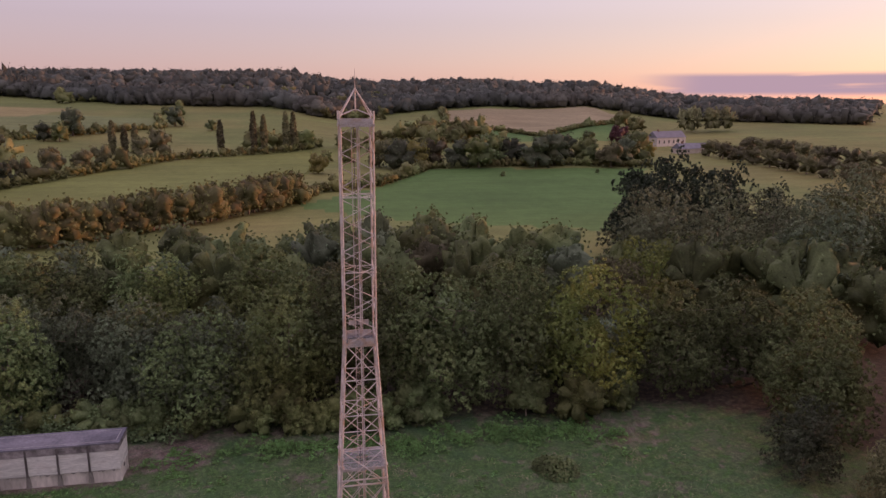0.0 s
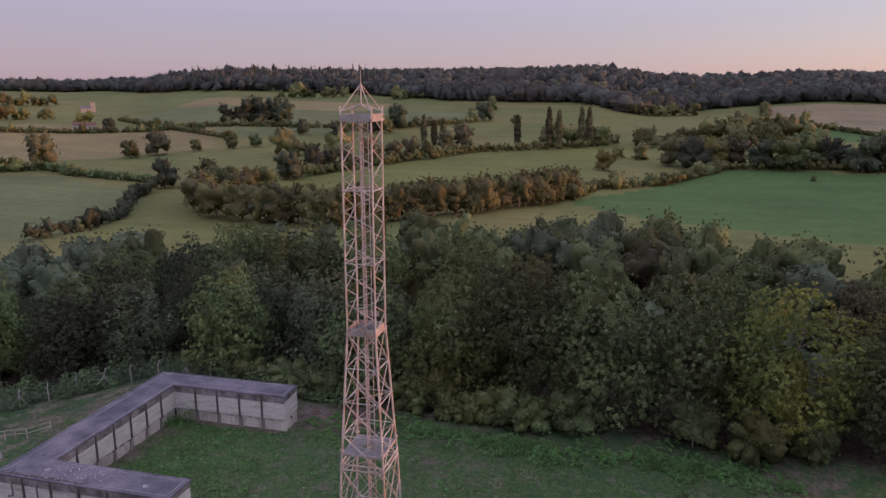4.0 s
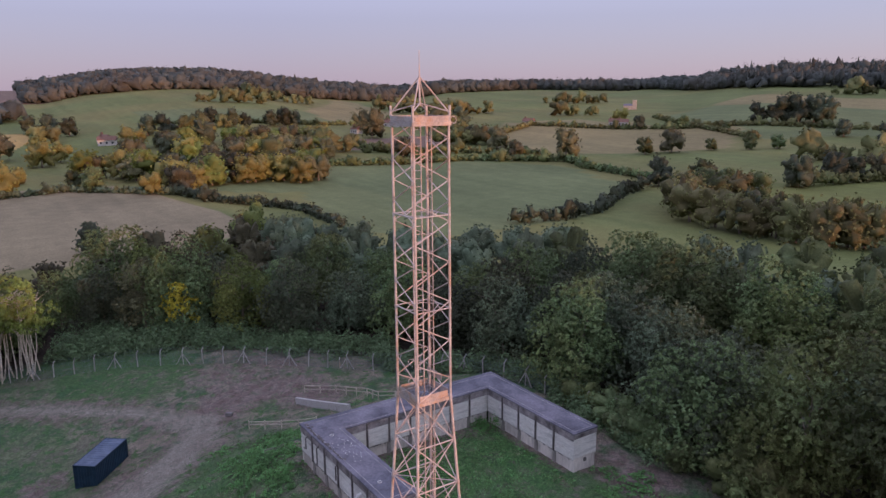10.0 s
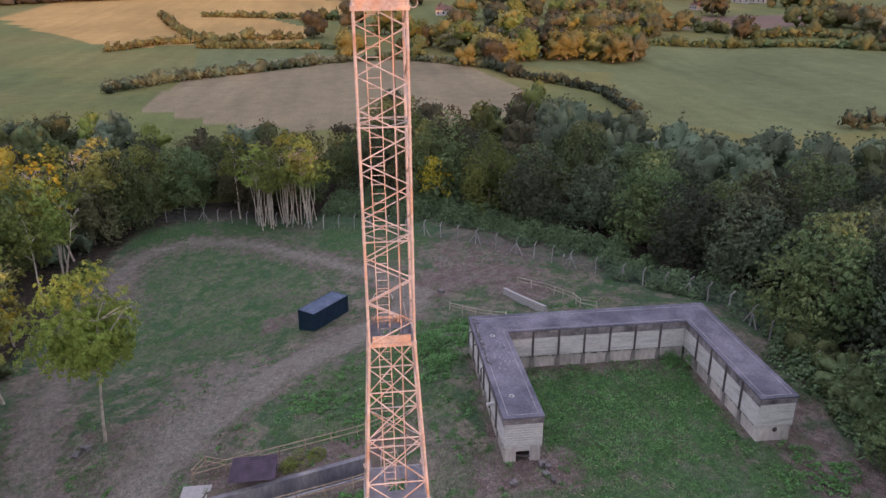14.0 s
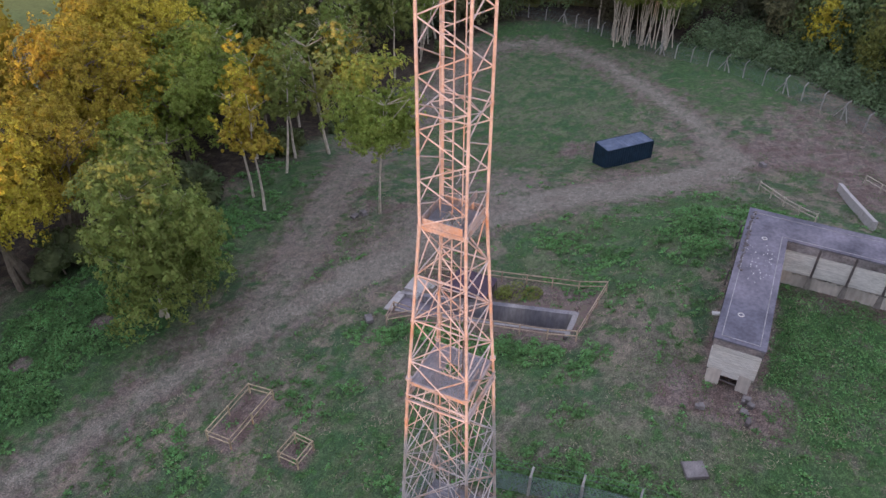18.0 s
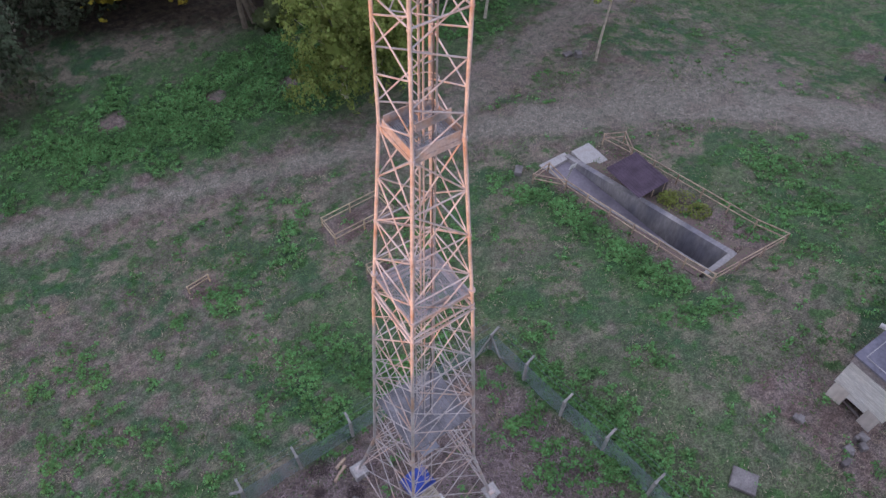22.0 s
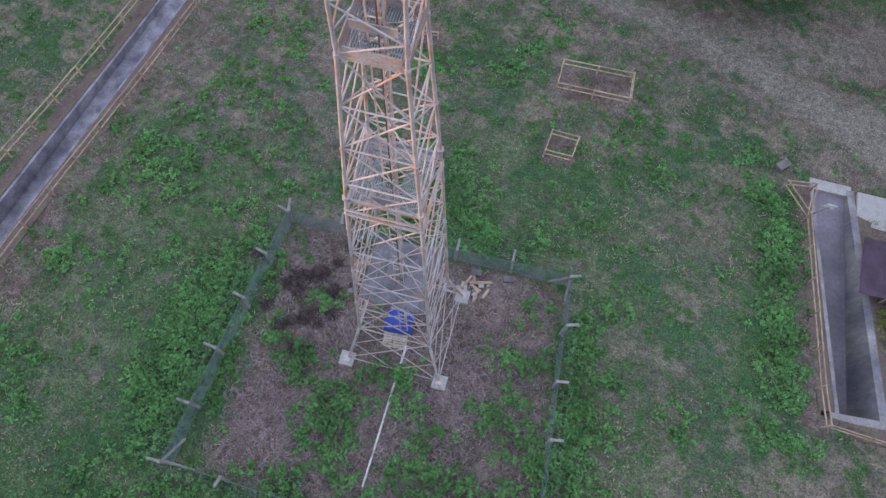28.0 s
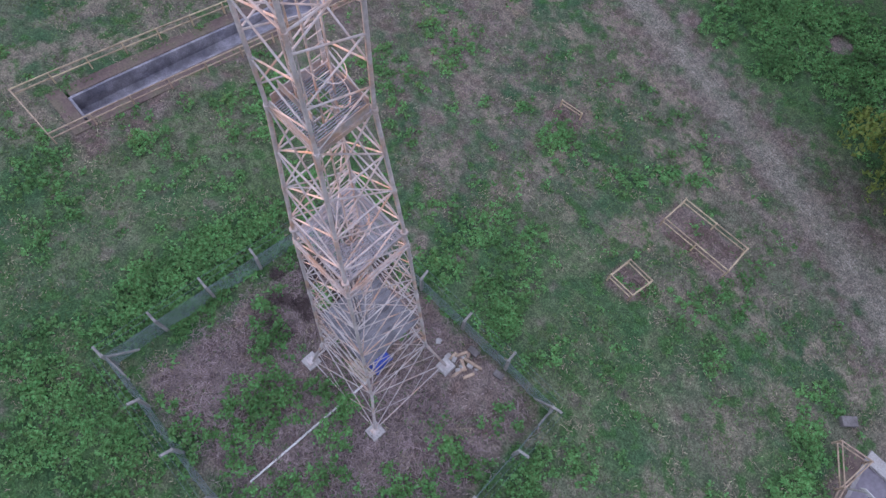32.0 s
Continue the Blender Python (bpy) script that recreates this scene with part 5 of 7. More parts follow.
def plant(kind, x, y, scale=1.0, rng=random.Random(8), label="", z=None):
    global TREE_COUNT
    TREE_COUNT += 1
    name, kinds, _ = KINDS[kind]
    (wood, crown), text = kinds[TREE_COUNT % len(kinds)]
    t = thing(name, label or text, "shrub" if kind == "shrub" else "tree", "edge shrubs" if kind == "shrub" else "woodland trees")
    s = scale * rng.uniform(0.93, 1.07)
    t.matrix_basis = Matrix.Translation((x, y, gz(x, y) if z is None else z)) @ Euler((0, 0, rng.uniform(0, 6.28))).to_matrix().to_4x4() @ Matrix.Diagonal((s * rng.uniform(0.92, 1.08), s, s * rng.uniform(0.93, 1.1), 1))
    part("trunk", wood, BARK, t)
    part("crown", crown, LEAF, t)
    return t


def wood_edge(b, near):
    return float(np.interp(b, WOOD_AT, WOOD_NEAR if near else WOOD_FAR))


def canopy(name, label, spots, mat, seed, per=70, leaf=1.2, category="trees", clumps=12, rings=9, sides=14):
    """Crowns that nobody could count, as one mass."""
    rng = np.random.default_rng(seed)
    pts, out, sizes, bv, bf, count = [], [], [], [], [], 0
    for x, y, radius, height in spots:
        p, d, z, (v, f) = domed(rng, radius, height, 0.04, clumps, per, leaf, rings, sides, (x, y, gz(x, y)))
        for got, part_of in ((pts, p), (out, d), (sizes, z), (bv, v), (bf, f + count)):
            got.append(part_of)
        count += len(v)
    body = (np.concatenate(bv), np.concatenate(bf))
    return tagged(new(name, cards_mesh(name, np.concatenate(pts), np.concatenate(out), np.concatenate(sizes), rng, mat, 1.35, body, 0.45)), label, category, kind="stuff")


def plant_woods():
    """Trees at the wood's near edge one by one; the wood behind them as a mass of crowns."""
    rng = random.Random(21)
    placed, far = [], {LEAF: [], LEAF_DARK: [], LEAF_OLIVE: [], LEAF_YELLOW: [], LEAF_LIME: [], LEAF_BRIGHT: [], LEAF_GOLD: []}
    tries = 0
    while tries < 22000 and len(placed) < 820:
        tries += 1
        b = rng.uniform(122, 368)
        n, f = wood_edge(b, True), wood_edge(b, False)
        depth = rng.random() ** (1.4 if b < 300 else 1.0)
        r = n + 3 + (f - n - 3) * depth
        a = radians(b)
        x, y = -math.sin(a) * r, math.cos(a) * r
        space = 7.6 if 138 < b < 232 else 7.4 if b > 298 else 7.0
        if (b < 214 and r - n < 27) or (316 < b < 352 and r < 76):
            continue
        if any((x - p) ** 2 + (y - q) ** 2 < space * space for p, q in placed) or (math.hypot(x + 62, y + 78) < 15):
            continue
        placed.append((x, y))
        south, north = b < 228, b > 300
        pick = rng.random()
        if south:
            kind, scale = ("broad" if pick < 0.78 else "dark" if pick < 0.985 else "olive"), rng.uniform(0.80, 1.12)
        elif north:
            kind, scale = ("yellow" if pick < 0.24 else "lime" if pick < 0.40 else "sunny" if pick < 0.72 else "broad" if pick < 0.90 else "olive"), rng.uniform(0.92, 1.16)
        else:
            # Mostly dark trees from 228 to 252 degrees: shade put into leaf colour.
            if b < 252:
                pick = pick * 0.3 if pick < 0.8 else 0.6
            kind, scale = ("dark" if pick < 0.26 else "olive" if pick < 0.56 else "broad" if pick < 0.80 else "sunny" if pick < 0.92 else "lime" if pick < 0.98 else "yellow"), rng.uniform(0.70, 0.98)
        if b > 298 and r < n + 12 and kind in ("broad", "olive", "dark", "sunny"):
            kind = ("birch", "amber", "brown", "birch")[len(placed) % 4]
        if 195 < b < 228:
            scale *= 0.9
        near = r < n + (30 if south else 24)
        if near and TREE_COUNT < 150 and (140 < b < 350 or rng.random() < 0.6):
            plant(kind, x, y, scale, rng)
        else:
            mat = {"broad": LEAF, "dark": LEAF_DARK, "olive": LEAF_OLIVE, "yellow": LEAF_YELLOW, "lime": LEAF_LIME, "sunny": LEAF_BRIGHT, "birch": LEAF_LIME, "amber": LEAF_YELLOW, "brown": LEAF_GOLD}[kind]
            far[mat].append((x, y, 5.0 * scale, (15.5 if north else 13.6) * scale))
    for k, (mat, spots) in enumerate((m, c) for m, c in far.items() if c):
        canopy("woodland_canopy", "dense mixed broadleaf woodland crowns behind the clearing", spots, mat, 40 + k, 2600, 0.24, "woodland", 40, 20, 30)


plant_woods()
sr = random.Random(52)
brush = []
for _ in range(330):
    b = sr.uniform(138, 300)
    r = wood_edge(b, True) + 9 + (wood_edge(b, False) - wood_edge(b, True) - 10) * sr.random()
    brush.append((-math.sin(radians(b)) * r, math.cos(radians(b)) * r, sr.uniform(2.4, 3.8), sr.uniform(3.0, 6.5)))
canopy("woodland_understory", "dark tangled undergrowth between the woodland trees", brush, LEAF_DARK, 47, 420, 0.32, "undergrowth", 12, 6, 10)
for i in range(64):
    b = sr.uniform(138, 226) if i < 48 else sr.uniform(296, 350)
    r = wood_edge(b, True) + sr.uniform(-1.6, 1.2)
    plant("shrub", -math.sin(radians(b)) * r, math.cos(radians(b)) * r, sr.uniform(0.6, 1.25), sr)
# the front row of the wood: tall round trees behind the yard, a dark gap after them
fr = random.Random(63)
for i in range(8):
    x = 14.0 - 8.6 * i + fr.uniform(-1.0, 1.0)
    s = float(np.interp(x, (-52, -40, -28, -6, 4, 18), (0.80, 0.92, 1.10, 1.12, 0.92, 0.82))) * fr.uniform(0.95, 1.05)
    plant("sunny" if -31 < x < -22 else "broad", x, -38.6 + fr.uniform(-1.3, 1.3), s, fr)
# a tall tree belt added on the sunset side to shade the site
canopy("western_belt", "tall dense tree belt added on the sunset side to shade the site", [(-math.sin(radians(b)) * r, math.cos(radians(b)) * r, 5.5, sr.uniform(15, 18.5)) for b, r in ((8 + 102 * sr.random(), sr.uniform(56, 92)) for _ in range(104))], LEAF_DARK, 71, 1300, 0.3, "woodland", 24, 16, 24)
# trees that stand out singly
for kind, x, y, s in (("bushy", 13.8, 32.4, 1.12), ("bushy", 17.8, 33.6, 0.76), ("gold", 12, 47.5, 1.0), ("gold", 18, 48.5, 1.0), ("gold", 8, 56, 1.0), ("gold", 27, 55, 1.05), ("gold", 42.5, 60.5, 1.1), ("gold", 37, 62, 1.05), ("gold", 30.5, 54.5, 1.0), ("gold", 48, 67, 1.05), ("green", 42, 52, 1.05), ("lime", 53, 58, 1.1), ("lime", 60, 54.5, 1.05), ("green", 60, 65, 1.1), ("sunny", 52, 68, 0.95), ("amber", 39.5, 43.8, 1.0), ("green", 34.2, 48.8, 1.0), ("green", 24.5, 46.5, 0.85), ("dark", -11, 48.5, 0.85), ("dark", -20, 47, 0.9), ("dark", -3, 57, 0.95), ("olive", 2, 61, 0.9), ("dark", -30, 48, 0.9), ("lone", 34.1, 24.2, 1.0), ("amber", 30.5, 35.7, 1.0), ("amber", 32.1, 38.4, 1.0), ("birch", 37.9, 38.5, 0.95), ("birch", 42.0, 40.3, 1.0), ("brown", 45.2, 37.8, 1.05), ("brown", 62.2, 44.2, 0.95), ("birch", 58.6, 45.2, 1.0), ("birch", 51.6, 46.9, 1.05),
                      ("stems", 95.5, 12.5, 1.05), ("stems", 96.5, 15.5, 1.0), ("stems", 94.5, 9.5, 0.95), ("stems", 99.5, 18.0, 0.95), ("forked", 99.7, 44.3, 1.0), ("birch", 103.4, 22.3, 1.0), ("birch", 90.2, 46.5, 1.15), ("amber", 87.4, 47.4, 1.05), ("brown", 89.8, 50.4, 1.1), ("amber", 96.8, 56.7, 1.1), ("birch", 83.3, 45.8, 1.05),
                      ("sunny", -46, -60, 0.8), ("yellow", 89.5, -11.2, 0.7), ("willow", -55, -70, 1.0), ("willow", -68, -76, 1.0), ("willow", -60, -84, 1.05), ("willow", -84, -84, 1.0), ("willow", -97, -92, 1.05), ("willow", -110, -98, 1.0),
                      # The first six are dark to put the shade behind the bunker into colour.
                      ("dark", 20.5, -41.5, 0.82), ("dark", 27, -45, 0.8), ("dark", 34, -46.5, 0.78), ("dark", 41, -46, 0.72), ("dark", 13.5, -39.0, 0.82), ("dark", 48, -41, 0.75), ("dark", -106, -88, 1.35), ("broad", -84, -66, 1.25), ("dark", -96, -62, 1.35), ("dark", -72, -56, 1.25), ("broad", -118, -80, 1.3), ("dark", -41, -18, 0.55), ("olive", -45, -12, 0.55), ("broad", -47, -24, 0.8), ("broad", -52, -32, 0.95), ("broad", -52, -5, 0.9)):
    plant(kind, x, y, s)


# ---- conifers by the wood ----
def conifer_mesh(seed, height, radius):
    rng = np.random.default_rng(seed)
    pts, out, sizes, body = domed(rng, radius, height, 0.03, 60, 14000, 0.26, 24, 34)
    body[0][:, :2] *= (1 - 0.45 * np.clip(body[0][:, 2:] / height, 0, 1))
    pts[:, :2] *= (1 - 0.45 * np.clip(pts[:, 2:] / height, 0, 1))
    return cards_mesh("crown", pts, out - (0, 0, 0.3), sizes, rng, CONIFER, 2.0, body, 0.5)


CONIFER_MESHES = [conifer_mesh(s, 21, 7.6) for s in (1, 2)]
for i, (x, y, s) in enumerate(((-66, -105, 0.98), (-75, -108, 1.06), (-84, -111, 1.0), (-93, -113, 0.92), (-72, -115, 0.9), (-104, -112, 0.72))):
    t = thing("conifer_tree", "tall dark brownish conifer with dense boughs", "tree", "conifers", at=Matrix.Translation((x, y, gz(x, y))) @ Matrix.Diagonal((s, s, s, 1)))
    part("trunk", Geo().tube((0, 0, -0.5), (0, 0, 17), 0.4, 0.08, n=7), BARK, t)
    part("crown", CONIFER_MESHES[i % 2], CONIFER, t)


# ---- trees in the valley ----
def small_tree(seed, mat, radius=4.6, per=60, clumps=30, leaf=0.34):
    rng = np.random.default_rng(seed)
    pts, out, sizes, body = domed(rng, radius, 10.0, 0.03, clumps, clumps * per, leaf, 16, 24)
    return cards_mesh("crown", pts, out, sizes, rng, mat, 1.4, body, 0.45)


SMALL = {k: [small_tree(s + 10 * i, m) for s in (1, 2)] for i, (k, m) in enumerate({"g": LEAF, "d": LEAF_DARK, "o": LEAF_OLIVE, "y": LEAF_GOLD, "h": LEAF_BELT, "r": LEAF_RED, "l": LEAF_LIME, "w": LEAF_WILLOW}.items())}
SMALL_TRUNK = Geo().tube((0, 0, -1), (0, 0, 5), 0.35, 0.2, n=5).mesh("trunk", BARK)
SMALL_TEXT = {"g": "round green field tree", "d": "dark green spreading field tree", "o": "olive brown hedgerow tree", "y": "yellowing tree lit by low sun", "h": "brown-green belt tree", "r": "dark red copper tree", "l": "light green thicket tree", "w": "grey-green willow tree"}


def valley_tree(kind, x, y, h, rng, group="valley trees", wide=1.0):
    t = thing("valley_tree", SMALL_TEXT[kind] + " in the valley", "tree", group)
    s = h / 10.0
    t.matrix_basis = Matrix.Translation((x, y, gz(x, y))) @ Euler((0, 0, rng.uniform(0, 6.28))).to_matrix().to_4x4() @ Matrix.Diagonal((s * wide, s * wide, s, 1))
    part("trunk", SMALL_TRUNK, BARK, t)
    part("crown", rng.choice(SMALL[kind]), LEAF, t)


vr = random.Random(77)
for kind, spots in (
    ("d", ((153, -199, 12), (118, -231, 12.5), (116, -250, 12), (112, -257, 10), (308, -364, 10), (180, -378, 10), (156, -372, 10), (458, -124, 13), (454, -135, 13), (451, -145, 10), (142, -400, 11), (134, -423, 17), (85, -475, 14), (162, -9, 8))),
    ("g", ((137, -203, 11), (134, -213, 8), (127, -219, 6), (204, -299, 7), (189, -309, 8), (181, -319, 8), (175, -335, 8), (246, -371, 6), (283, -378, 9), (223, -272, 10), (134, -398, 11), (60, -454, 8), (-83, -268, 2.6), (-129, -273, 2.2), (-166, -376, 10), (275, -19, 7), (264, -24, 9))),
    ("o", ((109, -267, 10), (105, -288, 12), (94, -294, 11), (89, -303, 11), (243, -237, 15), (298, -175, 12), (319, -234, 12), (294, -233, 14), (217, -285, 14), (386, -204, 20), (414, -211, 15), (337, 19, 14), (374, 1, 16), (246, -242, 13), (262, -220, 9), (111, -308, 10), (79, -336, 12), (72, -346, 14))),
    ("y", ((341, -382, 13), (270, 3, 13), (345, -15, 13), (359, -24, 11), (-4, -286, 10), (-183, -332, 10), (244, -40, 9), (248, -56, 10), (-50, -305, 14), (242, -95, 11), (278, -115, 10))),
    ("r", ((-193, -395, 12), (-200, -400, 11)))):
    for x, y, h in spots:
        valley_tree(kind, x, y, h, vr)
for kind, x, y, h in (("h", 103, -152, 12), ("h", 94, -151, 12), ("h", 112, -160, 12), ("h", 118, -169, 11), ("h", 124, -179, 11), ("g", 113, -176, 10), ("h", 113, -187, 11), ("g", 110, -195, 10), ("d", 143, -215, 8), ("g", 128, -190, 10), ("d", 86, -151, 12)):
    valley_tree(kind, x, y, h, vr, "tree belt", 1.1)
for x, y, h in ((247, -404, 14), (238, -410, 18), (228, -416, 19), (216, -422, 18), (236, -420, 17), (225, -428, 18), (453, -162, 12), (454, -172, 14), (455, -180, 12), (460, -115, 11), (417, -276, 12), (401, -285, 16), (423, -87, 14), (429, -78, 13), (483, -32, 14), (496, -22, 12), (466, -41, 12)):
    valley_tree("d", x, y, h, vr, "valley copses")
for i in range(15):
    f = i / 14
    valley_tree(vr.choice("oddg"), -33 - 130 * f, -306 + 8 * math.sin(i * 1.7) + 6 * f, vr.uniform(12, 17), vr, "tree line across the valley", 1.15)
for i in range(44):
    f = i / 43
    x, y = np.interp(f, (0, 0.24, 0.5, 0.76, 1), (84, 62, 38, 16, 5)), np.interp(f, (0, 0.24, 0.5, 0.76, 1), (-145, -149, -164, -192, -213))
    valley_tree("h", float(x) + vr.uniform(-2, 2), float(y) + vr.uniform(-2, 2) - 4, vr.uniform(10, 12.5), vr, "tree belt", 0.95)
for row in range(2):
    for i in range(10):
        f = i / 9
        valley_tree("o", -222 - 38 * row - 3 * f, -335 - 20 * row + 118 * f - 15 * row * f, 9.5, vr, "orchard trees", 1.25)
for x, y in ((296, -33), (320, -46), (271, -45), (248, -47), (267, -62), (261, -70), (260, -80), (254, -90), (253, -98), (336, -62), (320, -72), (314, -85), (316, -101), (310, -115), (314, -134), (385, -69), (377, -83), (380, -103), (360, -114), (361, -132), (370, -152), (351, -157)):
    for _ in range(3):
        valley_tree(vr.choice("yyyoolw"), x + vr.uniform(-9, 9), y + vr.uniform(-9, 9), vr.uniform(9, 14), vr, "willow thicket", 1.15)


def poplar_mesh(seed):
    rng = np.random.default_rng(seed)
    n = 700
    h = rng.random(n)
    a = rng.uniform(0, 6.28, n)
    r = 1.7 * np.sin(np.clip(h * 0.9 + 0.1, 0, 1) * 3.1) ** 0.6 * rng.uniform(0.7, 1.1, n)
    p = np.stack([np.cos(a) * r, np.sin(a) * r, 1 + 19 * h], -1)
    return cards_mesh("crown", p, np.stack([np.cos(a), np.sin(a), 0.4 + 0 * a], -1), np.full(n, 0.9), rng, LEAF_OLIVE, 1.8)


POPLAR = poplar_mesh(3)
for x, y, h in ((95, -349, 17), (86, -357, 15), (90, -352, 14), (43, -346, 18), (27, -350, 22), (22, -352, 20), (11, -362, 21), (7, -363, 20.5)):
    t = thing("poplar_tree", "tall narrow columnar poplar in the valley", "tree", "poplars", at=Matrix.Translation((x, y, gz(x, y))) @ Matrix.Diagonal((1, 1, h / 20, 1)))
    part("trunk", Geo().tube((0, 0, -1), (0, 0, 8), 0.35, 0.2, n=5), BARK, t)
    part("crown", POPLAR, LEAF_OLIVE, t)
canopy("poplar_plantation", "dense block of tall poplars beside the farm", [(-286 - 4 * i + vr.uniform(-3, 3), -484 + vr.uniform(-8, 8), 4.5, 21) for i in range(12)], LEAF_OLIVE, 8, 300, 1.0, "plantation", 24, 12, 18)


def hedgerow(pts, high, wide, seed, mat=HEDGE):
    rng = random.Random(seed)
    spots = []
    for (ax, ay), (bx, by) in zip(pts, pts[1:]):
        n = max(1, int(math.hypot(bx - ax, by - ay) / (wide * 0.62)))
        for i in range(n):
            f = (i + rng.random()) / n
            s = rng.uniform(0.7, 1.3) * (1.7 if rng.random() < 0.08 else 1)
            spots.append((ax + (bx - ax) * f, ay + (by - ay) * f, wide * 0.7 * s, high * s))
    canopy("hedgerow", "uneven field hedge with scattered bushes", spots, mat, seed, 60, 0.7, "hedge", 9, 6, 10)


HEDGES = ((((238, -47), (214, -55), (197, -67), (185, -72), (153, -70)), 2.6, 2.6), (((232, -227), (204, -215), (183, -213), (155, -206)), 3.0, 3.0), (((120, -228), (106, -260), (89, -293), (63, -334), (9, -357), (-8, -385)), 4.2, 3.2),
          (((356, -173), (294, -180), (289, -204), (256, -234)), 4, 3.4), (((131, -112), (127, -126), (130, -146), (146, -170), (153, -190)), 4.5, 3.6), (((233, 55), (260, 15), (269, -16), (238, -47)), 2.0, 2.4),
          (((311, 68), (304, 26), (296, -4)), 2.4, 2.6), (((230, -226), (262, -191), (288, -121), (300, -110)), 2.8, 3.0), (((303, 103), (324, 87), (335, 24)), 3.0, 3.0), (((444, 114), (380, 92), (328, 70)), 3.0, 3.0), (((206, 76), (227, 61), (257, 15)), 3.4, 3.4),
          (((-27, -250), (-55, -297), (-95, -301), (-166, -293)), 3.5, 3.5), (((5, -208), (-2, -235), (-27, -250)), 3, 3), (((402, -4), (433, 88)), 3, 3), (((377, -328), (250, -393), (150, -420)), 3, 3), (((266, -231), (330, -250), (377, -328)), 3, 3),
          (((209, -343), (280, -385), (350, -428)), 2.5, 3), (((-104, -499), (-154, -423), (-282, -548)), 3, 3.5), (((475, -89), (463, -228), (495, -317)), 3.5, 3.5), (((-20, -385), (-104, -499), (-119, -602)), 3.5, 3.5), (((105, -520), (91, -466), (163, -396)), 3.5, 3.5))
for k, (pts, high, wide) in enumerate(HEDGES):
    hedgerow(pts, high, wide, 300 + k, LEAF_DARK if k in (0, 4, 5, 10) else LEAF if k in (1, 7) else HEDGE)


# ---- distant woods on the ridges ----
EDGE_AT = (137, 153, 157, 165, 169, 176, 179, 183, 193, 201, 205, 212, 216, 220, 229, 234, 242, 248, 267, 268, 300)
EDGE_FROM = (690, 684, 678, 654, 629, 562, 545, 596, 621, 690, 705, 720, 800, 930, 980, 890, 780, 750, 735, 560, 560)


def ridge_woods():
    rng = random.Random(5)
    for lo, hi in ((137, 182), (182, 217), (217, 246), (246, 267), (267, 300)):
        spots = []
        for i in range(int((hi - lo) * 62)):
            b = rng.uniform(lo, hi)
            start = float(np.interp(b, EDGE_AT, EDGE_FROM))
            r = start + rng.uniform(0, 34) if i % 3 == 0 else start + (1180 - start) * rng.random() ** 0.85
            if lo > 260 and not (b > 282 or (r < 640 and rng.random() < 0.3)):
                continue
            s = rng.choice((0.8, 0.9, 1.0, 1.1)) * rng.uniform(0.9, 1.1)
            spiky = 199 < b < 214 and rng.random() < 0.6
            spots.append((-math.sin(radians(b)) * r, math.cos(radians(b)) * r, (4.2 if spiky else 9.0) * s, (17.5 if spiky else 12.5) * s))
        canopy("ridge_woodland", "dark continuous woodland along the distant ridge", spots, HAZED_WOOD, 60 + int(lo), 26, 1.15, "woodland", 8, 5, 8)
    spots = []
    for _ in range(52):
        b, r = rng.uniform(138, 290), rng.uniform(320, 700)
        turn = radians(b + 90 + rng.uniform(-25, 25))
        x, y = -math.sin(radians(b)) * r, math.cos(radians(b)) * r
        for i in range(rng.randint(2, 9)):
            px, py = x - math.sin(turn) * 7 * i + rng.uniform(-2, 2), y + math.cos(turn) * 7 * i + rng.uniform(-2, 2)
            if min(math.hypot(px - 448, py + 260), math.hypot(px - 412, py + 54)) > 30 and not any(bool(inside(np.array(px), np.array(py), poly)) for polys in FIELDS.values() for poly in polys):
                s = rng.choice((0.6, 0.8, 1.0, 1.3))
                spots.append((px, py, 5.5 * s, 10.5 * s))
    canopy("valley_scrub", "scattered hedgerow trees and copses between distant fields", spots, HEDGE, 99, 90, 1.0, "trees", 16, 9, 14)


ridge_woods()


# ---- distant buildings ----
PLASTER = material("pale_render_wall", (0.50, 0.46, 0.42), 0.9, 0, 0.1, 0.5)
SLATE = material("grey_slate_roof", (0.16, 0.16, 0.19), 0.8, 0, 0.15, 0.5)
TILE = material("brown_tile_roof", (0.20, 0.11, 0.08), 0.85, 0, 0.15, 0.5)
FLINT = material("church_stone", (0.42, 0.36, 0.30), 0.92, 0, 0.15, 0.5)
GLASS = material("dark_window_glass", (0.03, 0.035, 0.045), 0.15, 0, 0.05, 1.0)


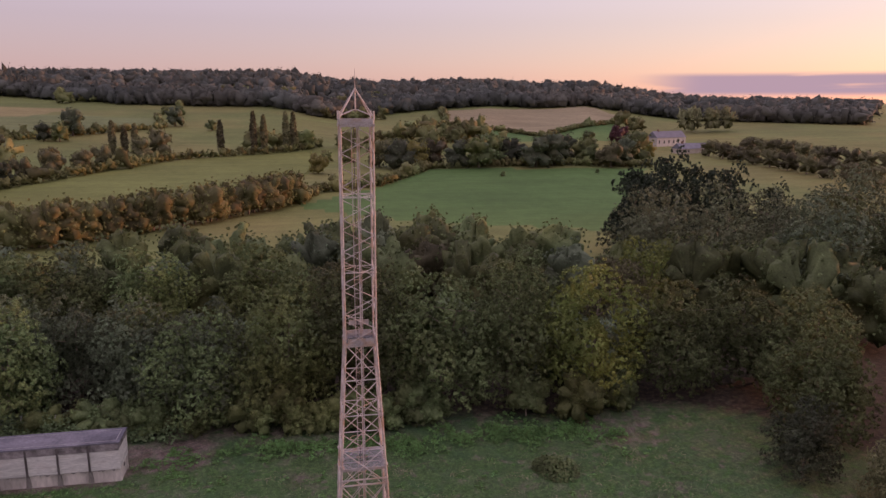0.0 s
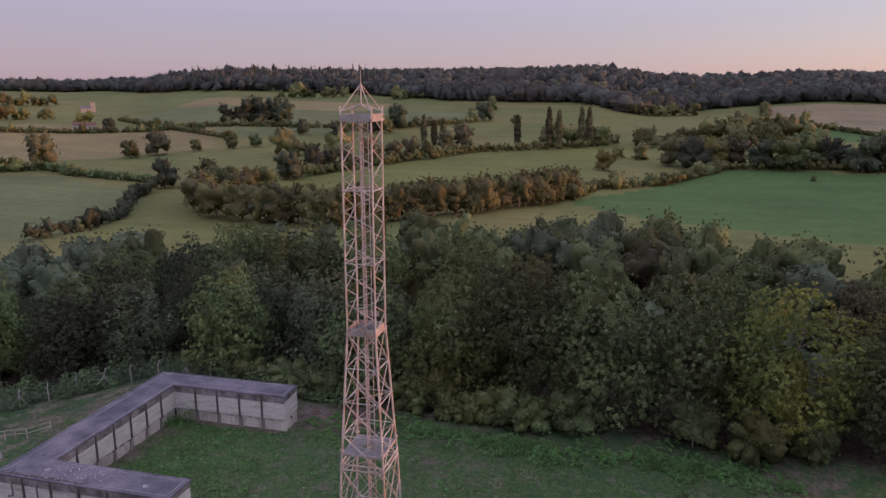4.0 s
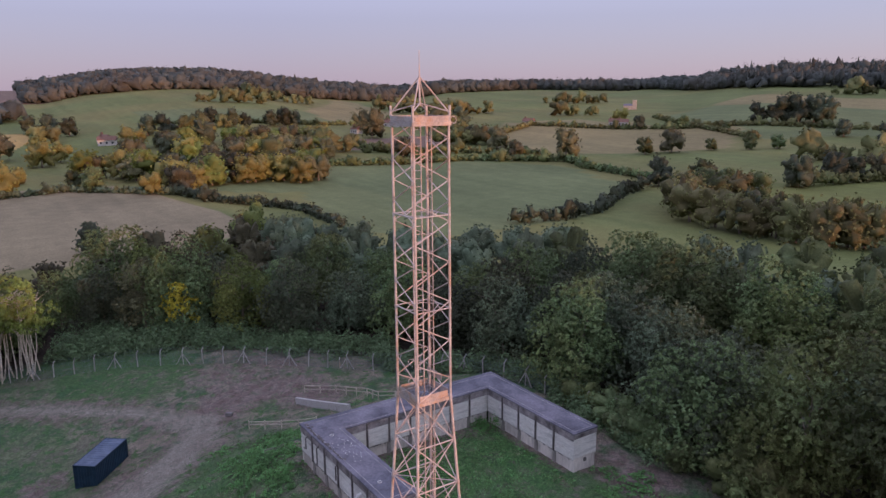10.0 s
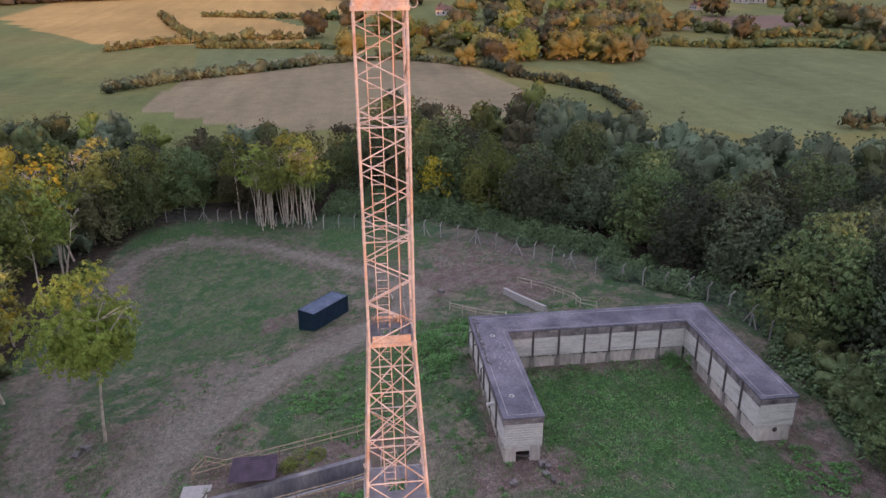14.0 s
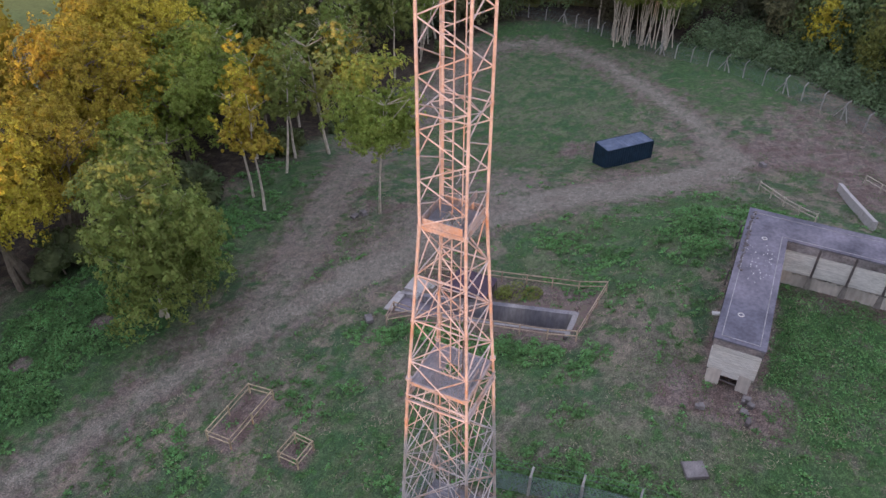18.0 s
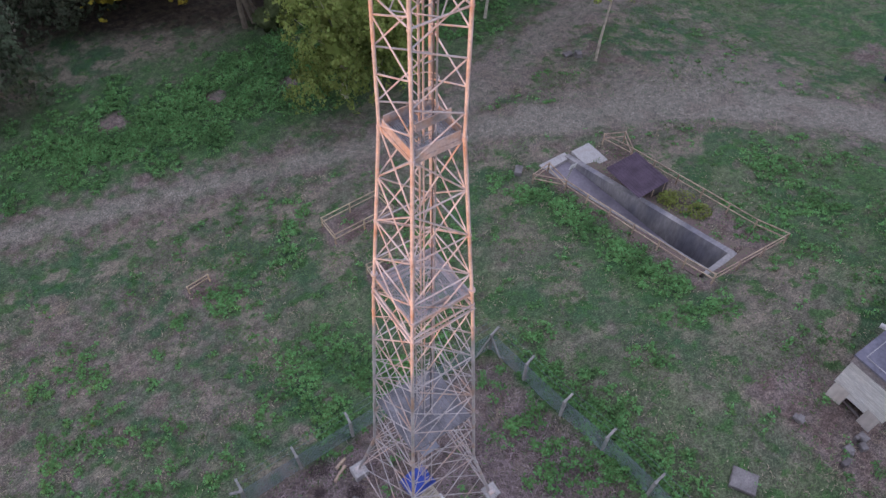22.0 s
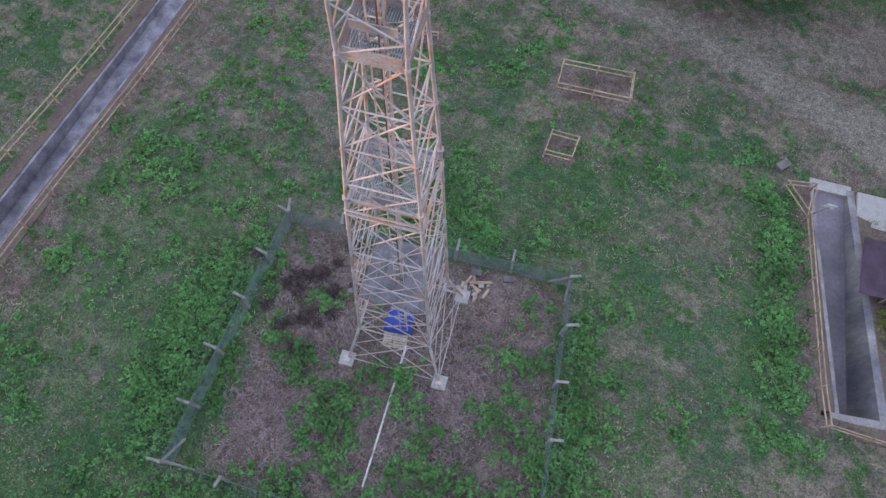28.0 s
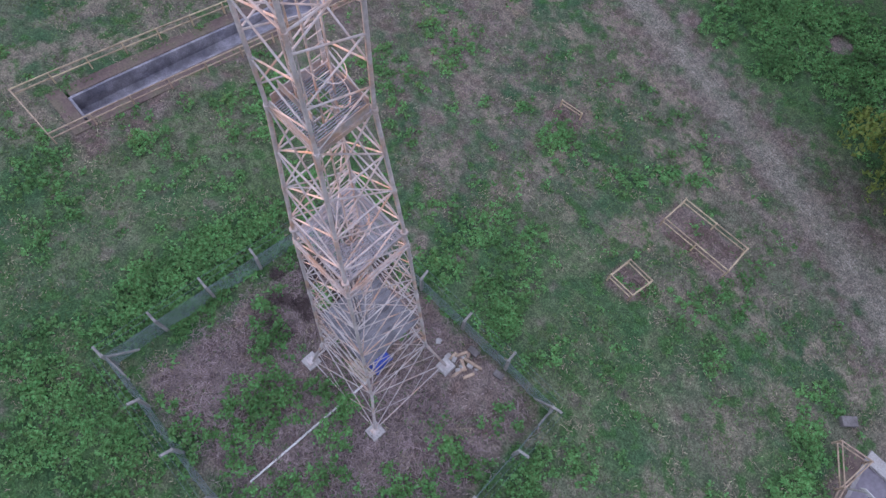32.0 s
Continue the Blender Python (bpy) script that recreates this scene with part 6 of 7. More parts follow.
def house(name, label, x, y, turn, long, wide, eaves, ridge, wall_mat, roof_mat, windows=3):
    t = thing(name, label, "building", "distant buildings", at=pose(x, y, gz(x, y) - 0.3, rz=turn))
    part("wall", Geo().box(-long / 2, -wide / 2, -1, long / 2, wide / 2, eaves, 0.03), wall_mat, t)
    o = 0.4
    part("roof", Geo().add([(-long / 2 - o, -wide / 2 - o, eaves), (long / 2 + o, -wide / 2 - o, eaves), (long / 2 + o, wide / 2 + o, eaves), (-long / 2 - o, wide / 2 + o, eaves), (-long / 2 - o, 0, ridge), (long / 2 + o, 0, ridge)],
                           [(0, 1, 5, 4), (2, 3, 4, 5), (1, 2, 5), (3, 0, 4), (3, 2, 1, 0)]), roof_mat, t)
    part("chimney", Geo().box(long * 0.3, -0.5, ridge - 1.2, long * 0.3 + 0.8, 0.5, ridge + 1.1, 0.03), TILE, t)
    for i in range(windows):
        u = -long / 2 + long * (i + 0.5) / windows
        for s in (-1, 1):
            part("window", Geo().box(u - 0.5, min(s * wide / 2, s * (wide / 2 + 0.05)), eaves * 0.35, u + 0.5, max(s * wide / 2, s * (wide / 2 + 0.05)), eaves * 0.72), GLASS, t)
    return t


house("farmhouse", "long white farmhouse with grey slate roof among trees", -226, -392, 20, 26, 8, 5.5, 9.5, PLASTER, SLATE, 6)
house("barn", "low white farm barn with slate roof", -166, -331, 60, 20, 8, 4, 7, PLASTER, SLATE, 2)
house("barn", "dark roofed farm outbuilding", -222, -355, 15, 22, 8, 3, 6, FLINT, SLATE, 2)
for x, y, turn, long in ((452, -257, 30, 13), (444, -265, 35, 10), (462, -262, 60, 9), (415, -208, 10, 7), (339, -374, 40, 8), (332, -375, 40, 7), (636, 36, 60, 10), (404, -52, 70, 9), (412, -52, 20, 8), (382, -331, 20, 8)):
    house("cottage", "pale rendered cottage with brown tiled roof in the valley", x, y, turn, long, 5, 3.0, 5.2, PLASTER, TILE)
church = thing("church", "stone parish church with square tower among trees", "building", at=pose(412, -476, gz(412, -476), rz=35) @ Matrix.Diagonal((0.45, 0.45, 0.45, 1)))
part("tower", Geo().box(-3.5, -3.5, -1, 3.5, 3.5, 17, 0.05), FLINT, church)
for sx in (-3.2, 2.4):
    for sy in (-3.2, 2.4):
        part("pinnacle", Geo().box(sx, sy, 17, sx + 0.8, sy + 0.8, 18.6, 0.05), FLINT, church)
part("nave", Geo().box(3.5, -4.5, -1, 20, 4.5, 7, 0.05), FLINT, church)
part("roof", Geo().add([(3.5, -5, 7), (20.4, -5, 7), (20.4, 5, 7), (3.5, 5, 7), (3.5, 0, 11), (20.4, 0, 11)], [(0, 1, 5, 4), (2, 3, 4, 5), (1, 2, 5), (3, 0, 4), (3, 2, 1, 0)]), SLATE, church)
part("belfry_opening", Geo().box(-0.7, -3.56, 11, 0.7, -3.5, 14), GLASS, church)


# ---- fences ----
def posted_fence(name, label, pts, post_gap, high, netting, mesh_gap, crank=0.45, wire_half=0.006, stays=True, group="", thick=0.12):
    """Concrete posts with cranked tops, straining wires and netting that follow the ground."""
    f = thing(name, label, "fence", group)
    shaft = Geo().box(-thick / 2, -thick / 2, -0.4, thick / 2, thick / 2, high, 0.012)
    shaft.beam((0, 0, high - 0.03), (0, crank, high + crank * 0.75), thick * 0.75, thick * 0.8)
    shaft = shaft.mesh("post", POST)
    stay = Geo().beam((0, 0, high * 0.82), (1.15, 0, -0.2), 0.10, 0.10).mesh("stay", POST)
    wire = Geo()
    net = Geo()
    for k, ((ax, ay), (bx, by)) in enumerate(zip(pts, pts[1:])):
        size = math.hypot(bx - ax, by - ay)
        n = max(1, round(size / post_gap))
        turn = math.atan2(by - ay, bx - ax)
        rng = random.Random(k + 1)
        for i in range(n + (k == len(pts) - 2)):
            x, y = ax + (bx - ax) * i / n, ay + (by - ay) * i / n
            m = Matrix.Translation((x, y, gz(x, y))) @ Euler((rng.uniform(-0.05, 0.05), rng.uniform(-0.05, 0.05), turn)).to_matrix().to_4x4()
            part("post", shaft, POST, f, at=m)
            if stays and i == 0 and k:
                part("stay", stay, POST, f, at=m)
                part("stay", stay, POST, f, at=Matrix.Translation((x, y, gz(x, y))) @ Euler((0, 0, math.atan2(pts[k - 1][1] - ay, pts[k - 1][0] - ax))).to_matrix().to_4x4())
        cuts = [(ax + (bx - ax) * i / (n * 2), ay + (by - ay) * i / (n * 2)) for i in range(n * 2 + 1)]
        for (x0, y0), (x1, y1) in zip(cuts, cuts[1:]):
            z0, z1 = gz(x0, y0), gz(x1, y1)
            for h in (0.06, high * 0.5, high - 0.06):
                wire.beam((x0, y0, z0 + h), (x1, y1, z1 + h), 0.012, 0.012)
            w, rows_n = wire_half, int(high / mesh_gap)
            slack = 0.05 if thick < 0.13 else 0.2
            sway = [slack * math.sin(7.3 * k + 2.1 * x0 + 1.7 * y0), slack * math.sin(7.3 * k + 2.1 * x1 + 1.7 * y1)]
            for share in (0.5, 1.0):
                ox, oy, h = -math.sin(turn) * crank * share, math.cos(turn) * crank * share, high + crank * 0.75 * share + 0.06
                wire.beam((x0 + ox, y0 + oy, z0 + h), (x1 + ox, y1 + oy, z1 + h), 0.012, 0.012)
            for i in range(1, rows_n):
                h, bow = i * mesh_gap, math.sin(math.pi * i / rows_n)
                net.add([(x0 + sway[0] * bow, y0 - sway[0] * bow, z0 + h - w), (x1 + sway[1] * bow, y1 - sway[1] * bow, z1 + h - w), (x1 + sway[1] * bow, y1 - sway[1] * bow, z1 + h + w), (x0 + sway[0] * bow, y0 - sway[0] * bow, z0 + h + w)], [(0, 1, 2, 3)])
            span = math.hypot(x1 - x0, y1 - y0)
            cols = int(span / mesh_gap)
            for i in range(cols):
                share = i / cols
                px, py, pz = x0 + (x1 - x0) * share, y0 + (y1 - y0) * share, z0 + (z1 - z0) * share
                ux, uy = (x1 - x0) / span * w, (y1 - y0) / span * w
                net.add([(px - ux, py - uy, pz + 0.03), (px + ux, py + uy, pz + 0.03), (px + ux, py + uy, pz + high - 0.05), (px - ux, py - uy, pz + high - 0.05)], [(0, 1, 2, 3)])
    part("straining_wire", wire, WIRE, f)
    tagged(part("netting", net, netting, f), "thin woven wire netting", kind="stuff")
    return f


ENCLOSURE = [(-7.75, 4.35), (7.6, 4.6), (8.15, -9.8), (-8.5, -9.2), (-7.75, 4.35)]
posted_fence("tower_enclosure_fence", "leaning concrete-post fence with teal-grey netting around the tower", ENCLOSURE, 3.0, 1.75, NETTING, 0.07, wire_half=0.0085, thick=0.15)
PERIMETER = [(104, 50), (105.6, 39), (105, 29), (98, 18), (91.6, 9.5), (84.9, -0.5), (78, -8.4), (71.9, -15.1), (66.6, -19.8), (60.4, -25.5), (54, -30), (46, -34.5), (36, -36), (24, -37)]
posted_fence("perimeter_fence", "long boundary fence of cranked concrete posts and wire mesh", PERIMETER, 3.2, 2.0, WIRE, 0.16)
board = thing("fence_notice", "small blank white notice plate on the boundary fence", "sign", at=pose(61.2, -24.8, gz(61.2, -24.8) + 1.2, rz=-40))
part("plate", Geo().box(-0.25, -0.01, 0, 0.25, 0.01, 0.4, 0.004), WHITE, board)
part("stake", Geo().box(-0.03, 0.012, -1.2, 0.03, 0.05, 0.4), TIMBER, board)


# ---- railings and pits ----
def railing(name, label, pts, high=1.0, gap=2.0, mat=TIMBER, closed=False, group="", rails=(1.0, 0.55)):
    """Timber posts with two rails, following the ground."""
    r = thing(name, label, "railing", group)
    if closed:
        pts = pts + [pts[0]]
    post = Geo().box(-0.045, -0.045, -0.3, 0.045, 0.045, high + 0.04, 0.008).mesh("post", mat)
    for k, ((ax, ay), (bx, by)) in enumerate(zip(pts, pts[1:])):
        n = max(1, round(math.hypot(bx - ax, by - ay) / gap))
        turn = math.atan2(by - ay, bx - ax)
        for i in range(n + (k == len(pts) - 2 and not closed)):
            x, y = ax + (bx - ax) * i / n, ay + (by - ay) * i / n
            part("post", post, mat, r, at=pose(x, y, gz(x, y), rz=math.degrees(turn)))
        for i in range(n):
            p, q = ((ax + (bx - ax) * f, ay + (by - ay) * f) for f in (i / n, (i + 1) / n))
            for h in rails:
                part("rail", Geo().beam((*p, gz(*p) + high * h), (*q, gz(*q) + high * h), 0.05, 0.075), mat, r)
    return r


railing("trench_railing", "weathered timber railing round the concrete ramp pit", [(19.0, 14.6), (20.3, 12.6), (20.9, 0.3), (27.0, -0.1), (26.5, 12.4), (26.2, 15.0)], gap=2.1)
railing("ramp_end_railing", "short triangular timber rail at the ramp head", [(19.0, 14.6), (20.7, 14.9), (20.3, 12.6)], gap=2.0)
railing("ramp_end_railing", "short triangular timber rail by the shelter", [(26.2, 15.0), (27.6, 14.2), (26.5, 12.4)], gap=2.0)
railing("pit_guard_rail", "low yellowed timber guard rail around bare earth", [(4.75, 20.1), (9.25, 20.2), (9.3, 18.1), (4.7, 18.05)], gap=2.4, mat=YELLOW_RAIL, closed=True, group="pit guards")
railing("pit_guard_rail", "small square timber guard rail around bare earth", [(5.0, 14.3), (6.65, 14.2), (6.45, 12.65), (4.85, 12.7)], gap=2.0, mat=YELLOW_RAIL, closed=True, group="pit guards")
railing("pit_guard_rail", "broken pair of timber rails over a small earth pit", [(-5.1, 20.1), (-3.6, 20.3)], high=0.7, gap=1.6, mat=YELLOW_RAIL, group="pit guards")
railing("channel_railing", "long faded yellow railing along the concrete channel", [(-25.1, -4.6), (-23.85, 8.3), (-22.7, 22.7), (-22.3, 27.0)], gap=2.3, mat=YELLOW_RAIL)
railing("channel_railing", "timber railing along the near side of the channel", [(-25.1, -4.6), (-21.3, -4.6), (-20.3, 7.0), (-19.05, 22.6), (-18.7, 27.0)], gap=2.3)


def trench(name, label, tr, floor_a, floor_b, walls, rim, face, bed):
    """An open concrete channel: floor, two side walls, an end wall, set into the ground."""
    (ax, ay), (bx, by), half = tr
    size = math.hypot(bx - ax, by - ay)
    t = thing(name, label, "trench", at=pose(ax, ay, 0, rz=math.degrees(math.atan2(by - ay, bx - ax))))
    ux, uy = (bx - ax) / size, (by - ay) / size
    n = 12
    for side, wall in zip((-1, 1), walls):
        for i in range(n):
            s0, s1 = size * i / n, size * (i + 1) / n
            tops = []
            for s in (s0, s1):
                x, y = ax + ux * s - uy * side * (half + wall / 2), ay + uy * s + ux * side * (half + wall / 2)
                tops.append(gz(x, y) + rim)
            a, b = sorted((side * half, side * (half + wall)))
            lo = [floor_a + (floor_b - floor_a) * s / size - 0.4 for s in (s0, s1)]
            part("side_wall", Geo().add([(s0, a, lo[0]), (s1, a, lo[1]), (s1, b, lo[1]), (s0, b, lo[0]), (s0, a, tops[0]), (s1, a, tops[1]), (s1, b, tops[1]), (s0, b, tops[0])],
                                        [(3, 2, 1, 0), (4, 5, 6, 7), (0, 1, 5, 4), (1, 2, 6, 5), (2, 3, 7, 6), (3, 0, 4, 7)]), face, t)
            outer = [gz(ax + ux * s - uy * side * (half + wall + 0.7), ay + uy * s + ux * side * (half + wall + 0.7)) + 0.02 for s in (s0, s1)]
            a, b = side * (half + wall + 0.005), side * (half + wall + 0.8)
            quad = [(s0, a, tops[0] - rim + 0.05), (s1, a, tops[1] - rim + 0.05), (s1, b, outer[1]), (s0, b, outer[0])]
            verge = Geo().add(quad + [(x, y, z - 0.5) for x, y, z in quad], [(0, 1, 2, 3), (7, 6, 5, 4), (0, 4, 5, 1), (1, 5, 6, 2), (2, 6, 7, 3), (3, 7, 4, 0)])
            part("earth_verge", verge, EARTH, t, "bare purplish earth verge")
    part("floor", Geo().add([(-0.3, -half, floor_a), (size, -half, floor_b), (size, half, floor_b), (-0.3, half, floor_a), (-0.3, -half, floor_a - 0.3), (size, -half, floor_b - 0.3), (size, half, floor_b - 0.3), (-0.3, half, floor_a - 0.3)],
                            [(0, 1, 2, 3), (7, 6, 5, 4), (0, 4, 5, 1), (1, 5, 6, 2), (2, 6, 7, 3), (3, 7, 4, 0)]), bed, t)
    part("end_wall", Geo().box(size, -half - wall, floor_b - 0.4, size + wall, half + wall, gz(bx, by) + rim, 0.02), face, t)
    ends = [gz(bx + ux * s, by + uy * s) + 0.03 for s in (wall, wall + 0.9)]
    w = half + wall + 0.8
    part("earth_verge", Geo().add([(size + wall + 0.004, -w, ends[0]), (size + wall + 0.9, -w, ends[1]), (size + wall + 0.9, w, ends[1]), (size + wall + 0.004, w, ends[0]), (size + wall + 0.004, -w, ends[0] - 0.6), (size + wall + 0.9, -w, ends[1] - 0.6), (size + wall + 0.9, w, ends[1] - 0.6), (size + wall + 0.004, w, ends[0] - 0.6)],
                                  [(0, 1, 2, 3), (7, 6, 5, 4), (0, 4, 5, 1), (1, 5, 6, 2), (2, 6, 7, 3), (3, 7, 4, 0)]), EARTH, t, "bare purplish earth verge")
    return t


trench("concrete_ramp_pit", "sloping concrete ramp pit with high side walls", TRENCH_A, -2.60, -2.80, (0.2, 0.42), 0.08, DAMP, FLOOR_LILAC)
trench("concrete_channel", "long narrow concrete channel cut into the slope, with damp walls", TRENCH_B, -4.6, -0.95, (0.16, 0.16), 0.0, CHANNEL, CHANNEL)
tagged(part("apron", Geo().box(20.75, 15.2, gz(23, 16) - 0.5, 23.2, 15.9, gz(22, 15.5) + 0.03, 0.02), LICHEN_PALE, None), "pale concrete apron slab at the ramp head", "slab").name = "ramp_apron"
tagged(part("apron", Geo().box(23.45, 11.9, -3.2, 25.2, 15.5, gz(24.5, 14) + 0.08, 0.02), LICHEN_PALE, None), "pale concrete ledge beside the ramp", "slab").name = "ramp_ledge"


def shelter():
    t = thing("tin_shelter", "brown corrugated sheet shelter over the pit's side", "shelter", at=pose(0, 0, 0))
    corners = [Vector((23.05, 11.7, -0.45)), Vector((25.95, 11.65, -0.35)), Vector((25.6, 8.15, -0.05)), Vector((22.75, 8.15, -0.15))]
    n = 24
    g = Geo()
    row = []
    for i in range(n + 1):
        f = i / n
        up = Vector((0, 0, 0.035 if i % 2 else 0))
        row += [corners[0].lerp(corners[1], f) + up, corners[3].lerp(corners[2], f) + up]
    g.add(row, [(2 * i, 2 * i + 2, 2 * i + 3, 2 * i + 1) for i in range(n)])
    part("roof_sheet", g, RUST, t, "dull brown corrugated sheet")
    for x, y, z in ((24.3, 8.3, -0.12), (25.4, 8.3, -0.1), (25.7, 11.5, -0.4)):
        part("prop", Geo().beam((x, y, gz(x, y) - 0.4), (x, y, z), 0.09, 0.09), TIMBER, t)
    part("back_wall", Geo().beam((24.2, 8.3, -0.85), (25.7, 8.3, -0.75), 0.06, 1.2), PIPE_DARK, t)
    return t


shelter()
sign = thing("sign_post", "leaning post with a pale square sign plate", "sign", at=pose(20.55, 13.0, gz(20.55, 13.0), rx=6, ry=8))
part("post", Geo().tube((0, 0, -0.3), (0, 0, 2.1), 0.05, n=8), POST, sign)
part("plate", Geo().box(-0.28, -0.03, 1.85, 0.28, 0.01, 2.3, 0.008), WHITE, sign, "blank white plate")

second = thing("sign_post", "leaning pale post with small plate at the channel head", "sign", at=pose(-20.45, 22.6, gz(-20.45, 22.6), rx=-28, ry=-38))
part("post", Geo().tube((0, 0, -0.3), (0, 0, 2.2), 0.045, n=8), POST, second)
part("plate", Geo().box(-0.16, -0.03, 2.0, 0.16, 0.01, 2.3, 0.008), WHITE, second, "small blank white plate")

# ---- sunken ramp by the bunker ----
for name, pts, high in (("retaining_wall", ((53.6, -15.5), (44.3, -18.0)), 0.9),):
    for (ax, ay), (bx, by) in zip(pts, pts[1:]):
        w = thing(name, "low pale concrete retaining wall of a sunken ramp", "wall")
        for i in range(4):
            p, q = ((ax + (bx - ax) * f, ay + (by - ay) * f) for f in (i / 4 + 0.003, (i + 1) / 4 - 0.003))
            part("wall_bay", Geo().beam((*p, gz(*p) + 0.1), (*q, gz(*q) + 0.1), 0.35, high * 1.6), LICHEN_PALE, w)
railing("ramp_railing", "grey timber railing above the sunken ramp", [(56.5, -17.7), (52.9, -20.3), (48.0, -22.0), (45.2, -22.0), (43.2, -23.1)], gap=1.8, mat=GREY_RAIL)
railing("slope_railing", "low timber railing on the bank beside the bunker", [(50.5, -8.6), (46.6, -10.9), (43.2, -13.5)], gap=2.2, mat=GREY_RAIL, rails=(0.9, 0.55))

# ---- loose things ----
def block(name, label, x, y, sx, sy, sz, turn, mat=LICHEN, category="block"):
    t = tagged(new(name, Geo().box(-sx / 2, -sy / 2, -0.08, sx / 2, sy / 2, sz, 0.03).mesh(name, mat)), label, category)
    t.matrix_basis = pose(x, y, gz(x, y), rz=turn)
    return t


block("concrete_slab", "lichen-grey square concrete slab lying in grass", 11.9, -9.1, 1.05, 1.2, 0.2, 30, LICHEN, "slab")
block("concrete_block", "pale concrete block on bare earth inside the fence", 2.75, 4.0, 0.6, 0.35, 0.3, 5)
block("concrete_block", "pale concrete block near the fence corner", 4.5, 4.05, 0.55, 0.35, 0.32, 10)
block("concrete_block", "small pale block beside the tower leg", -3.3, 1.2, 0.4, 0.3, 0.25, 30)
BEIGE = material("weathered_beige_panel", (0.46, 0.40, 0.31), 0.8, 0, 0.2, 2.0)
pallet = thing("timber_pallet", "pale beige timber pallet lying against the cabinet under the tower", "pallet", at=pose(-0.35, -0.85, gz(-0.35, -0.85) + 0.02, rz=4))
for i in range(6):
    part("slat", Geo().box(-0.6, -0.38 + i * 0.13, 0.1, 0.6, -0.28 + i * 0.13, 0.125, 0.004), BEIGE, pallet)
for x in (-0.55, 0, 0.55):
    part("bearer", Geo().box(x - 0.05, -0.38, 0.0, x + 0.05, 0.4, 0.098, 0.004), BEIGE, pallet)
cab = thing("equipment_cabinet", "low grey cabinet draped with bright blue tarpaulin under the tower", "cabinet", at=pose(-0.35, 0.05, gz(-0.4, 0.1), rz=4) @ Matrix.Diagonal((1.0, 1.0, 0.95, 1)))
part("body", Geo().box(-0.6, -0.45, 0, 0.6, 0.45, 0.95, 0.03), BEIGE, cab, "pale beige panelled cabinet body")
tarp = Geo()
rows = [(-0.72, 0.62), (-0.64, 0.98), (-0.2, 1.02), (0.25, 1.0), (0.62, 0.97), (0.72, 0.55)]
for i, (x, z) in enumerate(rows):
    for j, (y, dz) in enumerate(((-0.58, -0.4), (-0.48, 0.0), (0, 0.03), (0.48, 0.0), (0.57, -0.36))):
        tarp.v.append((x + 0.03 * math.sin(3 * j + i), y + 0.03 * math.sin(2 * i + j), max(z + dz + 0.02 * math.sin(5 * i + 3 * j), 0.3)))
tarp.f = [(i * 5 + j, (i + 1) * 5 + j, (i + 1) * 5 + j + 1, i * 5 + j + 1) for i in range(5) for j in range(4)]
part("tarpaulin", tarp, TARP, cab, "creased bright blue tarpaulin")
pole = tagged(new("fallen_pole", Geo().tube((0.28, -1.0, gz(0.28, -1) + 0.12), (0.2, -8.0, gz(0.2, -8) + 0.1), 0.06, 0.05, n=8).mesh("fallen_pole", WHITE)), "long pale pole lying on brushwood inside the fence", "pole")
rr = random.Random(9)
for i, (x, y) in enumerate(((2.4, 3.4), (2.9, 3.1), (2.2, 3.0), (3.2, 3.5), (2.7, 3.7), (3.5, 2.9), (3.0, 2.6), (-3.2, 2.9), (-2.9, 3.4))):
    block("timber_offcut", "weathered timber offcut on a rubble heap by the fence", x, y, rr.uniform(0.6, 1.1), 0.16, 0.14 + 0.1 * (i % 2), rr.uniform(0, 180), TIMBER, "timber")
for _ in range(14):
    block("rubble_stone", "small broken pale stone in the heap inside the fence", 2.7 + rr.gauss(0, 0.7), 3.1 + rr.gauss(0, 0.45), rr.uniform(0.15, 0.4), rr.uniform(0.12, 0.3), rr.uniform(0.1, 0.28), rr.uniform(0, 180), LICHEN_PALE, "rubble")
for x, y in ((19.0, 16.2), (32.6, 26.2), (33.3, 25.6), (57.2, -8.4)):
    block("stone_boulder", "rough pale boulder beside the stony track", x, y, rr.uniform(0.5, 0.9), rr.uniform(0.4, 0.7), rr.uniform(0.25, 0.5), rr.uniform(0, 180), LICHEN, "boulder")
for i in range(9):
    block("rubble_block", "broken concrete rubble at the bunker's open end", 17.4 + rr.uniform(-0.9, 1.2), -9.8 + rr.uniform(-1.6, 1.3), rr.uniform(0.2, 0.6), rr.uniform(0.2, 0.4), rr.uniform(0.12, 0.3), rr.uniform(0, 180), LICHEN, "rubble")


# ---- low growth ----
MOUNDS = [(4.6, 38.9), (10.9, 37.1), (-3.8, 41.0), (-4.1, 32.8), (-1.4, 30.1)]


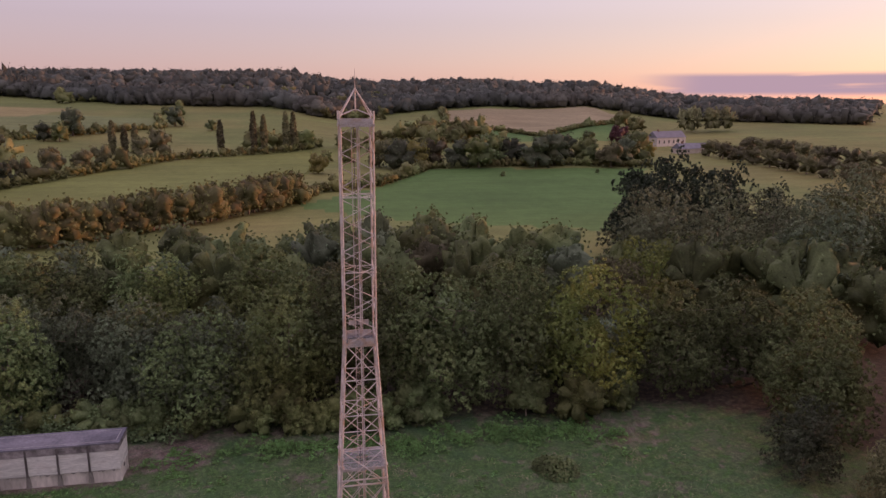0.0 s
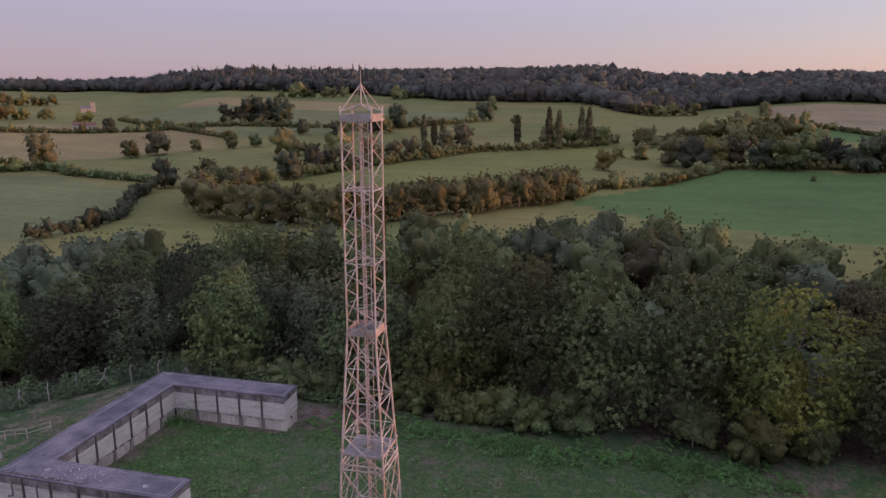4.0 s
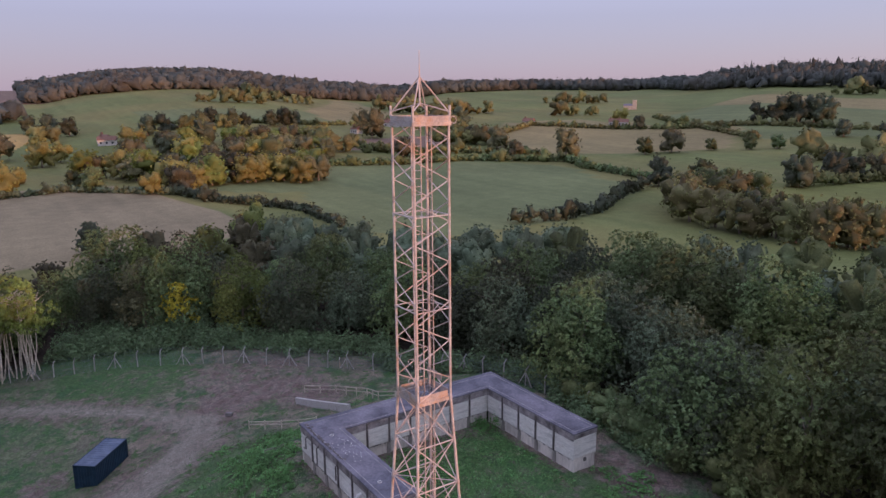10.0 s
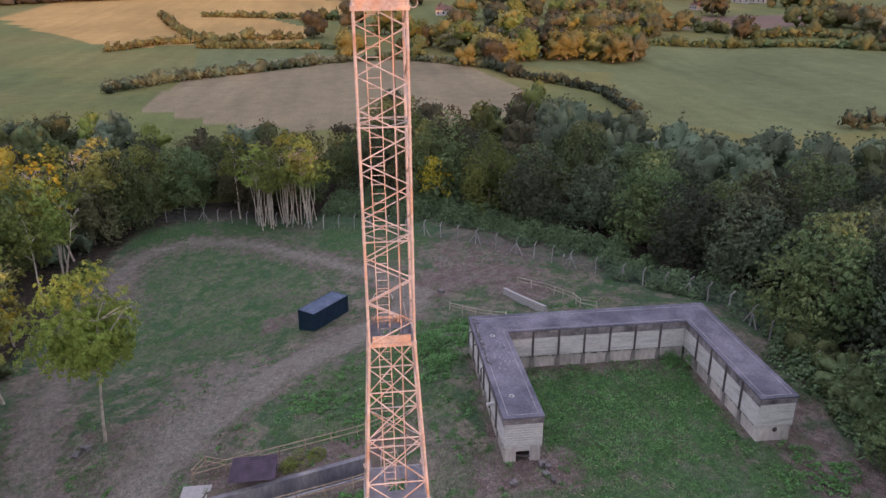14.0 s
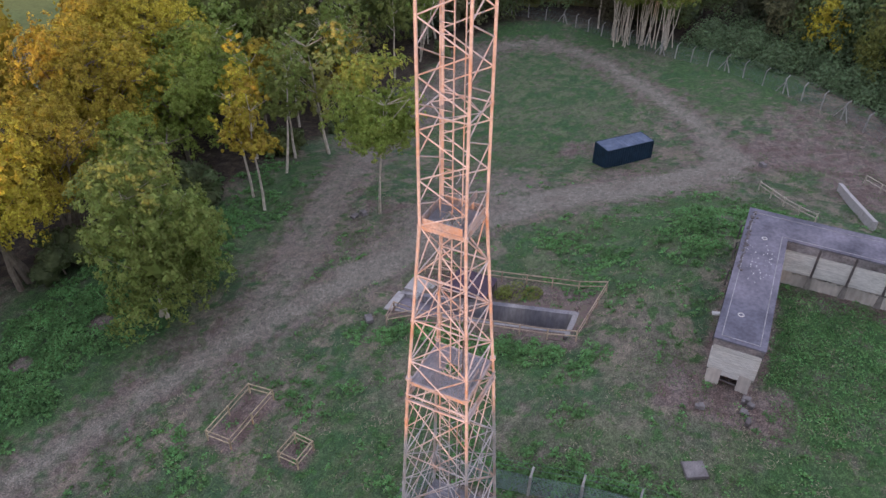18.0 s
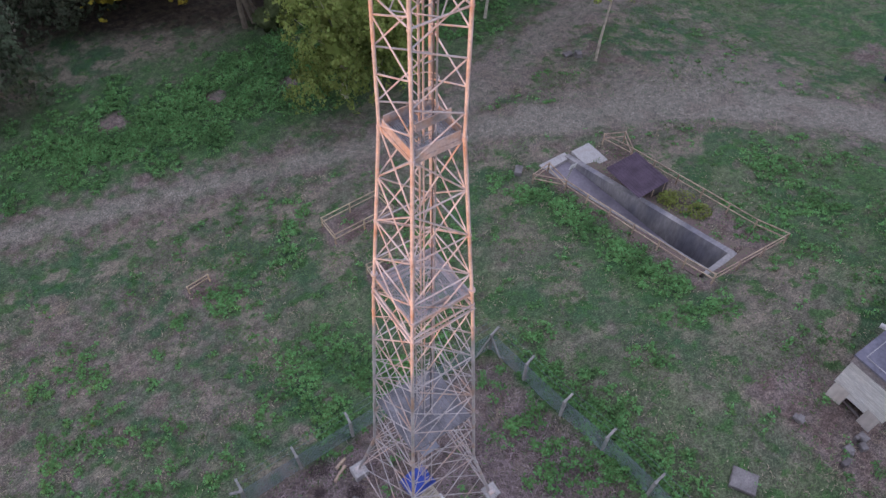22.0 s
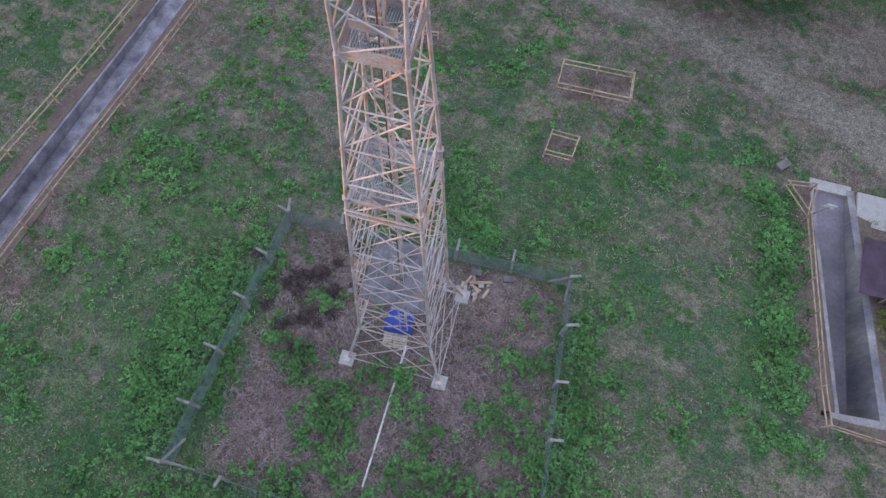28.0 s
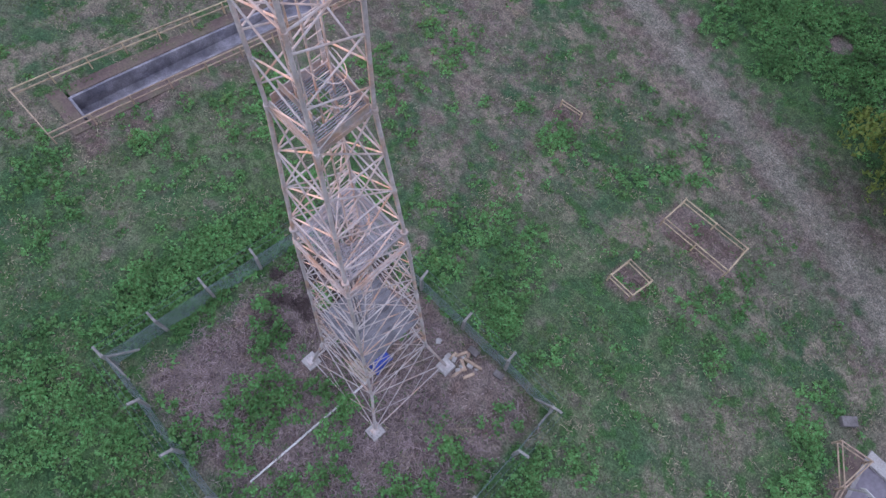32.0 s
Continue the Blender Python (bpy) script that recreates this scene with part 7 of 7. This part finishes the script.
def patch(name, label, spots, mat, seed, per, leaf, aspect=1.4, category="plants", plants=0):
    """Low leafy growth in the given rounds (x, y, radius, height)."""
    rng = np.random.default_rng(seed)
    pts, out = [], []
    for x, y, r, h in spots:
        if plants:
            k = max(3, int(plants * r * r))
            a, q = rng.uniform(0, 6.28, k), np.sqrt(rng.random(k)) * r
            cx, cy, tall = x + np.cos(a) * q, y + np.sin(a) * q, h * (1 - (q / r) ** 2 * 0.6) * rng.uniform(0.35, 1.2, k)
            j = np.repeat(np.arange(k), per)
            a, q = rng.uniform(0, 6.28, len(j)), np.abs(rng.normal(0, 0.17, len(j)))
            px, py = cx[j] + np.cos(a) * q, cy[j] + np.sin(a) * q
            pz = ground_z(px, py) + tall[j] * (1 - np.minimum(q / 0.4, 1) ** 2 * 0.6) * rng.uniform(0.55, 1.0, len(j)) + 0.03
        else:
            a, q = rng.uniform(0, 6.28, per), np.sqrt(rng.random(per)) * r
            px, py = x + np.cos(a) * q, y + np.sin(a) * q
            top = h * (1 - (q / r) ** 2 * 0.75)
            pz = ground_z(px, py) + top * rng.random(per) ** 0.6 + 0.02
        pts.append(np.stack([px, py, pz], -1))
        out.append(np.stack([np.cos(a) * 0.5, np.sin(a) * 0.5, np.ones(len(px)) * 1.4], -1))
    pts, out = np.concatenate(pts), np.concatenate(out)
    px, py = pts[:, 0], pts[:, 1]
    clear = np.minimum(line_distance(px, py, TRACK), line_distance(px, py, BRANCH)) > 2.0
    for tr in (TRENCH_A, TRENCH_B):
        s, q, size = along(px, py, tr)
        clear &= ~((s > -1.5) & (s < size + 0.6) & (q < tr[2] + 0.5))
    for mx, my in MOUNDS:
        clear &= np.hypot(px - mx, py - my) > 0.9
    pts, out = pts[clear], out[clear]
    return tagged(new(name, cards_mesh(name, pts, out, np.full(len(pts), leaf), rng, mat, aspect)), label, category, kind="stuff")


gr = random.Random(31)


def strip(ax, ay, bx, by, n, spread, r, h):
    return [(ax + (bx - ax) * (f := gr.random()) + gr.gauss(0, spread), ay + (by - ay) * f + gr.gauss(0, spread), gr.uniform(0.6, 1.3) * r, gr.uniform(0.6, 1.3) * h) for _ in range(n)]


NETTLE_SPOTS = (strip(19.2, 1.0, 18.6, 12, 46, 0.5, 0.7, 0.5) + strip(-9.6, -8, -9.2, 3, 60, 1.0, 0.8, 0.55) + strip(-4, -8.5, 4, -7, 26, 0.9, 0.8, 0.7) + strip(1, -5, 1.5, -8.5, 14, 0.5, 0.7, 0.7) + strip(7.0, -8, 6.6, -1, 26, 0.5, 0.6, 0.7)
                + strip(-3.2, -3, -4.8, -7.5, 12, 0.5, 0.6, 0.5) + strip(9.5, -9, 9.5, -2, 34, 0.9, 0.8, 0.5) + strip(-11, -12, -4, -12, 46, 1.6, 0.9, 0.5) + strip(3.5, 2, 5.5, 0, 5, 0.4, 0.45, 0.5) + strip(-3, 6, 3, 6, 20, 0.6, 0.7, 0.45)
                + strip(32, -3, 44, -10, 70, 2.2, 1.1, 0.5) + strip(28, -1, 36, 6, 40, 2.0, 0.9, 0.4) + strip(0, 38, 12, 40, 60, 2.5, 1.2, 0.7) + strip(-12, 40, 0, 40, 60, 3.0, 1.3, 0.7) + strip(-15, 3, -12, 18, 40, 2.5, 0.9, 0.4)
                + strip(29.0, -26.3, 30.8, -25.3, 16, 0.4, 0.6, 1.5) + strip(11, -26, 17, -32, 20, 1.5, 0.9, 0.4) + strip(-8, -29, 10, -31, 60, 1.0, 1.0, 0.8) + strip(-30, -30, -10, -30, 50, 1.3, 1.1, 0.8) + strip(19, 36, 40, 42, 50, 2.0, 1.2, 0.7))
NETTLE_SPOTS += (strip(-6, 36, 16, 39, 90, 2.2, 1.3, 0.7) + strip(20, 35, 36, 36.5, 40, 1.2, 0.9, 0.5) + strip(-5.4, -2.4, -4.6, -3.4, 7, 0.4, 0.6, 0.6) + strip(0.8, 7.6, 3.2, 6.0, 14, 0.5, 0.6, 0.5) + strip(-3.4, 9.4, 0.8, 10.8, 26, 0.9, 0.7, 0.35)
                 + strip(6.2, 2.4, 6.0, 0, 9, 0.35, 0.5, 0.6) + strip(6.8, -4.2, 7.0, -6.8, 14, 0.4, 0.6, 0.6) + strip(-2.5, -3.2, 0.8, -4.4, 14, 0.5, 0.6, 0.5) + strip(-11, -7, -9.8, 2, 40, 0.7, 0.8, 0.6) + strip(9.0, -4, 8.6, 2, 16, 0.5, 0.6, 0.5)
                 + strip(20, -2, 17.5, 0, 12, 0.6, 0.6, 0.4) + strip(19.4, 12, 16.5, 16.6, 18, 0.7, 0.6, 0.4) + strip(-18, -1.2, -18, -1, 5, 0.6, 0.6, 0.4) + strip(-17.5, 3, -15.5, 8, 18, 1.0, 0.6, 0.4) + strip(-20.5, -5.5, -17, -8, 20, 0.9, 0.7, 0.4)
                 + strip(-4.4, 17, -2.4, 18.8, 12, 0.5, 0.6, 0.4) + strip(0.8, 18.6, 4.2, 23.6, 16, 0.7, 0.6, 0.35) + strip(9.5, 14.5, 12.5, 18, 18, 1.0, 0.6, 0.35) + strip(-6.4, 18.4, -6.2, 18.3, 4, 0.3, 0.5, 0.35)
                 + strip(-1.8, -4.2, 0.6, -7.2, 18, 0.5, 0.6, 0.7) + strip(6.5, -1, 6.9, -7.4, 20, 0.3, 0.55, 0.7) + strip(2.0, -6.2, 5.2, -8, 16, 0.5, 0.6, 0.7) + strip(-4.9, -2.8, -2.6, -7.2, 14, 0.4, 0.6, 0.6))
NETTLE_SPOTS = [p for p in NETTLE_SPOTS if not (-7.4 < p[0] < 7.6 and -9.0 < p[1] < 4.2)]
for x, y in ((-6.2, -2.2), (-4.8, -2.8), (-4.5, -3.8), (-3.2, -5.2), (-2.4, -4.5), (-1.2, -4.7), (-0.6, -2.7), (0.6, -2.8), (1.2, -4.1), (2.1, -5.3), (2.6, -6.5), (3.8, -7.1), (4.9, -7.2), (6.4, -6.7), (7.1, -5.2), (6.7, -4.0), (5.8, -2.5),
             (5.1, -3.3), (5.6, -0.1), (6.6, 2.3), (7.0, -0.3), (-4.5, 0.3), (-1.6, -5.8), (-2.6, -6.4), (-1.8, -7.0), (1.4, -7.4), (-0.6, -8.2), (5.6, -8.4), (6.8, -8.0), (2.8, -8.2), (-3.4, -8.4)):
    NETTLE_SPOTS += [(x + gr.gauss(0, 0.3), y + gr.gauss(0, 0.3), gr.uniform(0.6, 0.95), gr.uniform(0.8, 1.15)) for _ in range(3)]
for x, y in ((-18.7, -1.2), (-2.6, 18.0), (1.4, 18.8), (0.5, 7.3), (2.1, 6.4), (3.5, 6.2), (5.9, 6.2), (-3.6, 18.5), (2.0, 8.7), (11.8, 14.1), (18.5, 9.7), (18.6, 6.9), (19.2, 4.6), (18.8, 12.1), (19.3, 2.2), (18.0, 13.7), (17.0, -0.4), (14.0, -1.3), (10.3, 3.9), (8.8, 2.1), (9.3, -2.2),
             (9.4, -0.4), (-10.8, -3.4), (-9.1, -4.0), (-11.0, -6.1), (-10.3, -7.6), (-8.9, -5.8), (-8.9, 2.2), (-11.6, 4.1), (-9.3, -11.4), (-6.5, -10.2), (-12.1, -13.3), (-17.3, 6.8), (-16.5, 4.4), (-10.3, -12.1), (-2.3, 7.2), (-6.3, -11.0)):
    NETTLE_SPOTS += [(x + gr.gauss(0, 0.55), y + gr.gauss(0, 0.55), gr.uniform(0.5, 0.85), gr.uniform(0.35, 0.75)) for _ in range(4)]
patch("nettle_growth", "bright green nettles and docks growing in patches", NETTLE_SPOTS, NETTLE, 4, 26, 0.115, 1.35, "plants", 10)
patch("site_weeds", "small tufts of weeds scattered over the rough grass", [(gr.uniform(-30, 48), gr.uniform(-26, 26), gr.uniform(0.3, 0.8), gr.uniform(0.1, 0.3)) for _ in range(520)], NETTLE, 6, 13, 0.12, 1.4, "plants", 6)
GRASS = material("rough_grass_blades", (0.098, 0.158, 0.058), 0.8, 0, 0.2, 0.4, island=0.4, translucent=0.2)
patch("grass_tufts", "coarse grass tufts over the sloping site", [(gr.uniform(-32, 60), gr.uniform(-30, 34), gr.uniform(0.8, 1.8), gr.uniform(0.08, 0.2)) for _ in range(1700)], GRASS, 7, 40, 0.062, 3.4, "grass")
STRAW = material("dry_straw", (0.30, 0.25, 0.175), 0.9, 0, 0.2, 0.6, island=0.4)
patch("dry_grass", "thin dead straw lying in the rough grass", [(gr.uniform(-32, 40), gr.uniform(-26, 26), gr.uniform(0.4, 1.5), gr.uniform(0.03, 0.10)) for _ in range(1100)], STRAW, 17, 36, 0.035, 6.0, "grass")
patch("yard_grass", "lush green grass in the bunker yard", [(gr.uniform(18, 30.6), gr.uniform(-26.4, -12), 0.8, 0.10) for _ in range(420)], NETTLE, 9, 34, 0.075, 2.2, "grass")
patch("brushwood", "tangle of dry brown twigs on bare earth under the tower", [(gr.uniform(-7.2, 7.2), gr.uniform(-9, 4), gr.uniform(0.5, 1.1), gr.uniform(0.06, 0.18)) for _ in range(620)], BRAMBLE, 8, 40, 0.030, 15.0, "twigs")
patch("dark_bramble", "dark tangled dead bramble inside the fence", strip(-6.6, 3.2, -4.6, -1.5, 26, 0.9, 0.45, 0.5), material("dead_bramble", (0.075, 0.055, 0.052), 0.95, 0, 0.3, 2.0, island=0.4), 12, 90, 0.05, 7.0, "bramble")
SCRUB_GREEN = material("bramble_foliage", (0.130, 0.192, 0.090), 0.6, 0, 0.25, 0.4, island=0.4, translucent=0.25)
SCRUB = strip(64, -31.5, 82.5, -15, 70, 1.4, 2.0, 2.6) + strip(82.5, -15, 99, 5, 70, 1.4, 2.0, 2.6) + strip(85, -18, 103, 4, 50, 2.0, 2.2, 3.6) + strip(46, -37, 62, -29, 40, 1.5, 1.8, 2.4) + strip(36, -39, 46, -37, 26, 1.2, 1.6, 2.2) + strip(15, -35.5, 36, -38.5, 46, 1.0, 1.5, 2.4)
patch("boundary_scrub", "dense bramble and ivy scrub behind the boundary fence", SCRUB, SCRUB_GREEN, 14, 320, 0.24, 1.3, "scrub")
patch("bank_bush", "low rounded green bush on the bare bank", [(-19.5, -22.5, 1.9, 1.6), (-18.6, -23.4, 1.4, 1.2)], LEAF, 15, 700, 0.2, 1.4, "bush")
patch("pit_bush", "straggling yellow-green bush beside the tin shelter", [(25.2, 6.6, 1.1, 1.3), (25.5, 5.2, 0.8, 0.9), (24.9, 7.4, 0.7, 1.0)], LEAF_LIME, 16, 260, 0.13, 1.5, "bush")
